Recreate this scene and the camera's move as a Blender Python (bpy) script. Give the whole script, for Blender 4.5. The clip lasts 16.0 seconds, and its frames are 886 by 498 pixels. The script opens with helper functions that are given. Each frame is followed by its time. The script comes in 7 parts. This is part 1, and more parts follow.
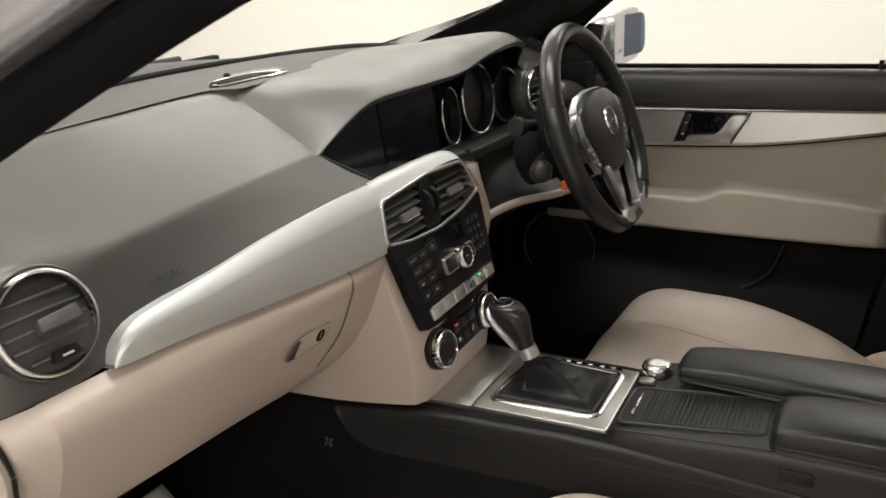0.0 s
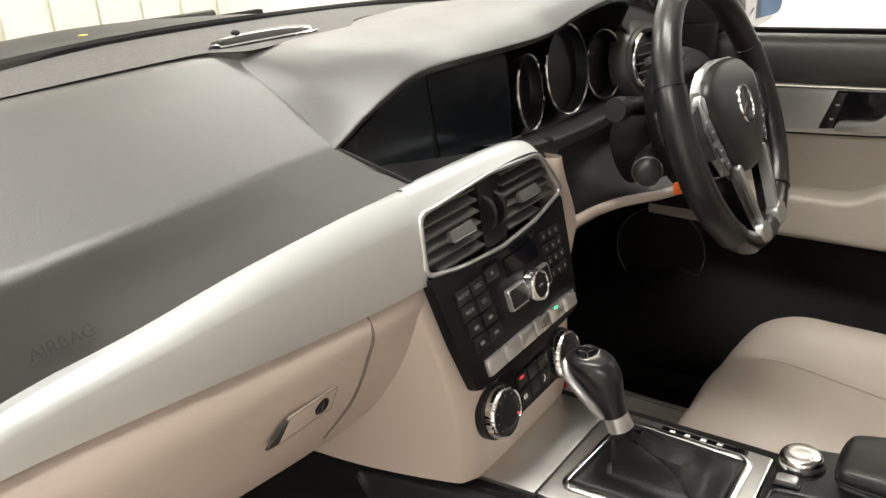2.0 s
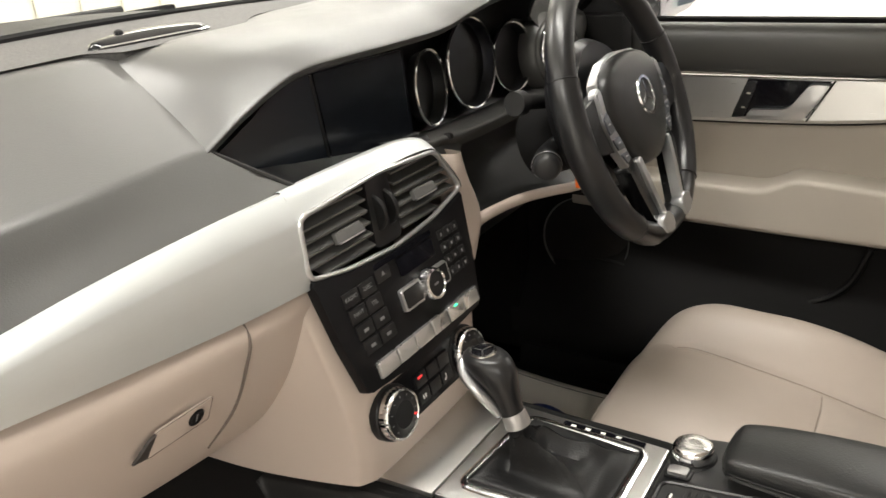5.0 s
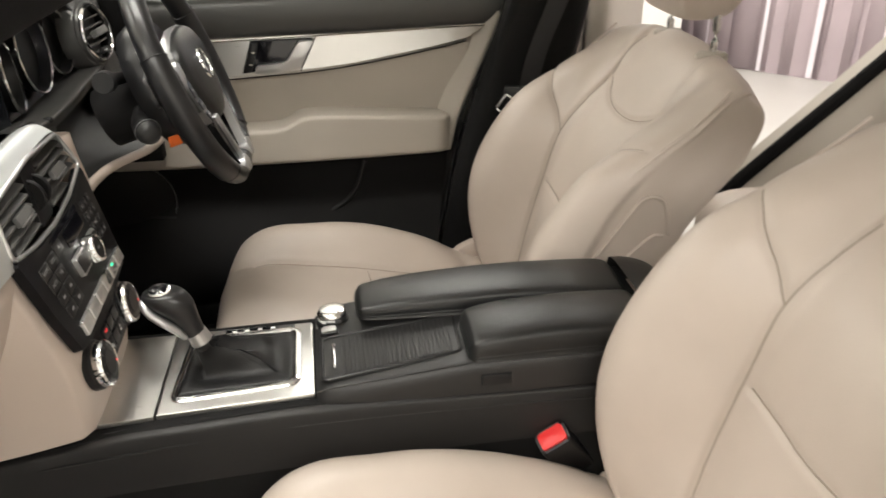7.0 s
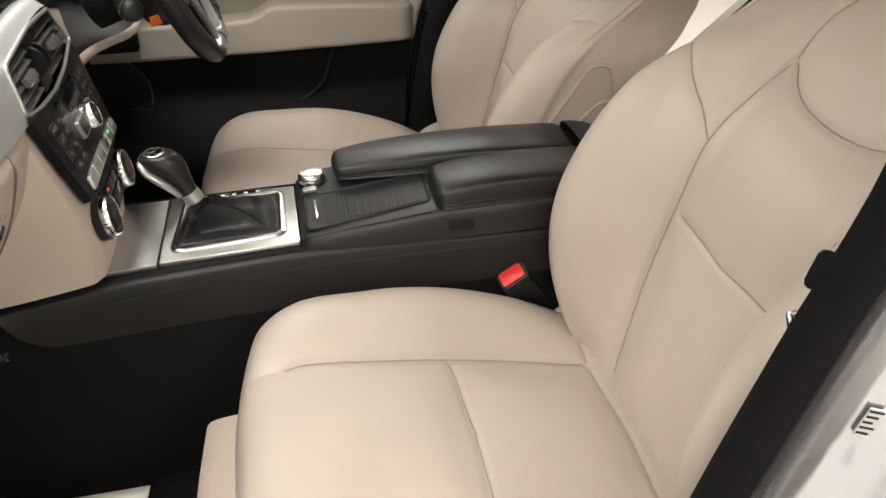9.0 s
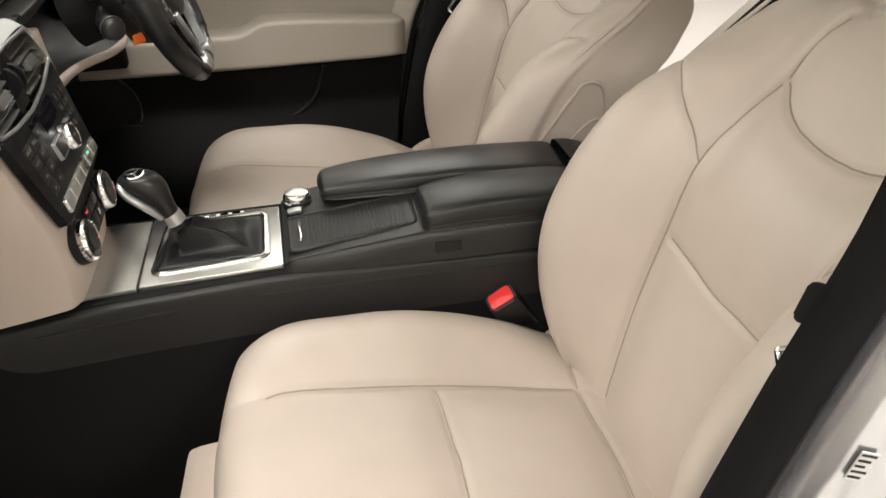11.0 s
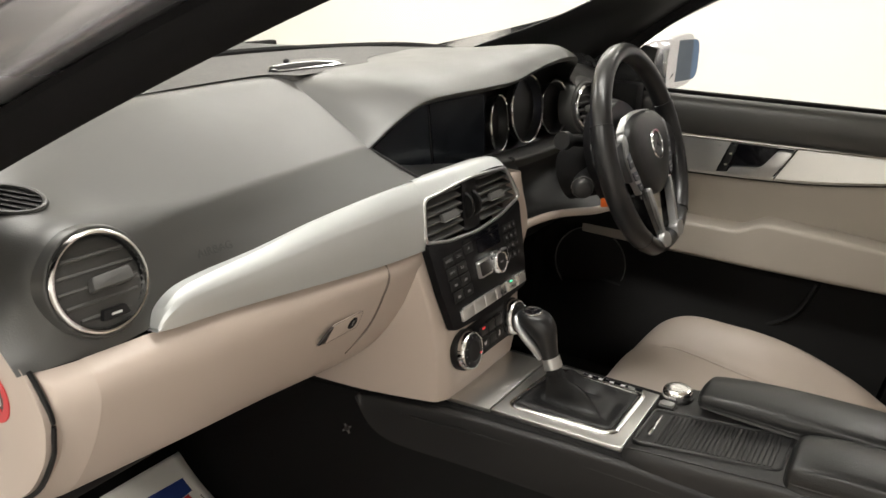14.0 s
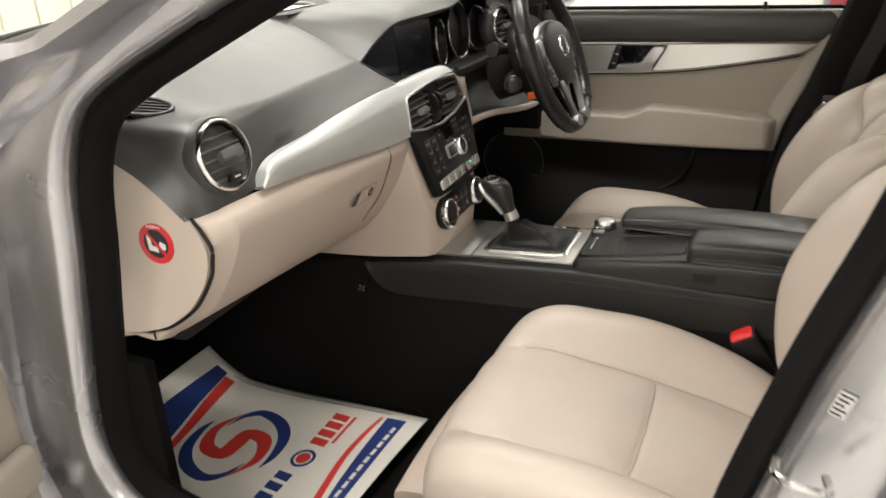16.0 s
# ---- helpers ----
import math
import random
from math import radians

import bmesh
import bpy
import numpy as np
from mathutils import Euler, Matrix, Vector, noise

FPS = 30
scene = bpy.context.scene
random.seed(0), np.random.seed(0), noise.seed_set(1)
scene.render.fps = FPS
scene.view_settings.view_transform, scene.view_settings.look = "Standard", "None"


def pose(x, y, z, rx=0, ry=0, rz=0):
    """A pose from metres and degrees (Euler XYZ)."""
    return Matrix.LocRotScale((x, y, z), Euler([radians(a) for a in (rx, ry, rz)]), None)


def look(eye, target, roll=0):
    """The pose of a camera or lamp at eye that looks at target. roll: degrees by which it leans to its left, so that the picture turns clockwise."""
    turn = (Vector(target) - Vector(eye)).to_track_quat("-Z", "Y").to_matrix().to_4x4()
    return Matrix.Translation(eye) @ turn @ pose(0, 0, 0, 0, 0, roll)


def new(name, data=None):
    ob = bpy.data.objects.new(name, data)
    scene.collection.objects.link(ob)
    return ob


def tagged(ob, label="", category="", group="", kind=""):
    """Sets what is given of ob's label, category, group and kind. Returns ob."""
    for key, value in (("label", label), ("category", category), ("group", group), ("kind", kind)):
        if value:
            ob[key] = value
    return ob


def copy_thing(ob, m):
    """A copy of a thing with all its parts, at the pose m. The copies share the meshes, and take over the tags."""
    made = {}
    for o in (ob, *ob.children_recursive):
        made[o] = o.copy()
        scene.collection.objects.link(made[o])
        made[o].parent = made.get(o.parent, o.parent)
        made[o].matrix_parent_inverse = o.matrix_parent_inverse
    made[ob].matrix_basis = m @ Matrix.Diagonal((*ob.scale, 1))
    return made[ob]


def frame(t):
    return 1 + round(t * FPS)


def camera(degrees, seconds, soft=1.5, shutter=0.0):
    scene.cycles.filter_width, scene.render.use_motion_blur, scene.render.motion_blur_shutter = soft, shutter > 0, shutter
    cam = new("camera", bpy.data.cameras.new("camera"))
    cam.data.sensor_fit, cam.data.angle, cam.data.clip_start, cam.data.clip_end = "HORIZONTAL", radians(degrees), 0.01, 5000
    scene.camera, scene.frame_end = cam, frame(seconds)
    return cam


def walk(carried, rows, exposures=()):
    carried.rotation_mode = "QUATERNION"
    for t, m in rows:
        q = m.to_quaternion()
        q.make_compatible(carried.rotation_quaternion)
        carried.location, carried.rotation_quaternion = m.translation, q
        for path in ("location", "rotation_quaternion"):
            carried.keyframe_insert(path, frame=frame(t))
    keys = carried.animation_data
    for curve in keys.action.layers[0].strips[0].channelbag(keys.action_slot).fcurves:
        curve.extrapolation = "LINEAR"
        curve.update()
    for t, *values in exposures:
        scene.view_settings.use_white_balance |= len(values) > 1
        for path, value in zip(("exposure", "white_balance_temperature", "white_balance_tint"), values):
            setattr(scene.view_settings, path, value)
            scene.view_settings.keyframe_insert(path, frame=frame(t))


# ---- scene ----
cam = camera(58.2, 16.0, shutter=0.35)
PATH = [
    (0, (0.617, -0.95, 1.16), (-0.321, 0.678, 0.473), -4.0),
    (0.5, (0.558, -0.795, 1.139), (-0.441, 0.771, 0.397), -2.8),
    (1, (0.516, -0.686, 1.118), (-0.545, 0.835, 0.369), -3.4),
    (1.5, (0.498, -0.676, 1.116), (-0.596, 0.817, 0.361), -3.8),
    (2, (0.487, -0.671, 1.117), (-0.623, 0.811, 0.36), -4.0),
    (2.5, (0.486, -0.666, 1.116), (-0.634, 0.806, 0.357), -4.1),
    (3, (0.488, -0.663, 1.114), (-0.641, 0.804, 0.359), -4.1),
    (5.5, (0.548, -0.612, 1.122), (-0.386, 0.958, 0.308), -4.7),
    (6, (0.503, -0.708, 1.134), (-0.005, 1.034, 0.294), -4.5),
    (6.5, (0.415, -0.825, 1.153), (0.415, 0.956, 0.244), -1.9),
    (7, (0.392, -0.901, 1.191), (0.646, 0.852, 0.261), -1.0),
    (7.5, (0.385, -0.961, 1.174), (0.757, 0.738, 0.185), -1.0),
    (8, (0.37, -1.02, 1.18), (0.72, 0.639, 0.119), -2.0),
    (8.5, (0.361, -1.049, 1.173), (0.681, 0.59, 0.072), -1.2),
    (11, (0.39, -1.023, 1.174), (0.704, 0.63, 0.093), -1.5),
    (11.5, (0.427, -0.981, 1.211), (0.845, 0.738, 0.278), -0.4),
    (12, (0.429, -0.979, 1.21), (0.818, 0.78, 0.341), 1.6),
    (12.5, (0.476, -0.988, 1.2), (0.377, 0.859, 0.438), 2.0),
    (13, (0.566, -0.966, 1.202), (-0.069, 0.807, 0.528), -0.4),
    (13.5, (0.61, -0.964, 1.182), (-0.271, 0.705, 0.52), 1.2),
    (14, (0.613, -0.974, 1.164), (-0.381, 0.624, 0.487), 1.5),
    (14.5, (0.616, -0.991, 1.143), (-0.402, 0.565, 0.408), 0.1),
    (15, (0.628, -1.049, 1.131), (-0.362, 0.505, 0.352), -1.4),
    (15.5, (0.642, -1.187, 1.16), (-0.251, 0.429, 0.392), -2.5),
    (16, (0.661, -1.377, 1.16), (-0.084, 0.31, 0.385), -3.1),
]
EXPO = [(0, -0.73), (0.5, -0.42), (1, -0.26), (3, -0.21), (6, 0.0), (6.5, 0.02), (7.1, -0.2), (8, -0.5), (8.5, -0.39), (11, -0.24), (12, -0.33), (13, -0.47), (13.5, -0.55), (14, -0.50), (15, -0.16), (15.4, -0.12), (16, -0.42)]
walk(cam, [(t, look(eye, target, roll)) for t, eye, target, roll in PATH], EXPO)

# ---- light: a white workshop with assumed ceiling panels, out of view ----
world = bpy.data.worlds.new("world")
scene.world = world
world.use_nodes = True
world.node_tree.nodes["Background"].inputs[0].default_value = (0.9, 0.95, 1.0, 1)
world.node_tree.nodes["Background"].inputs[1].default_value = 0.05


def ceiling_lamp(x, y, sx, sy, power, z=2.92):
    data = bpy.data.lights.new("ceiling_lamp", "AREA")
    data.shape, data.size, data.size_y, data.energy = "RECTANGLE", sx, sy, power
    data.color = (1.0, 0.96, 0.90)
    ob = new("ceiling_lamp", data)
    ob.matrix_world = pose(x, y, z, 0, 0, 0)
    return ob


# Unseen panels; the far row is placed to put highlights on the brow.
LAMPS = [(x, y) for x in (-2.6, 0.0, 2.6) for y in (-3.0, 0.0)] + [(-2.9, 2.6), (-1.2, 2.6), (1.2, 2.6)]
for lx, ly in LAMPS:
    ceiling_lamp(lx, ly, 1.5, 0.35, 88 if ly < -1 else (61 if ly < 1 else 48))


# ---- mesh helpers ----
def thing(name, at, label, category, group="", kind=""):
    ob = new(name)
    ob.empty_display_size = 0.05
    ob.location = at
    bpy.context.view_layer.update()
    return tagged(ob, label, category, group, kind)


def part(name, bm, material, parent=None, label="", angle=35, smooth=True):
    me = bpy.data.meshes.new(name)
    bmesh.ops.recalc_face_normals(bm, faces=bm.faces)
    bm.to_mesh(me)
    bm.free()
    me.materials.append(material)
    if smooth:
        me.polygons.foreach_set("use_smooth", [True] * len(me.polygons))
        me.set_sharp_from_angle(angle=radians(angle))
    ob = new(name, me)
    if parent is not None:
        root = parent
        while root.parent is not None:
            root = root.parent
        ob.parent = parent
        if parent.type == "EMPTY":
            ob.matrix_parent_inverse = Matrix.Translation(parent.location).inverted()
    if label:
        tagged(ob, label)
    return ob


def crom(pts, n, closed=False):
    """n points along a smooth curve through pts."""
    p = [Vector(q) for q in pts]
    m = len(p)
    if m == 2 and not closed:
        return [p[0].lerp(p[1], i / (n - 1)) for i in range(n)]
    if closed:
        seg, q = m, [p[-1]] + p + [p[0], p[1]]
    else:
        seg, q = m - 1, [p[0] * 2 - p[1]] + p + [p[-1] * 2 - p[-2]]
    out = []
    for i in range(n):
        f = i / n * seg if closed else i / (n - 1) * seg
        k = min(int(f), seg - 1)
        t = f - k
        a, b, c, d = q[k], q[k + 1], q[k + 2], q[k + 3]
        out.append(0.5 * (2 * b + (c - a) * t + (2 * a - 5 * b + 4 * c - d) * t * t + (3 * b - a - 3 * c + d) * t ** 3))
    return out


def grid(rows, bm=None, close_u=False, close_v=False, caps=False):
    """Quads over rows of points (all the same length). close_u joins each row's ends."""
    bm = bm or bmesh.new()
    vs = [[bm.verts.new(p) for p in row] for row in rows]
    n, m = len(vs), len(vs[0])
    for i in range(n if close_v else n - 1):
        for j in range(m if close_u else m - 1):
            a, b = vs[i], vs[(i + 1) % n]
            bm.faces.new((a[j], a[(j + 1) % m], b[(j + 1) % m], b[j]))
    if caps:
        bm.faces.new(vs[0][::-1])
        bm.faces.new(vs[-1])
    return bm


def loft(rows, nu, nv, bm=None, close_u=False, caps=False, moved=None):
    """A smooth skin through rows of control points: nu points along each row, nv rows."""
    fine = [crom(r, nu, close_u) for r in rows]
    cols = [crom([r[j] for r in fine], nv) for j in range(nu)]
    out = [[cols[j][i] for j in range(nu)] for i in range(nv)]
    if moved:
        out = moved(out)
    return grid(out, bm, close_u, False, caps)


def thick(ob, t, offset=-1.0):
    mod = ob.modifiers.new("thickness", "SOLIDIFY")
    mod.thickness, mod.offset = t, offset
    return ob


def bevel(bm, w, seg=2, only=None):
    edges = [e for e in bm.edges if only is None or only(e)]
    if w > 0:
        bmesh.ops.bevel(bm, geom=edges, offset=w, segments=seg, affect="EDGES", profile=0.5, clamp_overlap=True)
    return bm


def box(x0, x1, y0, y1, z0, z1, w=0.0, seg=2, bm=None, m=None):
    b = bmesh.new()
    bmesh.ops.create_cube(b, size=1)
    for v in b.verts:
        v.co = Vector((x0 + (v.co.x + 0.5) * (x1 - x0), y0 + (v.co.y + 0.5) * (y1 - y0), z0 + (v.co.z + 0.5) * (z1 - z0)))
    bevel(b, w, seg)
    if m is not None:
        b.transform(m)
    return merge(bm, b)


def merge(a, b):
    if a is None:
        return b
    me = bpy.data.meshes.new("tmp")
    b.to_mesh(me)
    b.free()
    a.from_mesh(me)
    bpy.data.meshes.remove(me)
    return a


def slab(outline, m, depth, w=0.0, seg=2, bm=None):
    """An outline in the local x, y plane, thick along local z from 0 to depth, laid by the matrix m; w rounds its edges."""
    b = bmesh.new()
    lo = [b.verts.new((p[0], p[1], 0)) for p in outline]
    hi = [b.verts.new((p[0], p[1], depth)) for p in outline]
    b.faces.new(lo[::-1])
    b.faces.new(hi)
    n = len(lo)
    for i in range(n):
        b.faces.new((lo[i], lo[(i + 1) % n], hi[(i + 1) % n], hi[i]))
    if w > 0:
        rim = set(hi)
        bevel(b, w, seg, lambda e: e.verts[0] in rim and e.verts[1] in rim)
    b.transform(m)
    return merge(bm, b)


def rounded(pts, r, n=5):
    """A polygon with rounded corners."""
    out, k = [], len(pts)
    for i in range(k):
        a, b, c = (Vector(pts[(i + d) % k]) for d in (-1, 0, 1))
        da, dc = (a - b), (c - b)
        ra = min(r, da.length * 0.45, dc.length * 0.45)
        p, q = b + da.normalized() * ra, b + dc.normalized() * ra
        for j in range(n + 1):
            t = j / n
            out.append(tuple(p * (1 - t) ** 2 + b * 2 * t * (1 - t) + q * t * t))
    return out


def filleted(pts, radii, n=6, m=7):
    """A line through pts with its inner corners rounded, always with the same number of points."""
    p = [Vector(q) for q in pts]
    knots = [p[0]]
    for a, b, c, r in zip(p, p[1:], p[2:], radii):
        ra, rc = min(r, (a - b).length * 0.45), min(r, (c - b).length * 0.45)
        q0, q1 = b + (a - b).normalized() * ra, b + (c - b).normalized() * rc
        knots.append([q0 * (1 - k / n) ** 2 + b * 2 * (k / n) * (1 - k / n) + q1 * (k / n) ** 2 for k in range(n + 1)])
    knots.append(p[-1])
    out, here = [p[0]], p[0]
    for k in knots[1:]:
        first = k[0] if isinstance(k, list) else k
        out += [here.lerp(first, i / m) for i in range(1, m + 1)]
        if isinstance(k, list):
            out += k[1:]
            here = k[-1]
    return out


def rect(w, h, r, n=5):
    return rounded([(-w / 2, -h / 2), (w / 2, -h / 2), (w / 2, h / 2), (-w / 2, h / 2)], r, n)


def tube(path, r, seg=8, n=None, closed=False, bm=None, flat=1.0, up=(0, 0, 1)):
    """A round bar along a path; r may be a list of radii."""
    pts = crom(path, n, closed) if n else [Vector(p) for p in path]
    k = len(pts)
    rr = r if isinstance(r, (list, tuple)) else [r]
    rows = []
    for i, p in enumerate(pts):
        a = pts[(i - 1) % k] if closed or i else pts[0]
        b = pts[(i + 1) % k] if closed or i < k - 1 else pts[-1]
        d = (b - a).normalized()
        u = d.cross(Vector(up))
        u = u.normalized() if u.length > 1e-4 else d.orthogonal().normalized()
        v = u.cross(d).normalized()
        f = i / max(k - 1, 1) * (len(rr) - 1)
        j = min(int(f), max(len(rr) - 2, 0))
        rad = rr[j] + (rr[min(j + 1, len(rr) - 1)] - rr[j]) * (f - j)
        rows.append([p + u * rad * math.cos(2 * math.pi * s / seg) + v * rad * flat * math.sin(2 * math.pi * s / seg) for s in range(seg)])
    return grid(rows, bm, True, closed, not closed)


def lathe(profile, m, seg=32, bm=None):
    """Points (radius, height) turned about the local z of m."""
    rows = [[m @ Vector((max(r, 1e-4) * math.cos(2 * math.pi * s / seg), max(r, 1e-4) * math.sin(2 * math.pi * s / seg), h)) for s in range(seg)] for r, h in profile]
    bm = grid(rows, bm, True, False, False)
    n = len(bm.verts)
    bm.verts.ensure_lookup_table()
    if profile[0][0] < 0.001:
        bm.faces.new([bm.verts[n - seg * len(rows) + i] for i in range(seg)])
    if profile[-1][0] < 0.001:
        bm.faces.new([bm.verts[n - seg + i] for i in range(seg)])
    return bm


def scalloped(profile, m, lobes, amp, seg=96):
    """A turned shape whose rim is cut into soft lobes; each point is (radius, height, share of the lobes)."""
    rows = [[m @ Vector((r * (1 + amp * k * math.cos(lobes * 2 * math.pi * s / seg)) * math.cos(2 * math.pi * s / seg), r * (1 + amp * k * math.cos(lobes * 2 * math.pi * s / seg)) * math.sin(2 * math.pi * s / seg), h)) for s in range(seg)] for r, h, k in profile]
    return grid(rows, None, True)


def facing(at, normal, up=(0, 0, 1)):
    """A matrix with local z along normal and local y as near to up as can be."""
    z = Vector(normal).normalized()
    x = Vector(up).cross(z).normalized()
    y = z.cross(x)
    return Matrix.Translation(at) @ Matrix((x, y, z)).transposed().to_4x4()


def words(text, size, m, material, parent, name="lettering", depth=0.0004, bold=0.0):
    cu = bpy.data.curves.new(name, "FONT")
    cu.body, cu.size, cu.align_x, cu.align_y = text, size, "CENTER", "CENTER"
    cu.extrude, cu.resolution_u, cu.offset = depth, 3, bold
    tmp = new("tmp_text", cu)
    bpy.context.view_layer.update()
    me = bpy.data.meshes.new_from_object(tmp.evaluated_get(bpy.context.evaluated_depsgraph_get()))
    bpy.data.objects.remove(tmp)
    bm = bmesh.new()
    bm.from_mesh(me)
    bm.transform(m)
    return part(name, bm, material, parent, smooth=False)


# ---- materials ----
def mat(name, color, rough=0.5, metal=0.0, vary=0.06, vscale=9.0, bump=0.0, bscale=900.0, rvary=0.06, coat=0.0, spec=0.5, sheen=0.0, grain="noise", stretch=None, speck=0.0, bdist=0.0006):
    m = bpy.data.materials.new(name)
    m.use_nodes = True
    nt = m.node_tree
    b = nt.nodes["Principled BSDF"]
    tc = nt.nodes.new("ShaderNodeTexCoord")
    src = tc.outputs["Object"]
    b.inputs["Metallic"].default_value, b.inputs["Specular IOR Level"].default_value = metal, spec
    b.inputs["Coat Weight"].default_value, b.inputs["Sheen Weight"].default_value = coat, sheen
    b.inputs["Coat Roughness"].default_value = 0.06
    big = nt.nodes.new("ShaderNodeTexNoise")
    big.inputs["Scale"].default_value, big.inputs["Detail"].default_value = vscale, 6
    nt.links.new(src, big.inputs["Vector"])
    mix = nt.nodes.new("ShaderNodeMix")
    mix.data_type = "RGBA"
    lo, hi = [c * (1 - vary) for c in color], [min(1, c * (1 + vary)) for c in color]
    mix.inputs[6].default_value, mix.inputs[7].default_value = (*lo, 1), (*hi, 1)
    nt.links.new(big.outputs["Fac"], mix.inputs[0])
    last = mix.outputs[2]
    fsrc = src
    if stretch:
        mp = nt.nodes.new("ShaderNodeMapping")
        mp.inputs["Scale"].default_value = stretch
        nt.links.new(src, mp.inputs["Vector"])
        fsrc = mp.outputs["Vector"]
    fine = nt.nodes.new("ShaderNodeTexVoronoi" if grain == "cells" else "ShaderNodeTexNoise")
    fine.inputs["Scale"].default_value = bscale
    if grain != "cells":
        fine.inputs["Detail"].default_value = 3
    nt.links.new(fsrc, fine.inputs["Vector"])
    fo = fine.outputs["Distance"] if grain == "cells" else fine.outputs["Fac"]
    if speck:
        mx = nt.nodes.new("ShaderNodeMix")
        mx.data_type, mx.blend_type = "RGBA", "MULTIPLY"
        mx.inputs[0].default_value = speck
        nt.links.new(last, mx.inputs[6])
        nt.links.new(fo, mx.inputs[7])
        last = mx.outputs[2]
    nt.links.new(last, b.inputs["Base Color"])
    mr = nt.nodes.new("ShaderNodeMapRange")
    mr.inputs["To Min"].default_value, mr.inputs["To Max"].default_value = max(0.02, rough - rvary), min(1, rough + rvary)
    nt.links.new(fo if stretch else big.outputs["Fac"], mr.inputs["Value"])
    nt.links.new(mr.outputs["Result"], b.inputs["Roughness"])
    if bump:
        bp = nt.nodes.new("ShaderNodeBump")
        bp.inputs["Strength"].default_value, bp.inputs["Distance"].default_value = bump, bdist
        nt.links.new(fo, bp.inputs["Height"])
        nt.links.new(bp.outputs["Normal"], b.inputs["Normal"])
    return m


def glass(name, color=(1, 1, 1)):
    """Thin clear sheet: light goes straight through, with a gloss that grows at grazing angles."""
    m = bpy.data.materials.new(name)
    m.use_nodes = True
    nt = m.node_tree
    nt.nodes.remove(nt.nodes["Principled BSDF"])
    clear, gloss = nt.nodes.new("ShaderNodeBsdfTransparent"), nt.nodes.new("ShaderNodeBsdfGlossy")
    clear.inputs["Color"].default_value = (*color, 1)
    gloss.inputs["Roughness"].default_value = 0.02
    face, power, mix = nt.nodes.new("ShaderNodeLayerWeight"), nt.nodes.new("ShaderNodeMath"), nt.nodes.new("ShaderNodeMixShader")
    power.operation, power.inputs[1].default_value = "POWER", 5.0
    share = nt.nodes.new("ShaderNodeMapRange")
    share.inputs["To Min"].default_value, share.inputs["To Max"].default_value = 0.03, 0.45
    nt.links.new(face.outputs["Facing"], power.inputs[0])
    nt.links.new(power.outputs[0], share.inputs["Value"])
    nt.links.new(share.outputs["Result"], mix.inputs[0])
    nt.links.new(clear.outputs[0], mix.inputs[1])
    nt.links.new(gloss.outputs[0], mix.inputs[2])
    nt.links.new(mix.outputs[0], nt.nodes["Material Output"].inputs["Surface"])
    return m


def glow(name, color, strength):
    m = bpy.data.materials.new(name)
    m.use_nodes = True
    b = m.node_tree.nodes["Principled BSDF"]
    b.inputs["Base Color"].default_value = (*color, 1)
    b.inputs["Emission Color"].default_value, b.inputs["Emission Strength"].default_value = (*color, 1), strength
    return m


SEAT = mat("cream_leather", (0.535, 0.464, 0.405), 0.42, vary=0.075, vscale=14, bump=0.22, bscale=650, grain="cells", bdist=0.0005)
SEAT_SEAM = mat("seam_thread", (0.34, 0.29, 0.24), 0.7, vary=0.1)
CREAM = mat("cream_plastic", (0.55, 0.465, 0.402), 0.46, vary=0.03, vscale=11, bump=0.14, bscale=900, grain="cells", bdist=0.0004)
VINYL = mat("cream_vinyl", (0.45, 0.410, 0.355), 0.45, vary=0.04, vscale=12, bump=0.16, bscale=700, grain="cells")
PAD = mat("dark_dash_skin", (0.047, 0.0465, 0.044), 0.40, vary=0.05, vscale=16, bump=0.25, bscale=700, grain="cells", spec=0.78, bdist=0.0004)
MESHPAD = mat("perforated_dash", (0.075, 0.072, 0.069), 0.6, vary=0.05, bump=0.5, bscale=260, grain="cells", speck=0.6, bdist=0.001)
BLACK = mat("black_plastic", (0.0085, 0.0083, 0.0083), 0.45, vary=0.12, spec=0.32, bump=0.12, bscale=900, grain="cells", bdist=0.0004)
GREY = mat("charcoal_plastic", (0.0175, 0.0175, 0.0175), 0.45, vary=0.1, bump=0.15, bscale=900, grain="cells", bdist=0.0004)
SATIN = mat("satin_black", (0.0085, 0.0085, 0.009), 0.36, vary=0.1, spec=0.4)
GLOSS = mat("gloss_black", (0.006, 0.006, 0.008), 0.06, vary=0.05, rvary=0.02)
BLEATHER = mat("black_leather", (0.0125, 0.013, 0.0128), 0.36, vary=0.12, vscale=25, bump=0.3, bscale=520, grain="cells", bdist=0.0005)
CARPET = mat("black_carpet", (0.0085, 0.008, 0.0077), 0.95, vary=0.3, vscale=40, bump=1.0, bscale=600, spec=0.1, bdist=0.002)
ALU = mat("brushed_aluminium", (0.70, 0.725, 0.72), 0.50, metal=0.78, vary=0.05, vscale=7, bump=0.05, bscale=120, stretch=(9, 0.4, 9), rvary=0.10)
ALUX = mat("brushed_aluminium_console", (0.64, 0.635, 0.62), 0.32, metal=1.0, vary=0.05, vscale=7, bump=0.05, bscale=120, stretch=(0.4, 9, 9), rvary=0.10)
CHROME = mat("chrome", (0.80, 0.80, 0.80), 0.14, metal=1.0, vary=0.02, rvary=0.03)
SPOKE = mat("silver_spoke", (0.50, 0.505, 0.51), 0.36, metal=0.9, vary=0.05)
SILVERP = mat("silver_plastic", (0.6, 0.6, 0.6), 0.3, metal=0.85, vary=0.05)
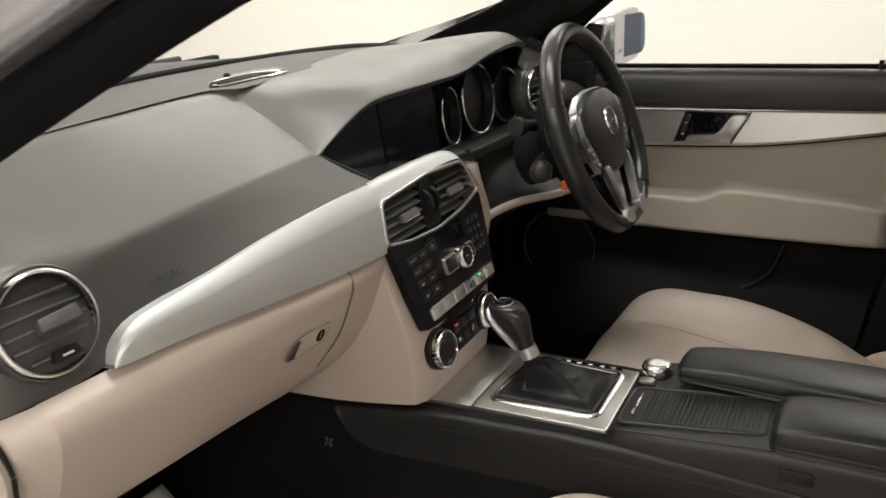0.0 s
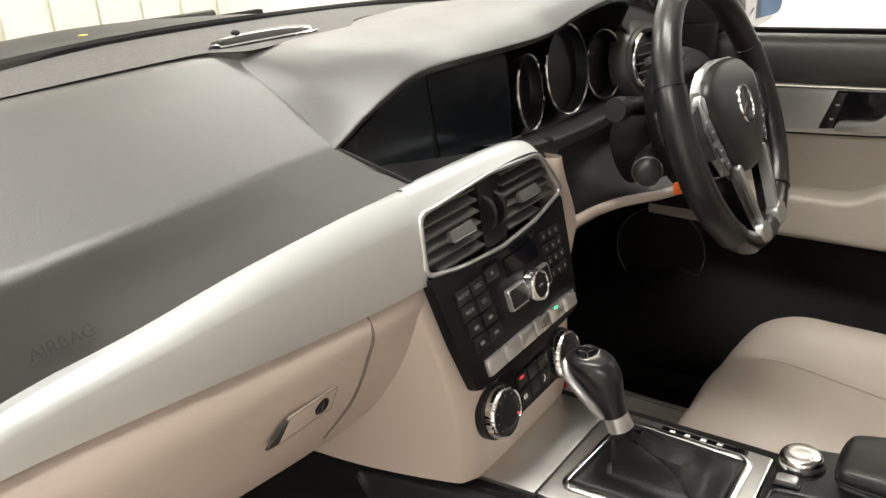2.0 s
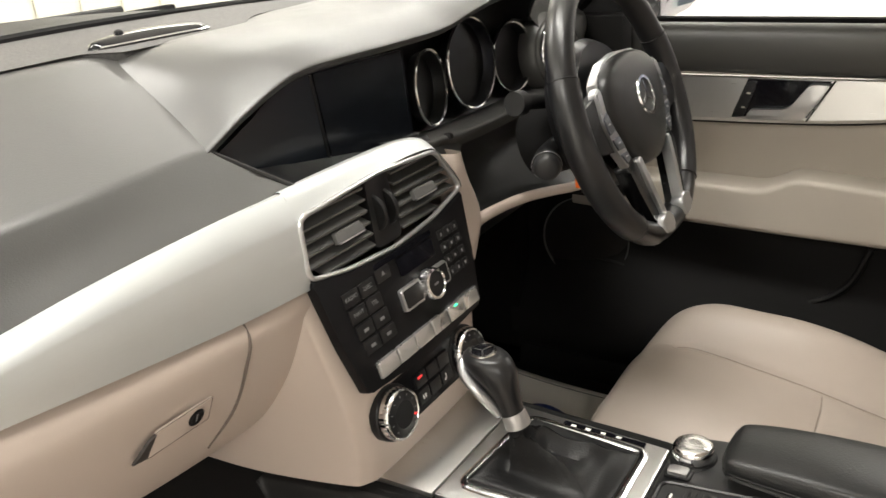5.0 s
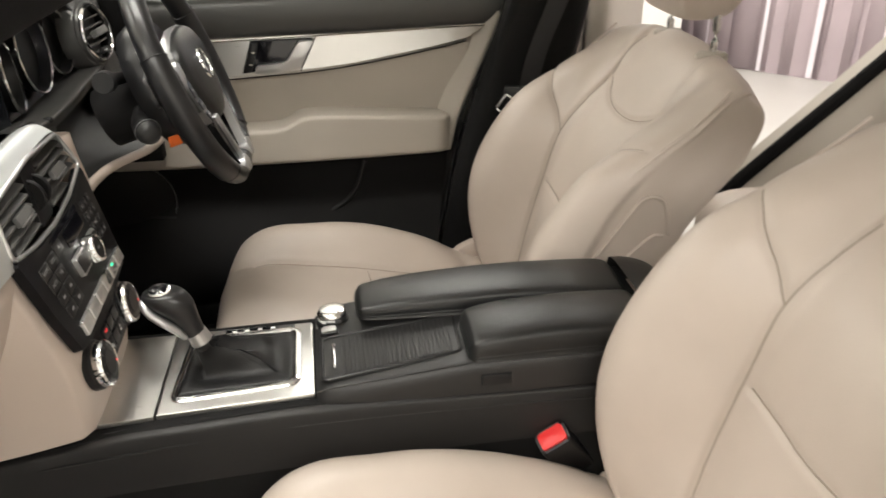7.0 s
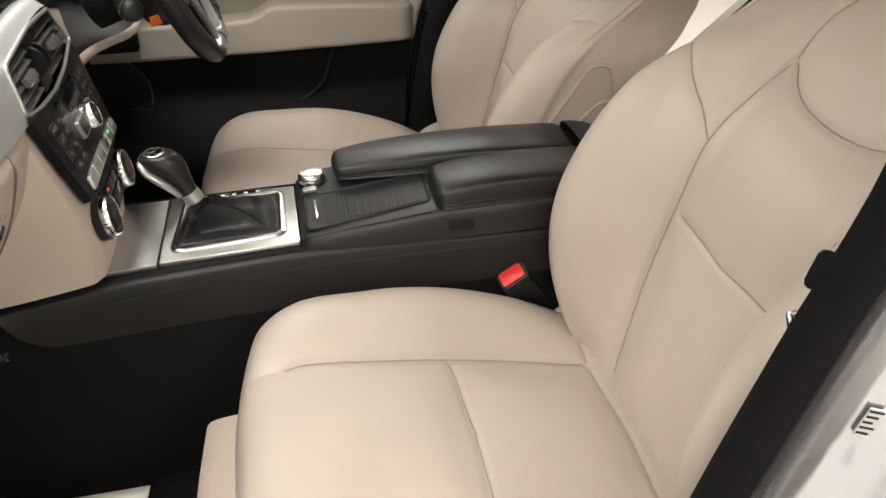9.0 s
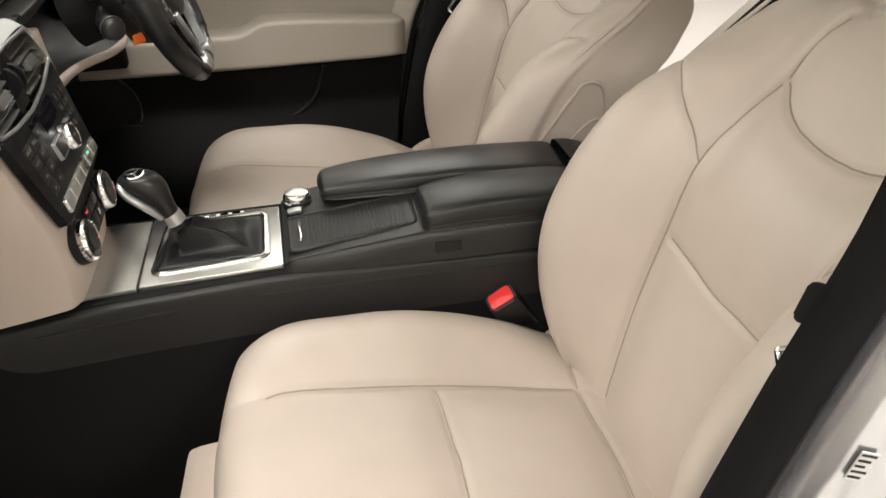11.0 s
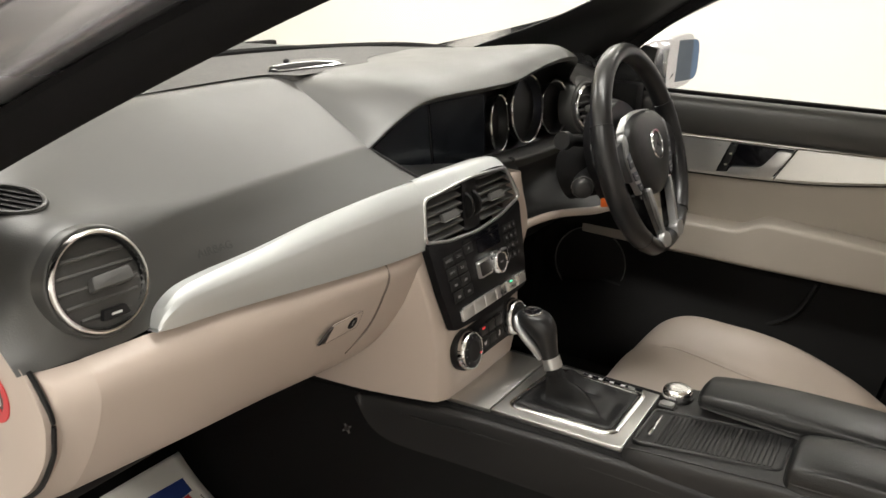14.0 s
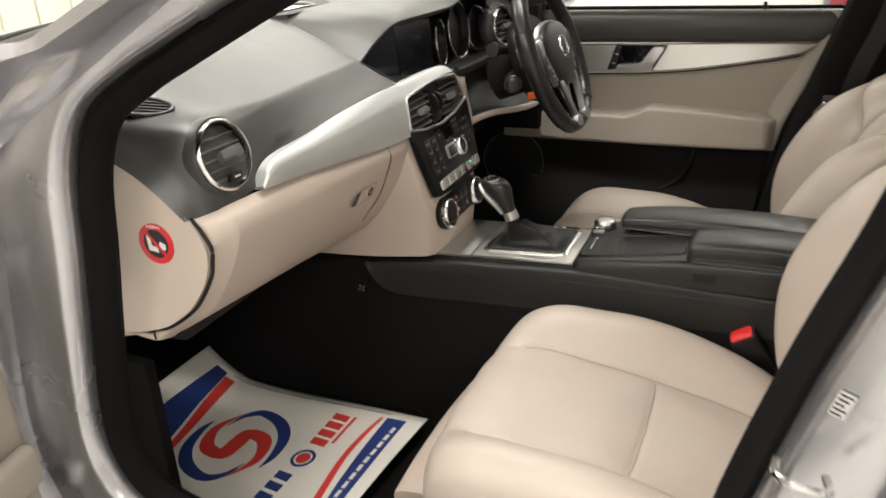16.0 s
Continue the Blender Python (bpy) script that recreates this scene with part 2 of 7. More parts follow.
RUBBER = mat("black_rubber", (0.0070, 0.0066, 0.0068), 0.8, vary=0.15, bump=0.2, bscale=500, spec=0.1)
PAINT = mat("silver_paint", (0.53, 0.525, 0.55), 0.27, metal=0.85, vary=0.03, vscale=6, coat=1.0, rvary=0.02)
RED = mat("red_plastic", (0.75, 0.03, 0.03), 0.35, vary=0.05)
WLEATHER = mat("wheel_leather", (0.012, 0.012, 0.0125), 0.30, vary=0.04, vscale=12, rvary=0.02, bump=0.2, bscale=520, grain="cells", bdist=0.0004)
GAITER = mat("gaiter_leather", (0.0065, 0.0065, 0.0068), 0.45, vary=0.15, vscale=30, bump=0.35, bscale=480, grain="cells", spec=0.35, bdist=0.0006)
DULL = mat("soft_black_plastic", (0.009, 0.0088, 0.0087), 0.7, vary=0.15, bump=0.2, bscale=800, grain="cells", spec=0.14, bdist=0.0004)
WEB = mat("black_webbing", (0.02, 0.02, 0.021), 0.7, vary=0.1, bump=0.5, bscale=400, stretch=(1, 1, 6))
SIDEM = mat("console_side", (0.0115, 0.0111, 0.0111), 0.5, vary=0.08, bump=0.15, bscale=900, grain="cells", spec=0.4, bdist=0.0004)
SLAT = mat("vent_slat", (0.095, 0.094, 0.090), 0.45, vary=0.06)
FACE = mat("radio_face", (0.0060, 0.0060, 0.0068), 0.38, vary=0.08, spec=0.2)
SCREEN = mat("screen_glass", (0.0075, 0.0090, 0.0125), 0.30, vary=0.08, spec=0.35)
KEYCAP = mat("silver_key", (0.78, 0.78, 0.77), 0.28, metal=0.9, vary=0.04)
CAPTOP = mat("turned_silver", (0.86, 0.85, 0.83), 0.24, metal=1.0, vary=0.03, rvary=0.05)
BUTTON = mat("wheel_switch", (0.075, 0.08, 0.09), 0.35, vary=0.06)
GLOSSP = mat("gloss_spoke", (0.008, 0.008, 0.0085), 0.18, vary=0.05, rvary=0.02)
RINGM = mat("speaker_rim", (0.11, 0.11, 0.105), 0.35, vary=0.05)
HEAD = mat("headlining", (0.52, 0.48, 0.42), 0.9, vary=0.05, bump=0.3, bscale=700)

# ---- the workshop round the car ----
GROUND = -0.06
WALL = mat("white_wall", (0.82, 0.81, 0.78), 0.6, vary=0.03, vscale=1.5, bump=0.05, bscale=60)
CLAD = mat("cream_cladding", (0.72, 0.70, 0.62), 0.5, vary=0.04, vscale=1.2, bump=0.03, bscale=40)
FLOORM = mat("pale_concrete", (0.62, 0.60, 0.57), 0.35, vary=0.14, vscale=1.6, bump=0.08, bscale=90, rvary=0.12)
STRIP = mat("lilac_plastic_sheet", (0.43, 0.355, 0.385), 0.35, vary=0.22, vscale=3.0, bump=0.15, bscale=14)
GLINT = mat("strip_glint", (0.80, 0.74, 0.80), 0.3, vary=0.08, vscale=3.0)
BANNER = mat("grey_board", (0.22, 0.23, 0.26), 0.5, vary=0.3, vscale=5)
BANRED = mat("red_board", (0.27, 0.035, 0.055), 0.5, vary=0.2, vscale=8)
PANEL_ON = glow("lamp_diffuser", (1.0, 0.96, 0.9), 3.0)

floor = tagged(part("floor", box(-6, 6, -5, 4.2, GROUND - 0.1, GROUND), FLOORM), "pale worn concrete workshop floor", "floor", kind="structure")
ceiling = tagged(part("ceiling", box(-6, 6, -5, 4.2, 3.0, 3.1), WALL), "plain white workshop ceiling", "ceiling", kind="structure")
for nm, b in (("wall_east", (-6, 2.30, 3.2, 3.35)), ("wall_west", (-6, 6, -5.15, -5.0)), ("wall_south", (6, 6.15, -5, 4.2))):
    tagged(part(nm, box(b[0], b[1], b[2], b[3], GROUND, 3.0), WALL), "plain white painted workshop wall", "wall", kind="structure")
north = tagged(part("wall_north", box(-4.3, -4.15, -5, 4.2, GROUND, 3.0), CLAD), "cream profiled sheet cladding on the end wall", "wall", kind="structure")
for i in range(30):
    part("panel", box(-4.15, -4.128, -5 + i * 0.3, -4.73 + i * 0.3, GROUND, 3.0, 0.006, 1), CLAD, north)
# hanging plastic sheets beside the open rear door
sheet = tagged(new("strip_curtain"), "lilac translucent plastic strip curtain hanging to the floor", "curtain")
sheet.location = (3.0, 3.2, GROUND)
bpy.context.view_layer.update()
SA, SB = Vector((2.30, 3.86)), Vector((4.2, 1.93))
sd = (SB - SA).normalized()
sn = Vector((-sd.y, sd.x))
for i in range(18):
    c = SA + sd * (0.1 + i * 0.150)
    rows = []
    for zz in (GROUND + 0.01, 1.4, 2.9):
        rows.append([(*(c + sd * (u * 0.105) + sn * (0.022 * math.cos(u * 2.4 + i) + (0.012 if i % 2 else 0))), zz) for u in (-1, -0.6, -0.2, 0.2, 0.6, 1)])
    thick(part("strip", loft(rows, 13, 5), STRIP, sheet, smooth=True), 0.004)
    # Narrow pale sheets paint the white vertical highlights on the plastic.
    if i % 2 == 0:
        e = c + sd * (0.075 + 0.02 * math.sin(i * 1.7))
        wd = 0.010 + 0.006 * math.sin(i * 2.3)
        part("glint_streak", loft([[(*(e - sd * wd - sn * 0.030), zz), (*(e + sd * wd - sn * 0.030), zz)] for zz in (GROUND + 0.01, 1.4, 2.9)], 3, 5), GLINT, sheet, "white streak painted as a highlight on the strips")
tagged(part("wall_east_return", slab([(SA.x - 0.1, SA.y + 0.1), (SB.x + 0.1, SB.y - 0.1), (SB.x + 0.25, SB.y + 0.05), (SA.x + 0.05, SA.y + 0.25)], Matrix.Translation((0, 0, GROUND)), 3.06), STRIP), "plain lilac-grey wall behind the plastic strips", "wall", kind="structure")
# notice board on the white wall
board = thing("notice_board", (1.25, 3.19, 0.9), "grey display board with red and blue panels on the white wall", "board")
part("backing", box(0.80, 1.75, 3.165, 3.197, 0.2, 2.3, 0.004, 1), BANNER, board)
part("panel", box(0.83, 0.93, 3.155, 3.165, 0.3, 2.2, 0.002, 1), BANRED, board, "red panel")
part("panel", box(1.05, 1.2, 3.155, 3.165, 0.75, 1.1, 0.002, 1), BANRED, board, "red panel")
part("panel", box(1.25, 1.6, 3.155, 3.165, 0.5, 1.3, 0.002, 1), mat("blue_board", (0.25, 0.33, 0.48), 0.5, vary=0.3, vscale=9), board, "pale blue panel")
cable = tagged(part("cable", tube([(-4.10, 1.42, 3.0), (-4.10, 1.40, 2.2), (-4.09, 1.43, 1.75), (-4.10, 1.47, 1.2), (-4.1, 1.45, 0.4)], 0.009, 6, 30), BLACK), "black electric cable hanging down the clad wall", "cable")
# Added fittings for the assumed lamps, above the view.
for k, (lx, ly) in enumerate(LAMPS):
    lamp = thing("ceiling_light", (lx, ly, 2.95), "white flat ceiling light panel, assumed, out of view", "ceiling light", "ceiling lights")
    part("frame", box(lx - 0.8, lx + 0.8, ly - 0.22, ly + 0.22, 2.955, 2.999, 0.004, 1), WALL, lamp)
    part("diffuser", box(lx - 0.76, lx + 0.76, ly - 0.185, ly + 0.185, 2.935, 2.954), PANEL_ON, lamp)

# ---- the car's shell ----
body = thing("car_body", (0.3, 0, GROUND), "silver saloon car body with open passenger side", "car")
body["kind"] = "structure"
# floor pan, tunnel, bulkhead
part("floor_carpet", box(-0.75, 2.2, -0.70, 0.74, 0.14, 0.205, 0.01), CARPET, body, "black cut pile carpet")
part("bulkhead", loft([[(-0.40, y, 0.80), (-0.52, y, 0.62), (-0.66, y, 0.42), (-0.60, y, 0.28), (-0.40, y, 0.206)] for y in (-0.70, -0.3, 0, 0.3, 0.74)], 16, 12), CARPET, body, "black carpeted footwell")
part("tunnel", loft([[(x, -0.12, 0.20), (x, -0.112, 0.36), (x, -0.085, 0.46), (x, 0, 0.48), (x, 0.085, 0.46), (x, 0.112, 0.36), (x, 0.12, 0.20)] for x in (-0.62, -0.2, 0.3, 0.9)], 20, 8), CARPET, body)
GLASSM = glass("window_glass", (0.96, 0.98, 0.97))
# windscreen
ws = part("windscreen", loft([[(-0.31, -0.62 * s, 0.955), (-0.47, 0, 1.004), (-0.31, 0.62 * s, 0.965)] if i == 0 else [(0.43, -0.54, 1.33), (0.34, 0, 1.36), (0.43, 0.54, 1.33)] for i, (a, s) in enumerate(((0, 1), (1, 1)))], 21, 12), GLASSM, body, "clear laminated windscreen")
ws.visible_shadow = False
part("scuttle", loft([[(-0.31, -0.66, 0.90), (-0.47, 0, 0.945), (-0.31, 0.66, 0.90)], [(-0.32, -0.66, 0.935), (-0.475, 0, 0.998), (-0.32, 0.66, 0.945)], [(-0.48, -0.68, 0.955), (-0.58, 0, 1.002), (-0.48, 0.68, 0.955)], [(-0.62, -0.68, 0.950), (-0.690, 0, 1.004), (-0.62, 0.68, 0.950)], [(-0.68, -0.7, 0.90), (-0.82, 0, 0.92), (-0.68, 0.7, 0.90)]], 21, 12), BLACK, body, "black plastic wiper scuttle")
part("bonnet", loft([[(-0.67, -0.74, 0.93), (-0.82, 0, 0.965), (-0.67, 0.74, 0.93)], [(-1.2, -0.73, 0.89), (-1.3, 0, 0.93), (-1.2, 0.73, 0.89)], [(-1.75, -0.62, 0.74), (-1.85, 0, 0.79), (-1.75, 0.62, 0.74)]], 21, 14), PAINT, body, "silver painted bonnet")
# roof with its lining
thick(part("roof", loft([[(0.40, -0.60, 1.345), (0.33, 0, 1.385), (0.40, 0.60, 1.345)], [(1.0, -0.62, 1.375), (1.0, 0, 1.43), (1.0, 0.62, 1.375)], [(1.75, -0.58, 1.345), (1.85, 0, 1.39), (1.75, 0.58, 1.345)]], 15, 15), PAINT, body), 0.01)
thick(part("headliner", loft([[(0.42, -0.59, 1.325), (0.35, 0, 1.35), (0.42, 0.59, 1.325)], [(1.0, -0.61, 1.35), (1.0, 0, 1.385), (1.0, 0.61, 1.35)], [(1.75, -0.57, 1.32), (1.85, 0, 1.355), (1.75, 0.57, 1.32)]], 15, 15), HEAD, body, "cream woven headlining"), 0.008)
part("rear_shelf", box(1.75, 2.25, -0.66, 0.66, 0.88, 0.93, 0.01), BLACK, body)
rg = part("rear_window", loft([[(1.80, -0.55, 1.33), (1.87, 0, 1.36), (1.80, 0.55, 1.33)], [(2.28, -0.6, 0.94), (2.36, 0, 0.94), (2.28, 0.6, 0.94)]], 9, 5), GLASSM, body)
rg.visible_shadow = False

# outline of the passenger door opening, along the inner edge of its seal
APER = [(0.55, -0.545, 1.262), (0.386, -0.583, 1.183), (0.31, -0.618, 1.147), (0.228, -0.645, 1.107), (0.167, -0.663, 1.076), (0.117, -0.676, 1.050), (0.07, -0.688, 1.025), (0.03, -0.702, 1.002), (-0.018, -0.72, 0.964), (-0.052, -0.72, 0.90), (-0.070, -0.72, 0.80), (-0.096, -0.72, 0.662), (-0.112, -0.72, 0.535), (-0.084, -0.72, 0.464), (-0.02, -0.715, 0.425), (0.12, -0.70, 0.40), (0.35, -0.69, 0.385), (0.53, -0.68, 0.39), (0.610, -0.665, 0.44), (0.648, -0.660, 0.60), (0.700, -0.656, 0.775), (0.752, -0.648, 0.92), (0.800, -0.615, 1.08), (0.820, -0.575, 1.20), (0.76, -0.545, 1.285)]


def ring_at(off, y):
    """The opening's outline pushed outwards by off, and y farther out of the car."""
    p = crom(APER, 120, True)
    out = []
    for i, q in enumerate(p):
        d = p[(i + 1) % 120] - p[i - 1]
        d = Vector((d.x, 0, d.z)).normalized()
        k = min(1, max(0, (q.z - 0.93) / 0.08)) * 0.74
        far = off if off < 0.04 else 0.04 + (off - 0.04) * (1 - k)
        out.append(q + Vector((d.z, 0, -d.x)) * far + Vector((0, y, 0)))
    return out


def swept_ring(pairs, m):
    return grid([ring_at(*p) for p in pairs], None, True)


part("door_seal", swept_ring([(0.0, 0.015), (-0.004, 0.005), (0.0, -0.012), (0.008, -0.020), (0.017, -0.022), (0.024, -0.017), (0.026, 0.02)], 0), RUBBER, body, "black rubber door seal")
part("door_frame", swept_ring([(0.0255, 0.02), (0.026, -0.024), (0.032, -0.040), (0.040, -0.047), (0.092, -0.055), (0.104, -0.061), (0.110, -0.108), (0.118, -0.123), (0.160, -0.128)], 0), PAINT, body, "silver painted door opening frame")
part("pillar_trim", loft([[(-0.33, -0.65, 0.935), (-0.31, -0.615, 0.945), (-0.25, -0.665, 0.915)], [(-0.02, -0.640, 1.09), (0.01, -0.605, 1.10), (0.03, -0.690, 1.03)], [(0.20, -0.585, 1.19), (0.21, -0.55, 1.185), (0.26, -0.615, 1.135)], [(0.42, -0.52, 1.30), (0.43, -0.49, 1.30), (0.45, -0.54, 1.235)]], 9, 14), GREY, body, "charcoal pillar trim")
part("outer_pillar", loft([[(-0.36, -0.68, 0.905), (-0.33, -0.76, 0.895), (-0.24, -0.82, 0.865)], [(-0.045, -0.655, 1.085), (-0.02, -0.735, 1.062), (0.02, -0.80, 1.025)], [(0.40, -0.53, 1.345), (0.41, -0.62, 1.35), (0.42, -0.665, 1.30)]], 11, 16), PAINT, body, "silver painted windscreen pillar")
# driver's side pillars
part("pillar_trim", loft([[(-0.33, 0.62, 0.97), (-0.31, 0.60, 0.985), (-0.24, 0.665, 0.985), (-0.09, 0.70, 0.985), (-0.07, 0.74, 0.97)], [(-0.10, 0.63, 1.068), (-0.08, 0.60, 1.075), (-0.01, 0.65, 1.075), (0.02, 0.69, 1.05), (0.04, 0.73, 1.04)], [(0.12, 0.60, 1.18), (0.14, 0.575, 1.185), (0.18, 0.62, 1.17), (0.185, 0.665, 1.145), (0.205, 0.71, 1.135)], [(0.40, 0.57, 1.315), (0.41, 0.54, 1.32), (0.44, 0.58, 1.31), (0.48, 0.63, 1.275), (0.50, 0.68, 1.26)]], 17, 16), GREY, body, "charcoal pillar trim")
part("outer_pillar", loft([[(-0.52, 0.68, 0.96), (-0.40, 0.76, 0.95), (-0.06, 0.80, 0.94)], [(-0.03, 0.66, 1.10), (0.02, 0.73, 1.10), (0.10, 0.76, 1.06)], [(0.40, 0.60, 1.34), (0.44, 0.67, 1.34), (0.52, 0.71, 1.28)]], 9, 12), PAINT, body)
part("centre_pillar", loft([[(0.60, 0.70, 0.22), (0.66, 0.685, 0.22), (0.84, 0.70, 0.22), (0.88, 0.78, 0.22)], [(0.66, 0.705, 0.56), (0.70, 0.685, 0.56), (0.86, 0.70, 0.56), (0.90, 0.78, 0.56)], [(0.755, 0.70, 0.88), (0.785, 0.675, 0.88), (0.92, 0.69, 0.88), (0.95, 0.77, 0.88)], [(0.83, 0.655, 1.12), (0.85, 0.635, 1.12), (0.945, 0.65, 1.12), (0.97, 0.72, 1.12)], [(0.87, 0.60, 1.33), (0.88, 0.58, 1.33), (0.96, 0.60, 1.33), (0.98, 0.66, 1.33)]], 20, 24), DULL, body, "black centre pillar trim")
part("roof_rail", tube([(0.40, 0.62, 1.335), (0.9, 0.65, 1.36), (1.5, 0.63, 1.345), (1.85, 0.58, 1.28)], 0.035, 8, 20), PAINT, body)
part("roof_rail", tube([(0.40, -0.62, 1.335), (0.9, -0.66, 1.36), (1.5, -0.65, 1.345), (1.85, -0.60, 1.28)], 0.035, 8, 20), PAINT, body)
# Added box keeps the bright outside from showing past the dash end.
part("gap_filler", box(-0.12, 0.05, 0.700, 0.745, 0.60, 0.93, 0.004), DULL, body, "black filler closing a gap beside the dash")
part("sill", box(-0.35, 1.7, 0.75, 0.82, 0.08, 0.24, 0.02), PAINT, body)
part("sill_trim", box(-0.40, 1.2, 0.690, 0.752, 0.14, 0.255, 0.012), DULL, body)
part("sill", box(-0.1, 0.75, -0.82, -0.70, 0.08, 0.345, 0.02), PAINT, body, "silver painted door sill")
part("sill_trim", box(-0.08, 0.66, -0.715, -0.66, 0.19, 0.36, 0.012), BLACK, body)
# Added box stops a light leak round the loudspeaker.
part("gap_filler", box(-0.30, -0.07, 0.768, 0.790, 0.30, 0.93, 0.004), DULL, body, "black filler closing a gap behind the loudspeaker")
for s_ in (-1, 1):
    part("kick_panel", box(-0.75, -0.12 if s_ < 0 else -0.16, -0.66 if s_ < 0 else 0.69, -0.64 if s_ < 0 else 0.745, 0.15, 0.93 if s_ > 0 else 0.60, 0.004), CARPET, body, "black side lining of the footwell")
# closed rear door on the camera's side and the rear quarter
part("rear_door", box(0.84, 1.75, -0.80, -0.72, 0.15, 0.90, 0.02), PAINT, body)
part("rear_quarter", loft([[(1.30, 0.80, 0.40), (1.30, 0.715, 0.40), (1.42, 0.66, 0.40), (1.75, 0.64, 0.40), (2.1, 0.62, 0.40)], [(1.56, 0.80, 0.627), (1.555, 0.715, 0.627), (1.66, 0.66, 0.627), (1.90, 0.64, 0.627), (2.15, 0.62, 0.627)], [(1.775, 0.80, 0.825), (1.772, 0.715, 0.825), (1.86, 0.66, 0.825), (2.0, 0.63, 0.825), (2.2, 0.60, 0.825)], [(1.95, 0.76, 1.0), (1.945, 0.69, 1.0), (2.0, 0.63, 1.0), (2.1, 0.60, 1.0), (2.25, 0.57, 1.0)], [(2.02, 0.72, 1.12), (2.015, 0.66, 1.12), (2.05, 0.60, 1.12), (2.12, 0.58, 1.12), (2.26, 0.55, 1.12)]], 17, 24), VINYL, body, "cream rear pillar trim")
part("door_seal", tube([(1.27, 0.725, 0.38), (1.42, 0.722, 0.518), (1.5433, 0.72, 0.6274), (1.6538, 0.72, 0.7261), (1.7616, 0.72, 0.8241), (1.90, 0.70, 0.955), (1.96, 0.67, 1.08), (1.88, 0.64, 1.27)], 0.017, 10, 60), RUBBER, body, "black rubber rear door seal")
# latch loop and plate on the centre pillar
striker = part("striker", tube([(0.690, -0.738, 0.700), (0.690, -0.775, 0.712), (0.702, -0.790, 0.716), (0.722, -0.790, 0.712), (0.732, -0.775, 0.704), (0.732, -0.738, 0.690)], 0.0042, 8, 30), CHROME, body, "bare steel door striker")
PLATE_AT = facing((0.7384, -0.7068, 0.747), (-0.14, -1, 0.05), (0.32, 0, 1))
plate = tagged(part("type_plate", box(-0.0075, 0.0075, -0.013, 0.013, 0, 0.0014, 0.0005, 1, None, PLATE_AT), SILVERP), "small silver type plate on the door pillar", "label")
for k in range(5):
    part("print_bar", box(-0.006, 0.006 - 0.002 * (k % 3), 0.009 - k * 0.005, 0.011 - k * 0.005, 0.0014, 0.0018, 0, 1, None, PLATE_AT), BLACK, plate)

# ---- driver's door, shut ----
door = thing("driver_door", (0.35, 0.80, 0.2), "closed driver door with cream trim and aluminium strip", "car door")
REAR = [(0.775, 0.905), (0.755, 0.83), (0.712, 0.73), (0.672, 0.635), (0.652, 0.56), (0.63, 0.45), (0.60, 0.30), (0.59, 0.22)]


def rear_x(z):
    for (xa, za), (xb, zb) in zip(REAR, REAR[1:]):
        if z >= zb:
            return xa + (xb - xa) * min(1, max(0, (za - z) / (za - zb)))
    return REAR[-1][0]


def door_band(zs, ys, x0, n=24, dx=0.0):
    rows = []
    for z, y in zip(zs, ys):
        xr = rear_x(z) + dx
        rows.append([(x0 + (xr - x0) * i / n, y, z) for i in range(n + 1)])
    return rows


part("door_shell", box(-0.12, 0.80, 0.79, 0.86, 0.12, 0.88, 0.02), PAINT, door, "silver painted outer skin")
# upper dark pad, with its light-catching top
r = door_band((0.826, 0.835, 0.86, 0.885, 0.900, 0.908, 0.906), (0.775, 0.764, 0.757, 0.757, 0.762, 0.775, 0.80), -0.10)
part("belt_pad", loft(r, 26, 22), PAD, door, "charcoal grained upper pad")
part("window_seal", box(-0.06, 0.775, 0.795, 0.815, 0.895, 0.914, 0.004), RUBBER, door)
part("lock_pin", lathe([(0.0001, 0), (0.007, 0.0), (0.006, 0.008), (0.004, 0.012), (0.004, 0.014), (0.0052, 0.017), (0.005, 0.021), (0.0001, 0.023)], Matrix.Translation((0.60, 0.782, 0.903)), 12), BLACK, door)
# cream mid panel
r = door_band((0.545, 0.60, 0.66, 0.72, 0.76, 0.80, 0.828), (0.79, 0.785, 0.782, 0.776, 0.772, 0.772, 0.775), -0.08)
part("mid_panel", loft(r, 26, 18), VINYL, door, "cream vinyl insert")
part("rear_edge", loft([[(x - 0.006, 0.765, z), (x + 0.008, 0.76, z), (x + 0.018, 0.775, z), (x + 0.02, 0.81, z)] for x, z in REAR], 9, 24), BLACK, door)
part("rear_roll", loft([[(x - 0.05, 0.778, z), (x - 0.025, 0.764, z), (x - 0.006, 0.757, z), (x + 0.004, 0.765, z), (x + 0.006, 0.79, z)] for x, z in REAR[:5]], 12, 20), VINYL, door)
# aluminium strip
top = [(-0.06, 0.822), (0.15, 0.824), (0.40, 0.827), (0.60, 0.830), (0.728, 0.832)]
bot = [(-0.06, 0.742), (0.15, 0.746), (0.40, 0.757), (0.60, 0.785), (0.690, 0.802)]
t5, b5 = crom([(a, 0, b) for a, b in top], 24), crom([(a, 0, b) for a, b in bot], 24)
rows = []
for a, b in zip(t5, b5):
    rows.append([(a.x, 0.772, a.z), (a.x, 0.761, a.z - 0.003), (a.x * 0.6 + b.x * 0.4, 0.758, a.z * 0.62 + b.z * 0.38), (b.x, 0.753, b.z + 0.006), (b.x, 0.757, b.z), (b.x, 0.775, b.z - 0.002)])
part("trim_strip", grid(rows), ALUX, door, "brushed aluminium trim strip", angle=25)
part("chrome_line", tube([(x, 0.756, z + 0.001) for x, z in top], 0.0022, 6, 24), CHROME, door)
part("shadow_gap", tube([(x, 0.763, z - 0.003) for x, z in bot], 0.0016, 6, 24), BLACK, door)
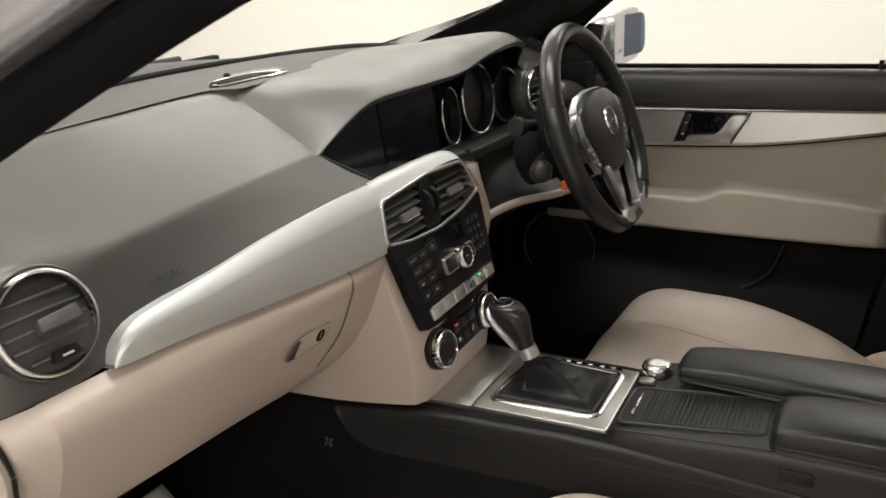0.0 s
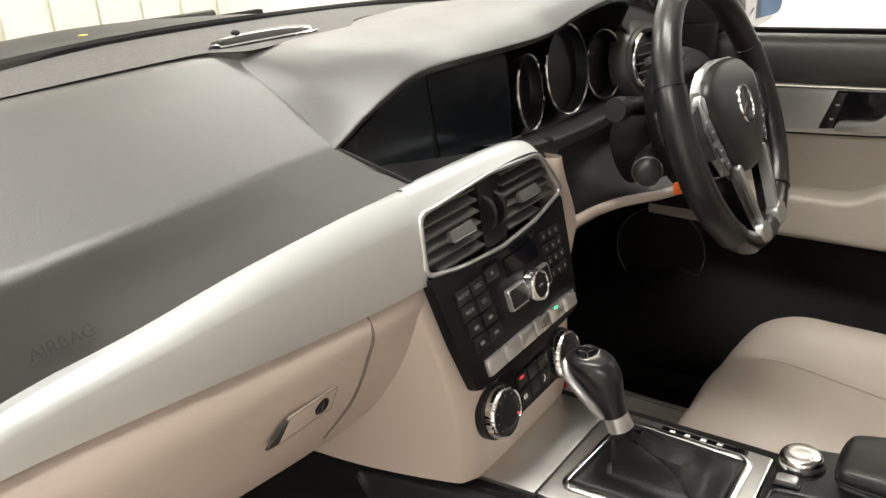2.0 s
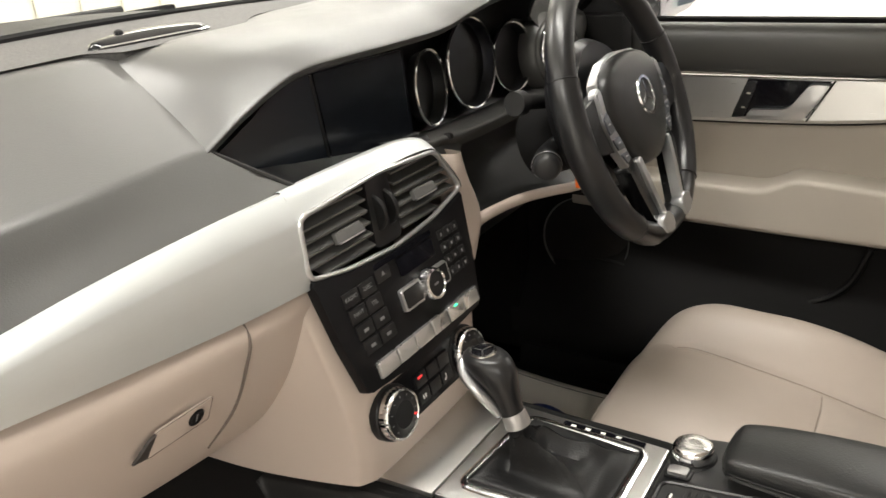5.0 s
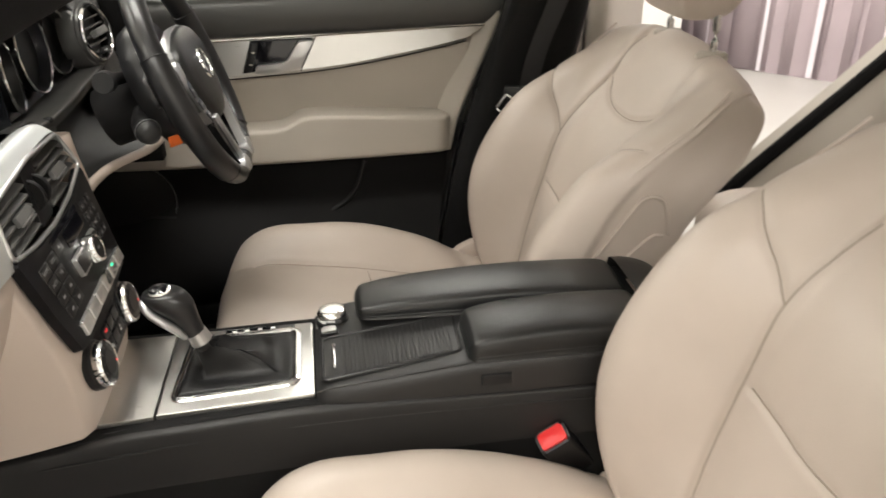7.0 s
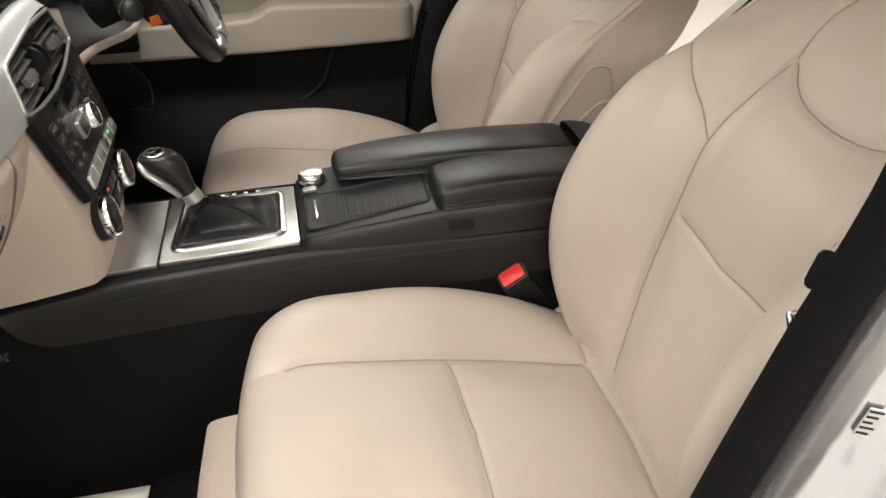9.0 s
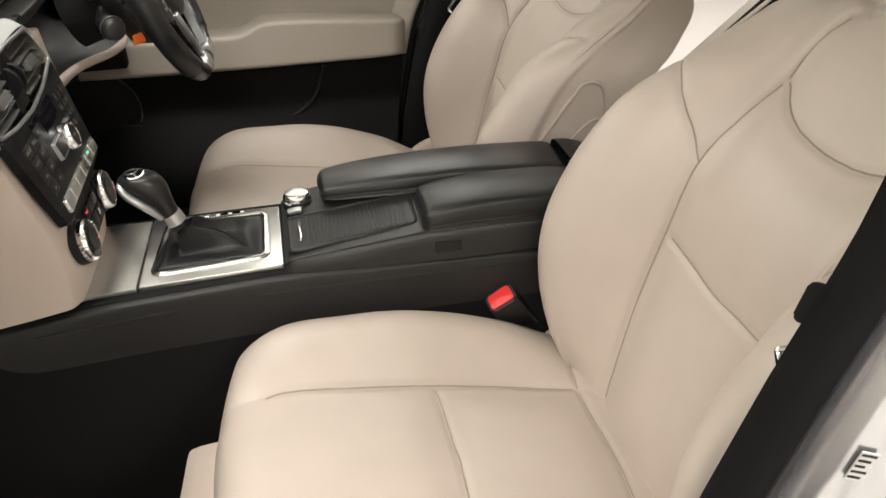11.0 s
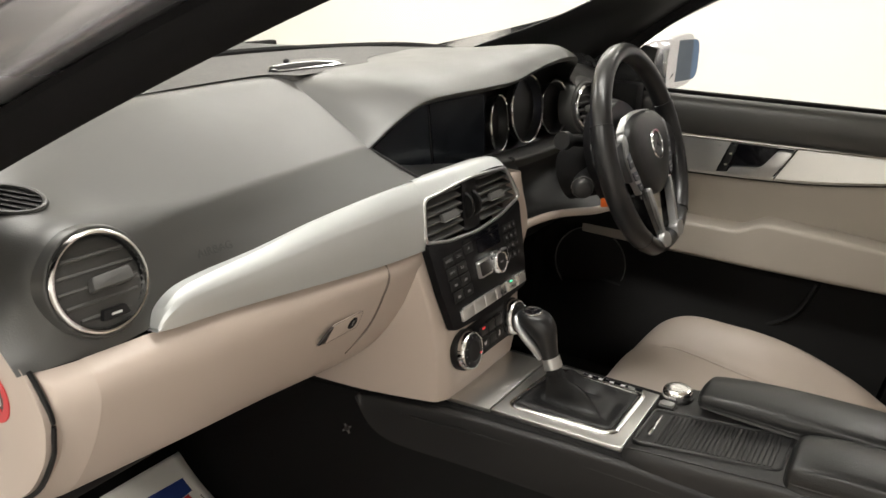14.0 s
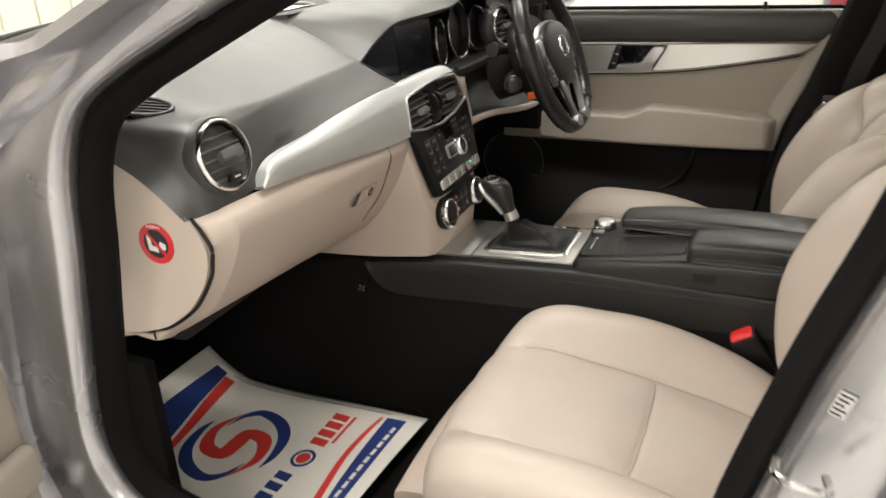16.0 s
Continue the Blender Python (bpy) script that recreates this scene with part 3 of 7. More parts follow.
# handle recess
HM = facing((0, 0.762, 0), (0, -1, 0))
part("handle_recess", slab([(0.222, 0.756), (0.342, 0.762), (0.372, 0.8225), (0.246, 0.8215)], HM, 0.0085, 0.001, 1), GLOSS, door, "gloss black handle recess")
part("switch", slab([(0.224, 0.758), (0.244, 0.760), (0.262, 0.819), (0.248, 0.819)], facing((0, 0.7535, 0), (0, -1, 0)), 0.006, 0.002, 2), SATIN, door, "black lock switches")
for zz in (0.776, 0.800):
    part("switch_mark", box(-0.003, 0.003, -0.0015, 0.0015, 0, 0.0004, 0, 1, None, facing((0.243 + (zz - 0.776) * 0.3, 0.7474, zz), (0, -1, 0))), HEAD, door)
part("handle", slab(rounded([(0.248, 0.757), (0.338, 0.7615), (0.3735, 0.820), (0.343, 0.8195), (0.318, 0.7835), (0.308, 0.7775), (0.254, 0.7735)], 0.006, 4), facing((0, 0.7535, 0), (0, -1, 0)), 0.014, 0.005, 3), SILVERP, door, "silver door pull")
part("trim_joint", tube([(0.341, 0.7535, 0.757), (0.377, 0.757, 0.824)], 0.0016, 6, 6), BLACK, door)
# armrest
sec = []
for x, d, h in ((-0.06, 0.045, 0.640), (0.10, 0.058, 0.641), (0.24, 0.062, 0.641), (0.285, 0.063, 0.642), (0.312, 0.064, 0.652), (0.335, 0.064, 0.664), (0.37, 0.064, 0.666), (0.50, 0.063, 0.658), (0.60, 0.060, 0.650), (0.636, 0.054, 0.645), (0.652, 0.030, 0.638), (0.658, 0.005, 0.63)):
    sec.append(filleted([(x, 0.789, h + 0.004), (x, 0.785 - d, h + 0.001), (x - 0.002, 0.782 - d, 0.567), (x - 0.004, 0.792, 0.561)], (0.010, 0.012), 7, 6))
part("armrest", grid([[c[i] for c in [crom([r[j] for r in sec], 64) for j in range(len(sec[0]))]] for i in range(64)]), VINYL, door, "cream padded armrest")
# lower black panel with pocket and loudspeaker
r = door_band((0.22, 0.28, 0.34, 0.40, 0.46, 0.52, 0.565), (0.72, 0.69, 0.69, 0.72, 0.755, 0.762, 0.765), -0.18)
part("lower_panel", loft(r, 30, 20), DULL, door, "black lower panel with map pocket")
part("pocket_lip", tube([(-0.12, 0.757, 0.468), (0.05, 0.755, 0.446), (0.25, 0.750, 0.430), (0.36, 0.750, 0.432), (0.43, 0.752, 0.475), (0.462, 0.758, 0.55)], 0.006, 8, 40), BLACK, door)
sp = facing((-0.040, 0.752, 0.490), (0.10, -1, 0.02))
part("speaker_ring", lathe([(0.0865, -0.004), (0.0885, 0.003), (0.0875, 0.006), (0.0865, 0.006), (0.0855, -0.004)], sp, 56), RINGM, door, "charcoal loudspeaker surround")
part("speaker_grille", lathe([(0.0001, 0.004), (0.04, 0.0035), (0.0855, 0.0), (0.0855, -0.006)], sp, 48), BLACK, door)
wd = part("window_pane", loft([[(-0.02, 0.803, 0.90), (0.4, 0.803, 0.90), (0.80, 0.803, 0.90)], [(0.22, 0.70, 1.14), (0.5, 0.70, 1.14), (0.86, 0.70, 1.14)], [(0.46, 0.645, 1.29), (0.6, 0.645, 1.30), (0.88, 0.645, 1.31)]], 9, 9), GLASSM, door, "clear side window, wound up")
wd.visible_shadow = False
part("window_frame", tube([(0.80, 0.795, 0.89), (0.83, 0.745, 1.05), (0.865, 0.685, 1.22), (0.85, 0.65, 1.30)], 0.016, 8, 20), RUBBER, door)
part("window_frame", tube([(-0.10, 0.79, 0.91), (0.055, 0.745, 1.045), (0.205, 0.71, 1.14), (0.44, 0.66, 1.275), (0.6, 0.65, 1.31), (0.85, 0.65, 1.31)], 0.017, 8, 30), RUBBER, door)
part("mirror_sail", slab([(-0.10, 0.90), (0.045, 0.905), (0.060, 1.00), (0.03, 1.005)], Matrix(((1, 0, 0, 0), (0, 0, 1, 0.775), (0, 1, 0, 0), (0, 0, 0, 1))), 0.02, 0.004), BLACK, door, "black mirror corner panel")
# outside mirror
mir = part("mirror_housing", loft([[(0.055 + dx, 0.98 + sy * 0.105 * s, 0.955 + sz * 0.062 * s) for sy, sz in ((-1, -0.7), (-0.8, -1), (0.8, -1), (1, -0.6), (1, 0.5), (0.7, 1), (-0.6, 1), (-1, 0.6))] for dx, s in ((0.0, 0.96), (-0.015, 1.0), (-0.05, 0.92), (-0.09, 0.62), (-0.10, 0.1))], 32, 14, None, True, True), PAINT, door, "silver outside mirror housing")
# Glass tinted grey to tone down the bright room it reflects.
part("mirror_glass", slab(rect(0.172, 0.096, 0.026), facing((0.0555, 0.976, 0.957), (1, -0.18, 0.01)), 0.004, 0.001, 1), mat("toned_mirror", (0.42, 0.47, 0.50), 0.02, metal=1.0, vary=0.01, rvary=0.01), mir, "mirror glass")
part("mirror_arm", tube([(0.03, 0.80, 0.90), (0.03, 0.87, 0.912), (0.03, 0.93, 0.93)], [0.03, 0.024, 0.026], 10, 8), BLACK, door)

# ---- passenger door, swung wide open ----
pdoor = thing("passenger_door", (-0.13, -0.88, 0.2), "silver passenger door swung open with cream trim", "car door")
pm = pose(-0.165, -0.852, 0, 0, 0, 0) @ Matrix.Rotation(radians(-78), 4, "Z")
part("door_shell", box(0.03, 1.0, -0.11, -0.03, 0.15, 0.90, 0.03, 3, None, pm), PAINT, pdoor, "silver painted door skin")
part("door_trim", box(0.012, 0.97, -0.03, 0.050, 0.225, 0.88, 0.02, 3, None, pm), VINYL, pdoor, "cream door card")
part("armrest", box(0.030, 0.80, 0.050, 0.075, 0.57, 0.625, 0.012, 3, None, pm), VINYL, pdoor, "cream padded armrest")
part("door_pocket", box(0.06, 0.9, 0.050, 0.090, 0.28, 0.50, 0.02, 3, None, pm), BLACK, pdoor)
part("hinge", tube([(-0.20, -0.83, 0.46), (-0.165, -0.87, 0.455), (-0.16, -0.90, 0.45)], 0.016, 8, 8), CHROME, pdoor, "bare steel hinge")
part("hinge", tube([(-0.20, -0.83, 0.78), (-0.165, -0.87, 0.775), (-0.16, -0.90, 0.77)], 0.016, 8, 8), PAINT, pdoor)
# rear door on the far side, open
rdoor = thing("rear_door", (0.98, 0.86, 0.15), "open rear door with cream trim edge", "car door")
rm = pose(0.975, 0.86, 0, 0, 0, 0) @ Matrix.Rotation(radians(62), 4, "Z")
part("door_shell", box(0.0, 0.85, 0.0, 0.07, 0.15, 0.90, 0.03, 3, None, rm), PAINT, rdoor, "silver painted door skin")
part("door_trim", box(0.02, 0.82, -0.05, 0.0, 0.22, 0.90, 0.02, 3, None, rm), VINYL, rdoor, "cream door card")
part("window_frame", tube([rm @ Vector(p) for p in ((0.02, 0.02, 0.9), (0.05, 0.0, 1.2), (0.1, -0.03, 1.34), (0.6, -0.03, 1.32), (0.84, 0.02, 0.92))], 0.02, 8, 30), RUBBER, rdoor)

# ---- dashboard ----
dash = thing("dashboard", (-0.2, 0, 0.56), "two-tone charcoal and cream car dashboard with aluminium strip", "dashboard")
def screen_x(y):
    """Where the windscreen meets the dash."""
    return -0.455 + 0.155 * (abs(y) / 0.64) ** 1.6


PROFILE = [
    (-0.660, [(-0.29, 0.885), (-0.25, 0.89), (-0.20, 0.895), (-0.12, 0.905), (-0.07, 0.882), (-0.03, 0.852), (-0.002, 0.826)]),
    (-0.640, [(-0.30, 0.922), (-0.25, 0.926), (-0.20, 0.929), (-0.12, 0.925), (-0.065, 0.908), (-0.020, 0.878), (0.004, 0.826)]),
    (-0.620, [(-0.31, 0.942), (-0.25, 0.945), (-0.18, 0.946), (-0.105, 0.942), (-0.022, 0.928), (0.000, 0.897), (0.012, 0.828)]),
    (-0.580, [(-0.325, 0.958), (-0.26, 0.963), (-0.19, 0.963), (-0.10, 0.954), (-0.012, 0.936), (0.008, 0.900), (0.022, 0.830)]),
    (-0.520, [(screen_x(0.52), 0.974), (-0.28, 0.980), (-0.205, 0.980), (-0.105, 0.961), (-0.014, 0.9305), (0.013, 0.895), (0.030, 0.842)]),
    (-0.45, [(screen_x(0.45), 0.985), (-0.30, 0.991), (-0.21, 0.991), (-0.108, 0.966), (-0.0125, 0.9290), (0.020, 0.897), (0.032, 0.862)]),
    (-0.35, [(screen_x(0.35), 0.992), (-0.32, 0.998), (-0.215, 0.998), (-0.11, 0.970), (-0.0125, 0.9315), (0.021, 0.902), (0.033, 0.876)]),
    (-0.25, [(screen_x(0.25), 0.995), (-0.34, 1.000), (-0.22, 1.000), (-0.11, 0.972), (-0.0135, 0.9335), (0.020, 0.906), (0.034, 0.882)]),
    (-0.165, [(screen_x(0.165), 0.996), (-0.35, 1.001), (-0.22, 1.001), (-0.11, 0.973), (-0.0175, 0.9345), (0.014, 0.907), (0.034, 0.883)]),
]


def flat_top(y, prof):
    """The profile with one even slope from the fold to the crease."""
    p = [Vector((x, y, z)) for x, z in prof]
    even = min(1, max(0, (y + 0.60) / 0.10))
    t = (p[3].x - p[2].x) / (p[4].x - p[2].x)
    q = p[2].lerp(p[4], t) + Vector((0, 0, 0.0025))
    p[3] = p[3].lerp(q, even)
    p[5] = p[5].lerp(p[4].lerp(p[6], 0.52) + Vector((-0.0015, 0, -0.0015)), even)
    return p


pad_rows = []
for y, prof in PROFILE:
    far = min(1, max(0, (-0.44 - y) / 0.12))
    pad_rows.append(filleted(flat_top(y, prof), (0.02, 0.016, 0.06, 0.006 + 0.018 * far, 0.012 + 0.01 * far)))
LASTP = [(-0.45, -0.06, 0.994), (-0.35, -0.06, 0.999), (-0.22, -0.06, 0.999), (-0.11, -0.085, 0.967), (-0.0205, -0.150, 0.9335), (0.008, -0.122, 0.906), (0.033, -0.094, 0.881)]
pad_rows.append(filleted(LASTP, (0.02, 0.016, 0.06, 0.006, 0.012)))
pad_cols = [crom([r[j] for r in pad_rows], 100) for j in range(len(pad_rows[0]))]
part("upper_pad", grid([[c[i] for c in pad_cols] for i in range(100)]), PAD, dash, "charcoal grained upper pad", angle=60)


def pad_z(y, x):
    k = min(max(sum(1 for r in PROFILE if r[0] < y), 1), len(PROFILE) - 1)
    (ya, pa), (yb, pb) = PROFILE[k - 1], PROFILE[k]
    out = []
    for pr in (pa, pb):
        j = min(max(sum(1 for q in pr if q[0] < x), 1), len(pr) - 1)
        (xa, za), (xb, zb) = pr[j - 1], pr[j]
        out.append(za + (zb - za) * min(1, max(0, (x - xa) / (xb - xa))))
    f = min(1, max(0, (y - ya) / (yb - ya)))
    return out[0] + (out[1] - out[0]) * f


# perforated strip under the windscreen
FRONT = [(-0.60, -0.262), (-0.50, -0.255), (-0.40, -0.246), (-0.30, -0.240), (-0.20, -0.240), (-0.12, -0.240), (-0.104, -0.226), (-0.092, -0.204), (-0.075, -0.197), (0.0, -0.201), (0.085, -0.205), (0.106, -0.215), (0.135, -0.245), (0.20, -0.275), (0.35, -0.275), (0.60, -0.27)]
strip = []
for y, xf in FRONT:
    xs = [screen_x(y) + (xf - screen_x(y)) * k / 3 for k in range(4)]
    skirt = 0.010 if y < 0.1 else 0.006
    strip.append([(x, y, (pad_z(y, x) + (1.0015 - pad_z(y, x)) * min(1, max(0, (y + 0.30) / 0.20)) if y < 0.3 else 1.0015 - (y - 0.3) * 0.06) + 0.0025) for x in xs])
    e = strip[-1][-1]
    strip[-1] += [(e[0] + 0.0015, e[1], e[2] - 0.0012), (e[0] + 0.003, e[1], e[2] - skirt)]
part("perforated_strip", loft(strip, 20, 120), MESHPAD, dash, "perforated charcoal strip")
# brow over the screen and dials
BROW = [
    [(-0.235, -0.105, 0.990), (-0.17, -0.120, 0.977), (-0.10, -0.134, 0.9590), (-0.06, -0.145, 0.946), (-0.019, -0.157, 0.9325)],
    [(-0.235, -0.085, 1.000), (-0.17, -0.090, 0.994), (-0.10, -0.100, 0.983), (-0.055, -0.106, 0.971), (-0.014, -0.110, 0.957)],
    [(-0.235, -0.050, 1.001), (-0.17, -0.056, 1.002), (-0.10, -0.060, 0.997), (-0.050, -0.063, 0.989), (-0.010, -0.063, 0.976)],
    [(-0.235, -0.020, 1.001), (-0.17, -0.026, 1.006), (-0.10, -0.028, 1.004), (-0.045, -0.030, 0.998), (-0.005, -0.030, 0.9845)],
    [(-0.235, 0.02, 1.001), (-0.17, 0.02, 1.008), (-0.10, 0.02, 1.009), (-0.04, 0.02, 1.003), (0.000, 0.02, 0.987)],
    [(-0.245, 0.11, 1.001), (-0.17, 0.11, 1.009), (-0.10, 0.11, 1.011), (-0.04, 0.11, 1.004), (0.002, 0.11, 0.986)],
    [(-0.30, 0.21, 1.001), (-0.18, 0.21, 1.010), (-0.10, 0.21, 1.013), (-0.04, 0.21, 1.006), (0.004, 0.21, 0.987)],
    [(-0.31, 0.27, 1.001), (-0.18, 0.27, 1.011), (-0.10, 0.27, 1.017), (-0.035, 0.27, 1.014), (0.007, 0.27, 0.997)],
    [(-0.31, 0.33, 1.001), (-0.18, 0.33, 1.012), (-0.10, 0.33, 1.021), (-0.03, 0.33, 1.022), (0.011, 0.33, 1.007)],
    [(-0.31, 0.41, 0.999), (-0.18, 0.41, 1.011), (-0.10, 0.41, 1.021), (-0.025, 0.41, 1.026), (0.015, 0.41, 1.011)],
    [(-0.31, 0.47, 0.996), (-0.18, 0.47, 1.005), (-0.10, 0.47, 1.012), (-0.03, 0.47, 1.014), (0.004, 0.466, 0.998)],
    [(-0.31, 0.52, 0.988), (-0.18, 0.52, 0.992), (-0.10, 0.515, 0.993), (-0.04, 0.510, 0.985), (-0.016, 0.486, 0.962)],
    [(-0.31, 0.57, 0.978), (-0.18, 0.57, 0.984), (-0.10, 0.565, 0.983), (-0.05, 0.56, 0.976), (-0.016, 0.55, 0.958)],
    [(-0.31, 0.71, 0.965), (-0.18, 0.71, 0.966), (-0.10, 0.705, 0.963), (-0.05, 0.70, 0.954), (-0.02, 0.69, 0.937)],
]
part("instrument_brow", loft([r + [(r[4][0] + 0.001, r[4][1] + 0.001, r[4][2] - 0.006), (r[4][0] - 0.004, r[4][1] + 0.003, r[4][2] - 0.011)] for r in BROW], 42, 110), PAD, dash, "charcoal brow over the dials", angle=60)
lip = [r[-1] for r in BROW[:12]]
# underside and recess for screen and dials
under = [(x - 0.004, y + 0.003, z - 0.0105) for x, y, z in lip]
deep = [(-0.050 if y > -0.12 else -0.036, y + (0.012 if y < -0.05 else 0), z - (0.010 if y > -0.12 else 0.004)) for x, y, z in lip]
low = [(-0.052 if y > -0.12 else -0.030, y + (0.016 if y < -0.05 else 0), min(z - 0.012, 0.90)) for x, y, z in lip]
sill = [(-0.002, -0.140, 0.915), (0.014, -0.112, 0.898), (0.022, -0.080, 0.882), (0.012, -0.040, 0.874), (-0.004, 0.02, 0.866), (-0.016, 0.11, 0.858), (-0.026, 0.21, 0.852), (-0.028, 0.27, 0.850), (-0.028, 0.33, 0.848), (-0.028, 0.41, 0.848), (-0.026, 0.47, 0.850), (-0.022, 0.497, 0.870)]
part("dial_recess", loft([under, deep, low, sill], 90, 26), SATIN, dash, "black recess", angle=60)
part("screen_glass", slab(rounded([(-0.112, -0.030), (-0.070, -0.050), (0.135, -0.058), (0.135, 0.048), (-0.035, 0.052), (-0.085, 0.020)], 0.008), facing((-0.030, 0.030, 0.918), (1, -0.05, 0.06)), 0.003, 0.001, 1), SCREEN, dash, "gloss black display glass")
DISPLAY = mat("dark_blue_display", (0.0115, 0.0150, 0.0205), 0.24, vary=0.1, spec=0.42)
part("screen_panel", slab(rounded([(-0.160, 0.003), (-0.120, -0.026), (-0.075, -0.049), (-0.018, -0.052), (-0.026, 0.050), (-0.070, 0.047), (-0.112, 0.024)], 0.004), facing((-0.0265, 0.030, 0.918), (1, -0.05, 0.06)), 0.0016, 0.0005, 1), DISPLAY, dash, "dark blue gloss panel beside the display")
part("display", slab(rounded([(-0.012, -0.052), (0.128, -0.056), (0.128, 0.046), (-0.020, 0.050)], 0.003), facing((-0.0265, 0.030, 0.918), (1, -0.05, 0.06)), 0.0016, 0.0005, 1), mat("display_off", (0.0085, 0.0105, 0.0145), 0.20, vary=0.1, spec=0.45), dash, "dark switched-off display")
part("display_edge", slab([(-0.0185, -0.0515), (-0.0155, -0.0515), (-0.0235, 0.0495), (-0.0262, 0.0495)], facing((-0.0262, 0.030, 0.918), (1, -0.05, 0.06)), 0.0024, 0.0005, 1), BLACK, dash)
part("bezel_lip", tube([(-0.020, -0.152, 0.931), (0.006, -0.124, 0.907), (0.026, -0.099, 0.887), (0.030, -0.084, 0.881), (0.028, -0.050, 0.879), (0.024, -0.01, 0.8785), (0.018, 0.06, 0.8785), (0.012, 0.13, 0.875)], 0.0030, 8, 60), GREY, dash)
part("lower_bezel", loft([[(-0.002, -0.140, 0.915), (0.010, -0.08, 0.876), (-0.006, 0.03, 0.864), (-0.024, 0.14, 0.854)], [(0.012, -0.124, 0.903), (0.020, -0.07, 0.880), (0.012, 0.03, 0.872), (0.0, 0.14, 0.866)], [(0.030, -0.092, 0.882), (0.031, -0.06, 0.878), (0.026, 0.03, 0.8765), (0.016, 0.14, 0.872)], [(0.036, -0.08, 0.876), (0.036, -0.05, 0.873), (0.034, 0.03, 0.870), (0.024, 0.14, 0.866)]], 20, 10), SATIN, dash)
# Added block shuts out a bright gap between the dials and the vent.
part("cluster_backing", box(-0.13, -0.052, 0.40, 0.66, 0.84, 0.945, 0.006), BLACK, dash, "black filler closing a gap behind the dials")
# three dials
for yc, zc, rr, ty in ((0.2165, 0.909, 0.047, 0.19), (0.321, 0.920, 0.060, 0.0), (0.440, 0.907, 0.050, -0.10)):
    dm = facing((-0.027, yc, zc), (1, ty, 0.10))
    dial = part("dial", lathe([(0.0001, -0.010), (rr - 0.004, -0.010), (rr - 0.002, -0.004), (rr - 0.001, 0.006)], dm, 48), SATIN, dash, "black instrument dial")
    part("dial_ring", lathe([(rr - 0.001, 0.0045), (rr - 0.0012, 0.007), (rr + 0.0008, 0.008), (rr + 0.0018, 0.0065), (rr + 0.0016, 0.0045)], dm, 56), CHROME, dial, "chrome dial ring")
dm = facing((-0.027, 0.321, 0.920), (1, 0.0, 0.10))
arc = [dm @ Vector((0.050 * math.cos(radians(a)), 0.050 * math.sin(radians(a)), -0.007)) for a in range(140, 226, 5)]
part("lit_scale", tube(arc, 0.0016, 6), glow("lit_scale", (0.62, 0.60, 1.0), 2.6), dash, "lilac lit speed scale")
# panel under the dials and round the column
part("cluster_shelf", loft([[(-0.034, y, z - 0.003), (0.0, y, z), (x - 0.006, y, z), (x, y, z - 0.004), (x - 0.004, y, z - 0.018)] for y, x, z in ((0.095, 0.030, 0.872), (0.15, 0.026, 0.865), (0.22, 0.024, 0.857), (0.32, 0.022, 0.853), (0.42, 0.020, 0.852), (0.51, 0.018, 0.851), (0.53, 0.010, 0.850))], 20, 30), PAD, dash, "charcoal shelf under the dials", angle=50)
part("driver_vent_pod", loft([[(-0.022, 0.485, 0.965), (-0.018, 0.55, 0.9585), (-0.02, 0.62, 0.948), (-0.022, 0.70, 0.937)], [(0.000, 0.492, 0.935), (0.004, 0.55, 0.940), (0.002, 0.62, 0.93), (-0.015, 0.70, 0.915)], [(0.006, 0.515, 0.880), (0.010, 0.55, 0.880), (0.008, 0.62, 0.875), (-0.02, 0.68, 0.86)], [(0.018, 0.520, 0.845), (0.022, 0.55, 0.840), (0.020, 0.62, 0.83), (-0.01, 0.68, 0.82)], [(0.03, 0.50, 0.76), (0.035, 0.55, 0.755), (0.032, 0.62, 0.75), (0.0, 0.68, 0.745)]], 20, 24), PAD, dash, "charcoal panel round the driver's vent")
part("column_panel", loft([[(0.026, 0.100, 0.866), (0.0235, 0.15, 0.861), (0.021, 0.20, 0.855), (0.017, 0.232, 0.852)], [(0.029, 0.118, 0.836), (0.028, 0.155, 0.832), (0.025, 0.19, 0.830), (0.018, 0.212, 0.828)], [(0.029, 0.135, 0.800), (0.028, 0.158, 0.798), (0.024, 0.178, 0.796), (0.016, 0.196, 0.794)]], 14, 14), PAD, dash, "charcoal panel beside the column")
part("trip_button", lathe([(0.0001, 0.010), (0.0032, 0.0098), (0.0042, 0.008), (0.0044, 0.0)], facing((0.018, 0.183, 0.858), (1, -0.1, 0.25)), 18), BLACK, dash, "black push button under the dials")
KNEE = [(0.046, 0.192, 0.738), (0.040, 0.235, 0.737), (0.044, 0.29, 0.735), (0.054, 0.335, 0.733), (0.072, 0.378, 0.730), (0.090, 0.43, 0.724), (0.096, 0.52, 0.714), (0.075, 0.66, 0.70)]
part("column_pocket", loft([[(0.018, y, 0.842), (-0.010, y, 0.825), (-0.015, y, 0.78), (x - 0.035, y, 0.745), (x - 0.006, y, z + 0.004)] for x, y, z in [(0.046, 0.13, 0.738)] + KNEE], 20, 30), BLACK, dash, "black pocket round the steering column")
part("knee_panel", loft([[(x - 0.014, y + 0.002, z + 0.003), (x - 0.006, y, z + 0.006), (x, y, z + 0.002), (x - 0.002, y, z - 0.008), (x - 0.03, y + 0.01, z - 0.016)] for x, y, z in KNEE], 16, 50), CREAM, dash, "cream knee panel")
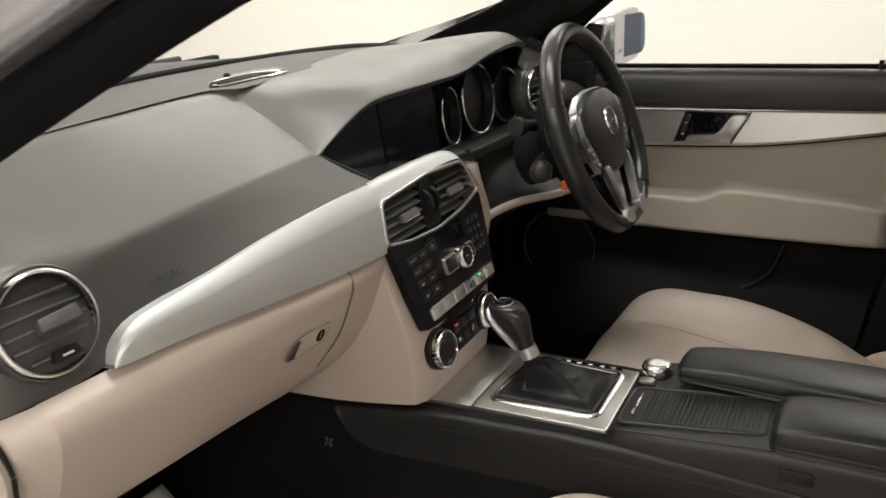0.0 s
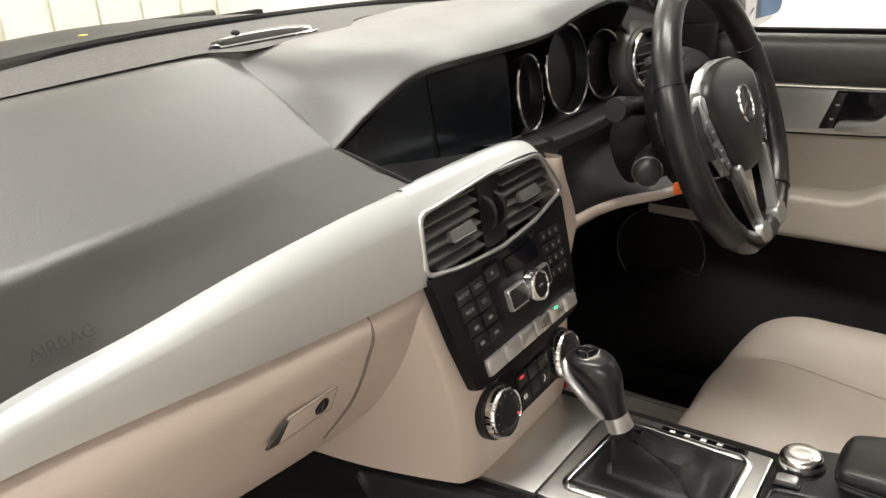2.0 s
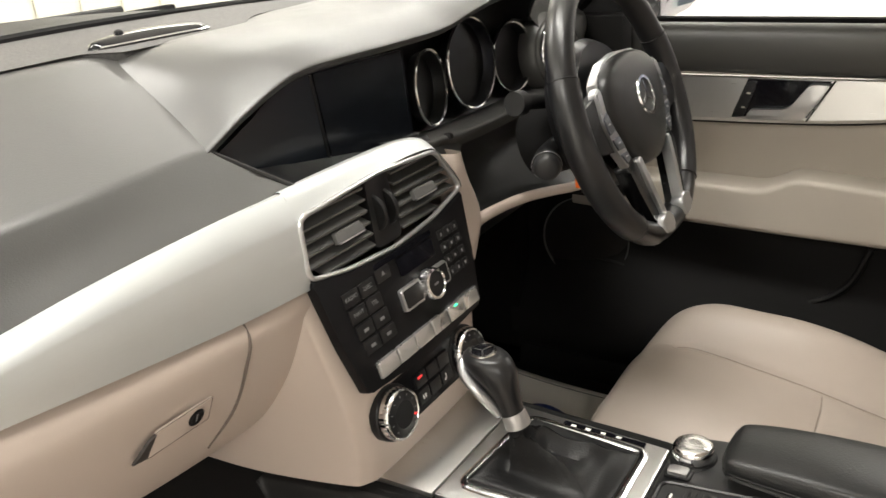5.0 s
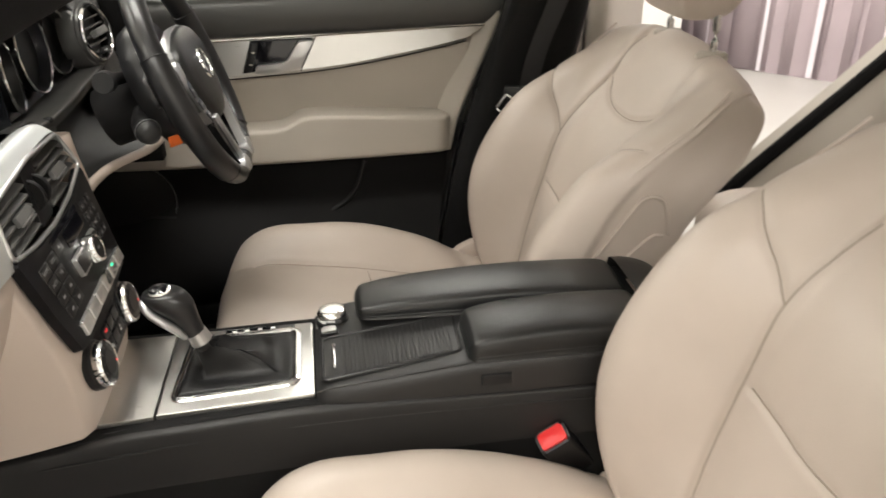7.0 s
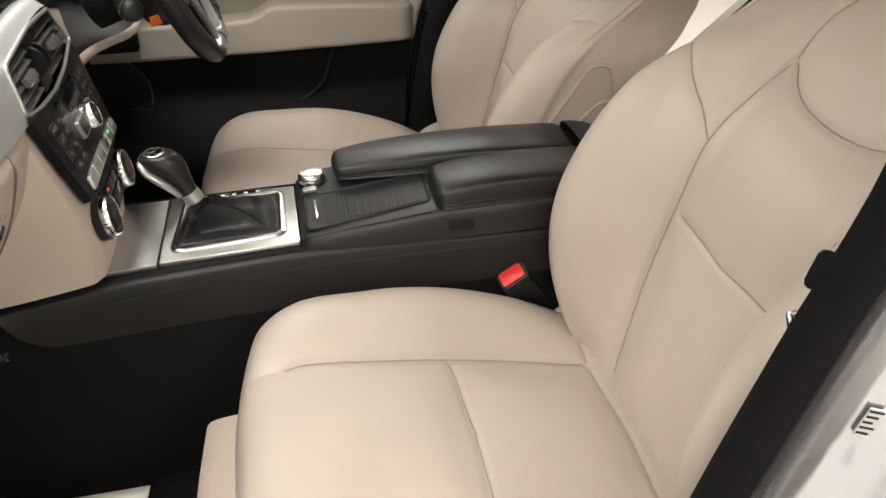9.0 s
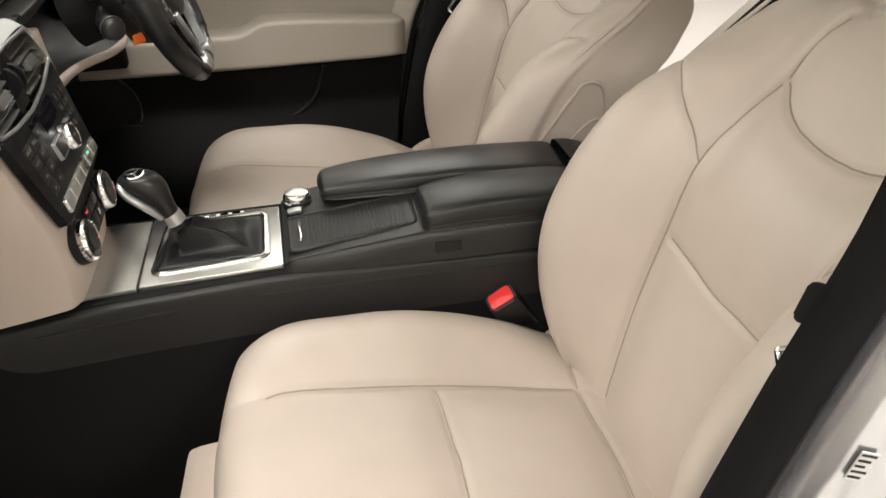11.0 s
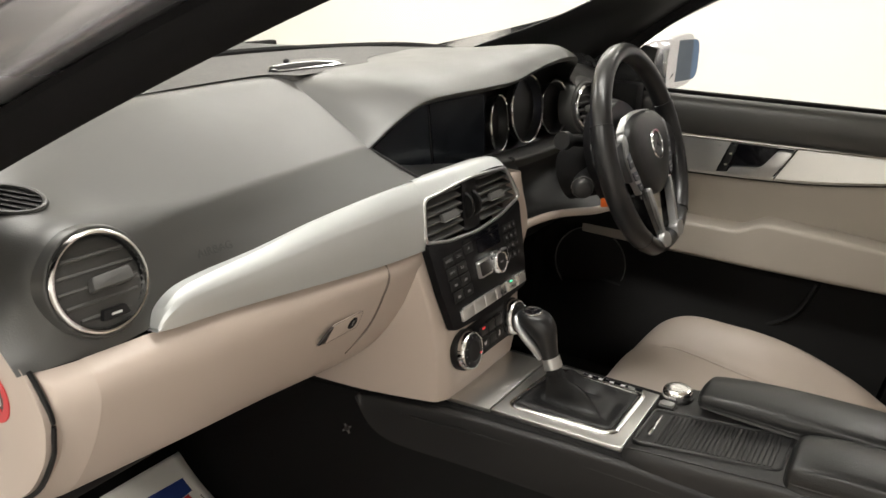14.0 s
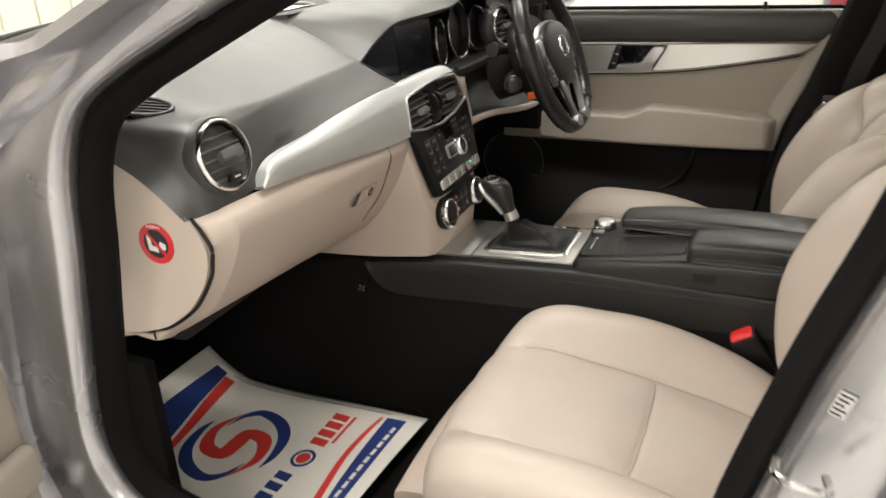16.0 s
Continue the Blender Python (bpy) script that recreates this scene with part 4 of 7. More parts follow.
part("side_strip", loft([[(0.030, 0.145, z0), (0.048, 0.150, z0), (0.053, (0.152 + y1) / 2, z0), (0.047, y1, z0), (0.022, y1 + 0.003, z0)] for z0, y1 in ((0.848, 0.164), (0.815, 0.178), (0.775, 0.200), (0.745, 0.208), (0.725, 0.200), (0.70, 0.185))], 16, 20), CREAM, dash, "cream strip beside the centre stack")
# aluminium strip
TT = crom([(0.036, -0.547, 0.838), (0.037, -0.540, 0.851), (0.0375, -0.530, 0.861), (0.0375, -0.515, 0.868), (0.037, -0.49, 0.8715), (0.036, -0.414, 0.876), (0.036, -0.32, 0.884), (0.036, -0.21, 0.888), (0.036, -0.124, 0.888)], 50)
TB = crom([(0.040, -0.549, 0.8355), (0.042, -0.541, 0.8352), (0.044, -0.531, 0.8348), (0.046, -0.516, 0.8343), (0.048, -0.49, 0.8330), (0.052, -0.42, 0.8265), (0.056, -0.33, 0.8165), (0.058, -0.215, 0.8035), (0.060, -0.1285, 0.798)], 50)
rows = []
for i, (a, b) in enumerate(zip(TT, TB)):
    k = 0.35 + 0.65 * min(1, i / 34)
    c = a.lerp(b, 0.29) + Vector((0.0100 * k, 0, 0))
    rows.append([a + Vector((-0.014, 0, -0.002)), a, a.lerp(c, 0.5) + Vector((0.0012 * k, 0, 0.0008)), c.lerp(a, 0.08), c.lerp(b, 0.03), c.lerp(b, 0.5) + Vector((0.0022 * k, 0, 0)), b, b + Vector((-0.016, 0, -0.001))])
part("trim_strip", grid(rows), ALU, dash, "brushed aluminium dash strip", angle=22)
VENT = [(-0.124, 0.866), (0.000, 0.873), (0.104, 0.866), (0.141, 0.812), (0.075, 0.797), (0.0, 0.791), (-0.075, 0.797), (-0.131, 0.808)]
band = [[(0.022, -0.1242, 0.886), (0.0360, -0.1242, 0.888), (0.0520, -0.1252, 0.8637)], [(0.022, -0.06, 0.887), (0.0362, -0.06, 0.889), (0.0500, -0.06, 0.8715)], [(0.022, 0.03, 0.886), (0.0362, 0.03, 0.888), (0.0500, 0.03, 0.8735)], [(0.022, 0.085, 0.882), (0.0370, 0.085, 0.884), (0.0505, 0.088, 0.8715)], [(0.024, 0.118, 0.872), (0.038, 0.116, 0.869), (0.0520, 0.111, 0.863)], [(0.028, 0.150, 0.832), (0.042, 0.149, 0.828), (0.0575, 0.142, 0.824)], [(0.032, 0.160, 0.806), (0.044, 0.158, 0.806), (0.0600, 0.146, 0.810)]]
part("vent_surround", loft(band, 12, 40), ALU, dash, "brushed aluminium vent surround", angle=30)

vfr = Matrix(((0, -0.15, 1, 0.0559 + 0.15 * 0.83), (1, 0, 0, 0), (0, 1, 0, 0), (0, 0, 0, 1)))


def on_vent(u, v, d=0.0):
    return vfr @ Vector((u, v, d))


cv = part("centre_vent", slab(rounded(VENT, 0.006, 3), vfr @ Matrix.Translation((0, 0, -0.035)), 0.012), SATIN, dash, "black twin centre air vent")
part("chrome_ring", tube([on_vent(u, v, 0.002) for u, v in rounded(VENT, 0.012, 6)], 0.0027, 10, None, True, None, 1.0, (1, 0, 0.14)), SILVERP, cv, "chrome vent ring")
for k in range(6):
    v = 0.8005 + k * 0.0122
    for side in (-1, 1):
        lean = 0.0052 * max(0, k - 1)
        e0, e1 = (-0.127 + 0.001 * k, -0.024) if side < 0 else (0.026, 0.134 - lean)
        if k == 0:
            e0, e1 = (-0.105, -0.024) if side < 0 else (0.026, 0.095)
        sl = bmesh.new()
        q = [on_vent(e0, v, -0.003), on_vent(e1, v, -0.003), on_vent(e1, v + 0.0052, -0.021), on_vent(e0, v + 0.0052, -0.021)]
        lo, hi = [sl.verts.new(p) for p in q], [sl.verts.new(p + Vector((0.0004, 0, 0.0024))) for p in q]
        sl.faces.new(lo[::-1]), sl.faces.new(hi)
        for i in range(4):
            sl.faces.new((lo[i], lo[(i + 1) % 4], hi[(i + 1) % 4], hi[i]))
        part("slat", sl, SLAT, cv)
for side, uc in ((-1, -0.062), (1, 0.072)):
    part("vent_tab", slab(rounded([(-0.022, -0.0055), (0.022, -0.0055), (0.019, 0.0055), (-0.019, 0.0055)], 0.002, 3), vfr @ Matrix.Translation((uc, 0.829, -0.003)) @ Matrix.Rotation(radians(-24), 4, "X"), 0.006, 0.002, 2), SLAT, cv, "charcoal vent tab")
    part("tab_edge", tube([vfr @ Matrix.Translation((uc, 0.829, -0.003)) @ Matrix.Rotation(radians(-24), 4, "X") @ Vector((u, -0.0057, 0.0045)) for u in (-0.020, 0, 0.020)], 0.0012, 6), SILVERP, cv, "thin silver edge of the tab")
part("vent_divider", slab(rounded([(-0.022, 0.795), (0.024, 0.795), (0.020, 0.868), (-0.018, 0.868)], 0.004), vfr @ Matrix.Translation((0, 0, -0.022)), 0.018, 0.003), SATIN, cv)
for uc in (-0.009, 0.011):
    part("thumb_wheel", lathe([(0.0001, -0.003), (0.020, -0.003), (0.0215, -0.001), (0.0215, 0.001), (0.020, 0.003), (0.0001, 0.003)], Matrix.Translation(on_vent(uc, 0.830, -0.012)) @ Matrix.Rotation(radians(90), 4, "X"), 28), BLACK, cv, "ribbed thumb wheel")

# passenger and driver round vents
def round_vent(y, z, x, nrm, label, flare=()):
    m = facing((x, y, z), nrm)
    v = thing("air_vent", (x, y, z), label, "air vent", "round dash vents")
    part("ring", lathe([(0.0422, -0.006), (0.0422, 0.0035), (0.0432, 0.0052), (0.0448, 0.0055), (0.0465, 0.004), (0.0475, 0.0), (0.0475, -0.008)], m, 56), CHROME, v, "chrome vent ring")
    part("collar", lathe([(0.047, -0.006), (0.0480, 0.0005), (0.0498, 0.0), (0.0515, -0.004), *(flare or ((0.0525, -0.024),))], m, 56), PAD, v)
    part("bowl", lathe([(0.0424, 0.002), (0.041, -0.03), (0.0001, -0.034)], m, 40), SATIN, v)
    for k in range(5):
        h = -0.030 + k * 0.0135
        w = math.sqrt(max(0.0388 ** 2 - h * h, 0.0001))
        part("slat", box(-w, w, h, h + 0.003, -0.022, -0.001, 0.0006, 1, None, m @ pose(0, h, 0, -20) @ pose(0, -h, 0)), SLAT, v)
    part("slider", slab(rounded([(-0.016, -0.006), (0.024, -0.005), (0.024, 0.008), (-0.014, 0.006)], 0.002, 3), m @ Matrix.Translation((0.004, -0.003, -0.002)) @ pose(0, 0, 0, -20), 0.011, 0.003), SLAT, v, "charcoal vent slider")
    part("dial_wheel", slab(rounded([(-0.014, -0.005), (0.014, -0.005), (0.011, 0.005), (-0.011, 0.005)], 0.002, 3), m @ Matrix.Translation((0.005, -0.030, -0.001)), 0.006, 0.002), SATIN, v)
    part("mark", box(0.0, 0.010, -0.0315, -0.0295, 0.005, 0.0056, 0, 1, None, m), mat("white_mark", (0.7, 0.7, 0.7), 0.5), v)
    return v


round_vent(-0.580, 0.890, 0.010, (1, -0.06, 0.27), "round chrome-ringed air vent in the passenger side dash")
round_vent(0.522, 0.901, 0.016, (1, -0.22, 0.16), "round chrome-ringed air vent in the driver side dash", ((0.055, -0.005), (0.060, -0.012), (0.064, -0.030)))
# small oval demister vent
sv = thing("demister_vent", (-0.09, -0.598, 0.958), "small oval slatted demister vent in the dash top", "air vent")
SN = Vector((0.28, -0.30, 0.91))
sm = facing((-0.091, -0.595, 0.9505), SN, SN.cross(Vector((1.0, 0.5, -0.143)))) @ Matrix.Diagonal((0.88, 0.88, 1, 1))
OV = [(0.040 * math.cos(2 * math.pi * i / 36), 0.020 * math.sin(2 * math.pi * i / 36)) for i in range(36)]
part("ring", tube([sm @ Vector((u, v, 0.0012)) for u, v in OV], 0.0030, 8, None, True), PAD, sv, "charcoal oval vent ring")
part("bowl", slab([(u * 0.95, v * 0.95) for u, v in OV], sm @ Matrix.Translation((0, 0, -0.004)), 0.0052), SATIN, sv)
for k in range(4):
    h = -0.0105 + k * 0.007
    w = 0.036 * math.sqrt(1 - (h / 0.019) ** 2)
    part("slat", box(-w, w, h - 0.001, h + 0.0012, 0.0005, 0.0030, 0.0005, 1, None, sm), GREY, sv)

# cream lower dash and glovebox
LOW = [
    (-0.647, [(-0.0060, 0.822), (0.0080, 0.812), (0.0120, 0.788), (-0.0120, 0.738), (-0.0520, 0.690), (-0.0920, 0.655), (-0.1160, 0.645), (-0.1760, 0.652)]),
    (-0.644, [(0.0020, 0.825), (0.0200, 0.815), (0.0240, 0.790), (-0.0010, 0.736), (-0.0420, 0.683), (-0.0840, 0.646), (-0.1100, 0.634), (-0.1760, 0.644)]),
    (-0.618, [(0.0150, 0.828), (0.0350, 0.8175), (0.0395, 0.790), (0.0150, 0.735), (-0.0280, 0.677), (-0.083, 0.638), (-0.112, 0.6255), (-0.190, 0.633)]),
    (-0.612, [(0.0175, 0.829), (0.0375, 0.8178), (0.0415, 0.790), (0.0172, 0.735), (-0.0262, 0.676), (-0.084, 0.637), (-0.1135, 0.6248), (-0.195, 0.631)]),
    (-0.60, [(0.020, 0.830), (0.040, 0.818), (0.043, 0.790), (0.019, 0.735), (-0.025, 0.675), (-0.085, 0.636), (-0.115, 0.624), (-0.200, 0.63)]),
    (-0.48, [(0.036, 0.831), (0.051, 0.818), (0.053, 0.788), (0.029, 0.730), (-0.018, 0.668), (-0.085, 0.628), (-0.118, 0.614), (-0.200, 0.62)]),
    (-0.36, [(0.042, 0.819), (0.055, 0.806), (0.055, 0.780), (0.031, 0.722), (-0.016, 0.660), (-0.085, 0.618), (-0.122, 0.603), (-0.200, 0.61)]),
    (-0.25, [(0.044, 0.808), (0.057, 0.796), (0.055, 0.772), (0.033, 0.716), (-0.014, 0.650), (-0.085, 0.607), (-0.126, 0.592), (-0.200, 0.60)]),
    (-0.17, [(0.042, 0.802), (0.055, 0.790), (0.053, 0.766), (0.029, 0.706), (-0.020, 0.640), (-0.088, 0.598), (-0.129, 0.584), (-0.200, 0.59)]),
    (-0.12, [(0.040, 0.800), (0.053, 0.788), (0.049, 0.76), (0.023, 0.70), (-0.030, 0.635), (-0.090, 0.595), (-0.130, 0.582), (-0.200, 0.585)]),
]
part("dash_core", box(-0.44, -0.075, -0.62, 0.70, 0.62, 0.885, 0.01), BLACK, dash, "black dash structure")
part("lower_panel", loft([[(x, y, z) for x, z in p] for y, p in LOW], 48, 70), CREAM, dash, "cream lower dash panel", angle=60)
# shut line of the glovebox, running down beside the stack
part("shut_line", tube([(0.050, -0.208, 0.801), (0.0580, -0.210, 0.785), (0.0545, -0.214, 0.765), (0.0350, -0.222, 0.716), (0.008, -0.240, 0.675)], 0.0016, 6, 30), mat("shut_gap", (0.16, 0.13, 0.11), 0.8), dash, "shut line of the glovebox lid")
# latch
latch = thing("glovebox_latch", (0.05, -0.29, 0.742), "cream glovebox latch with black lock barrel", "latch")
lm = facing((0.0462, -0.2910, 0.7435), (0.945, 0.03, -0.38)) @ Matrix.Rotation(radians(-4), 4, "Z")
PLATE = rounded([(-0.031, -0.013), (0.036, -0.013), (0.036, 0.013), (-0.025, 0.013)], 0.002, 3)
part("plate", slab(PLATE, lm, 0.0022, 0.0008), CREAM, latch)

# Raised slab coloured dark in place of the shaded finger hollow.
part("pull", slab([(-0.0455, -0.0095), (-0.031, -0.0120), (-0.0245, 0.0115), (-0.0325, 0.0070)], lm, 0.0028, 0.0008), mat("scoop_shade", (0.035, 0.03, 0.027), 0.6), latch, "dark slab painting the shade in the latch hollow")
part("outline", tube([lm @ Vector((u, v, 0.0020)) for u, v in PLATE], 0.0003, 6, None, True, None, 1.0, (1, 0, 0)), bpy.data.materials["shut_gap"], latch)
part("lock", lathe([(0.0001, 0.003), (0.005, 0.0028), (0.0072, 0.0038), (0.0085, 0.003), (0.0085, 0.0)], lm @ Matrix.Translation((0.019, 0.0, 0)), 20), BLACK, latch, "black lock barrel")
part("key_slot", box(-0.0006, 0.0006, -0.004, 0.004, 0.003, 0.0034, 0, 1, None, lm @ Matrix.Translation((0.019, 0.0, 0))), SILVERP, latch)
# cream end panel beside the door opening
endp = thing("dash_end_panel", (-0.09, -0.66, 0.62), "cream end panel of the dash with a warning sticker", "panel")
em = Matrix(((1, 0, 0, 0), (0, 0, -1, -0.640), (0, 1, 0, 0), (0, 0, 0, 1)))
part("side_face", slab(rounded([(-0.25, 0.885), (-0.13, 0.902), (-0.085, 0.885), (-0.035, 0.848), (-0.003, 0.812), (0.004, 0.784), (-0.014, 0.736), (-0.058, 0.688), (-0.12, 0.642), (-0.22, 0.615)], 0.006, 3), em, 0.004, 0.003), CREAM, endp, "cream side face")
part("cover", slab(rounded([(-0.23, 0.882), (-0.105, 0.905), (-0.045, 0.868), (0.002, 0.825), (0.0235, 0.789), (0.014, 0.747), (-0.018, 0.702), (-0.065, 0.667), (-0.12, 0.650), (-0.23, 0.648)], 0.022, 6), em, 0.016, 0.009, 4), CREAM, endp, "removable cream fuse cover")
part("shut_line", tube([em @ Vector((u, v, 0.0105)) for u, v in ((0.000, 0.828), (0.015, 0.808), (0.025, 0.789), (0.0225, 0.770), (0.015, 0.746), (-0.017, 0.7005), (-0.065, 0.6655), (-0.098, 0.655))], 0.0026, 6, 40), BLACK, endp)
part("joint", tube([em @ Vector((u, v, 0.0095)) for u, v in ((-0.102, 0.655), (-0.100, 0.640))], 0.0014, 6, 4), BLACK, endp)
stick = thing("warning_sticker", (-0.057, -0.655, 0.790), "round red and black airbag warning sticker", "sticker")
tm = em @ Matrix.Translation((-0.057, 0.790, 0.0163))
STRED, STBLK = mat("sticker_red", (0.62, 0.03, 0.04), 0.4), mat("sticker_black", (0.02, 0.02, 0.02), 0.4)
part("disc", lathe([(0.0001, 0.0006), (0.0245, 0.0006), (0.025, 0)], tm, 40), STBLK, stick)
part("red_ring", lathe([(0.0195, 0.0004), (0.0197, 0.0011), (0.0275, 0.0011), (0.0278, 0)], tm, 44), STRED, stick)
part("slash", box(-0.0022, 0.0022, -0.021, 0.021, 0.0005, 0.0013, 0, 1, None, tm @ pose(0, 0, 0, 0, 0, 42)), STRED, stick)
WHITE = mat("print_white", (0.8, 0.8, 0.78), 0.45)
part("seat_mark", slab([(-0.013, -0.010), (0.003, -0.012), (0.001, -0.005), (-0.007, -0.003), (-0.010, 0.012), (-0.014, 0.010)], tm @ Matrix.Translation((0, 0, 0.0006)), 0.0004), WHITE, stick)
part("bag_mark", slab(rounded([(0.004, -0.006), (0.014, -0.008), (0.015, 0.0), (0.006, 0.004)], 0.002), tm @ Matrix.Translation((0, 0, 0.0006)), 0.0004), WHITE, stick)
words("AIRBAG", 0.0062, tm @ Matrix.Translation((0, 0.0232, 0.0013)), WHITE, stick, depth=0.0001)
words("AIRBAG", 0.0125, facing((0.0215, -0.457, 0.8845), (0.80, -0.05, 0.52)) @ Matrix.Translation((0, 0.002, 0.0010)), mat("embossed_mark", (0.040, 0.040, 0.038), 0.45), dash, "embossed_lettering", 0.0003)

# ---- centre stack ----
stack = thing("centre_stack", (0.0, 0, 0.56), "cream centre stack with black radio and climate panels", "centre stack")
SH = [(0.562, [(-0.14, 0.158), (-0.04, 0.146), (0.055, 0.122), (0.078, 0.108), (0.086, 0.07)]),
      (0.60, [(-0.13, 0.162), (-0.035, 0.149), (0.060, 0.124), (0.082, 0.110), (0.091, 0.07)]),
      (0.66, [(-0.11, 0.172), (-0.02, 0.153), (0.060, 0.130), (0.080, 0.117), (0.088, 0.07)]),
      (0.72, [(-0.09, 0.188), (0.00, 0.160), (0.052, 0.136), (0.068, 0.124), (0.074, 0.07)]),
      (0.786, [(-0.07, 0.216), (0.016, 0.172), (0.042, 0.145), (0.052, 0.131), (0.056, 0.07)])]
part("stack_body", loft([[(x, -y, z) for x, y in p] + [(x, y, z) for x, y in p[::-1]] for z, p in SH], 60, 30), CREAM, stack, "cream stack housing", angle=50)
FN = Vector((0.963, 0, 0.268))
FM = facing((0.0795, 0, 0.742), FN)


def fpt(y, z):
    return (y, (z - 0.742) / 0.963)


RP = [fpt(*p) for p in ((-0.131, 0.806), (-0.075, 0.795), (0, 0.789), (0.075, 0.795), (0.138, 0.810), (0.124, 0.735), (0.110, 0.680), (0.0, 0.672), (-0.110, 0.680), (-0.122, 0.735))]
radio = part("radio_panel", slab(rounded(RP, 0.006, 4), FM @ Matrix.Translation((0, 0, -0.01)), 0.012, 0.003), FACE, stack, "black radio panel with buttons")
MARK = mat("button_mark", (0.20, 0.20, 0.205), 0.5)
LEGENDS = [["RADIO", "DISC"], ["NAVI", "TEL"], ["", ""], ["", ""]]
for row in range(4):
    for col in range(2):
        bm_at = FM @ Matrix.Translation((*fpt(-0.091 + col * 0.0265 + row * 0.0025, 0.773 - row * 0.0172), 0.001))
        part("button", slab(rect(0.0245, 0.0150, 0.0015, 2), bm_at, 0.0026, 0.0008), SATIN, radio)
        if LEGENDS[row][col]:
            words(LEGENDS[row][col], 0.0062, bm_at @ Matrix.Translation((0, 0.0005, 0.0028)), MARK, radio, "button_lettering", 0.0001)
        else:
            part("button_mark", box(-0.0035, 0.0035, -0.0022, 0.0010, 0.0027, 0.0030, 0, 1, None, bm_at), MARK, radio)
part("button", slab(rect(0.024, 0.014, 0.0015, 2), FM @ Matrix.Translation((*fpt(-0.037, 0.776), 0.001)), 0.0026, 0.0008), SATIN, radio)
part("eject_mark", slab([(-0.003, -0.002), (0.003, -0.002), (0, 0.0025)], FM @ Matrix.Translation((*fpt(-0.037, 0.777), 0.0037)), 0.0002), MARK, radio)
for row in range(4):
    for col in range(3):
        part("key", slab(rect(0.0125, 0.0105, 0.0015, 2), FM @ Matrix.Translation((*fpt(0.074 + col * 0.0145, 0.777 - row * 0.0145), 0.001)), 0.0026, 0.0008), SATIN, radio)
        part("key_mark", box(-0.0012, 0.0012, -0.0018, 0.0018, 0.0037, 0.0039, 0, 1, None, FM @ Matrix.Translation((*fpt(0.074 + col * 0.0145, 0.777 - row * 0.0145), 0))), MARK, radio)
part("disc_slot", slab(rect(0.105, 0.006, 0.002), FM @ Matrix.Translation((*fpt(0.005, 0.786), 0.001)), 0.002), GLOSS, radio)
part("display", slab(rect(0.066, 0.020, 0.002), FM @ Matrix.Translation((*fpt(0.022, 0.771), 0.001)), 0.002), GLOSS, radio)
part("rocker", slab(rounded([(-0.044, -0.0125), (0.044, -0.0125), (0.044, 0.0125), (-0.044, 0.0125)], 0.003), FM @ Matrix.Translation((*fpt(0.020, 0.7395), 0.001)), 0.006, 0.002), SILVERP, radio, "silver rocker switch")
part("rocker_face", slab(rounded([(-0.0415, -0.0100), (0.0415, -0.0100), (0.0415, 0.0100), (-0.0415, 0.0100)], 0.002), FM @ Matrix.Translation((*fpt(0.020, 0.7395), 0.0065)), 0.0012), SATIN, radio)
KM = FM @ Matrix.Translation((*fpt(0.023, 0.7395), 0.002))
knob = part("volume_knob", scalloped([(0.0185, 0.0, 0), (0.0185, 0.004, 1), (0.0178, 0.013, 1), (0.0168, 0.0165, 0.5), (0.0145, 0.0172, 0), (0.0135, 0.0160, 0)], KM, 30, 0.010, 150), CHROME, radio, "knurled chrome knob")
part("knob_face", lathe([(0.0001, 0.0160), (0.0095, 0.0160), (0.0138, 0.0158)], KM, 30), SATIN, knob)
part("knob_mark", box(-0.004, 0.004, -0.0012, 0.0012, 0.0160, 0.0163, 0, 1, None, KM), MARK, knob)
for k in range(6):
    yb = -0.073 + k * 0.0325
    part("silver_button", slab(rounded([(-0.0152, -0.0090), (0.0152, -0.0090), (0.0152, 0.0090), (-0.0152, 0.0090)], 0.0015, 3), FM @ Matrix.Translation((*fpt(yb, 0.6945), 0.0015)), 0.005, 0.0016), KEYCAP, radio, "silver push button")
part("hazard_mark", tube([FM @ Vector((fpt(0.0245, 0.6945)[0] + 0.005 * math.sin(2 * math.pi * i / 3), fpt(0, 0.6935)[1] + 0.005 * math.cos(2 * math.pi * i / 3), 0.0068)) for i in range(3)], 0.0006, 5, None, True), BLACK, radio)
part("green_light", slab(rect(0.006, 0.0022, 0.0008, 2), FM @ Matrix.Translation((*fpt(0.057, 0.7000), 0.0062)), 0.0012), glow("green_led", (0.05, 0.9, 0.45), 1.5), radio, "small green light")
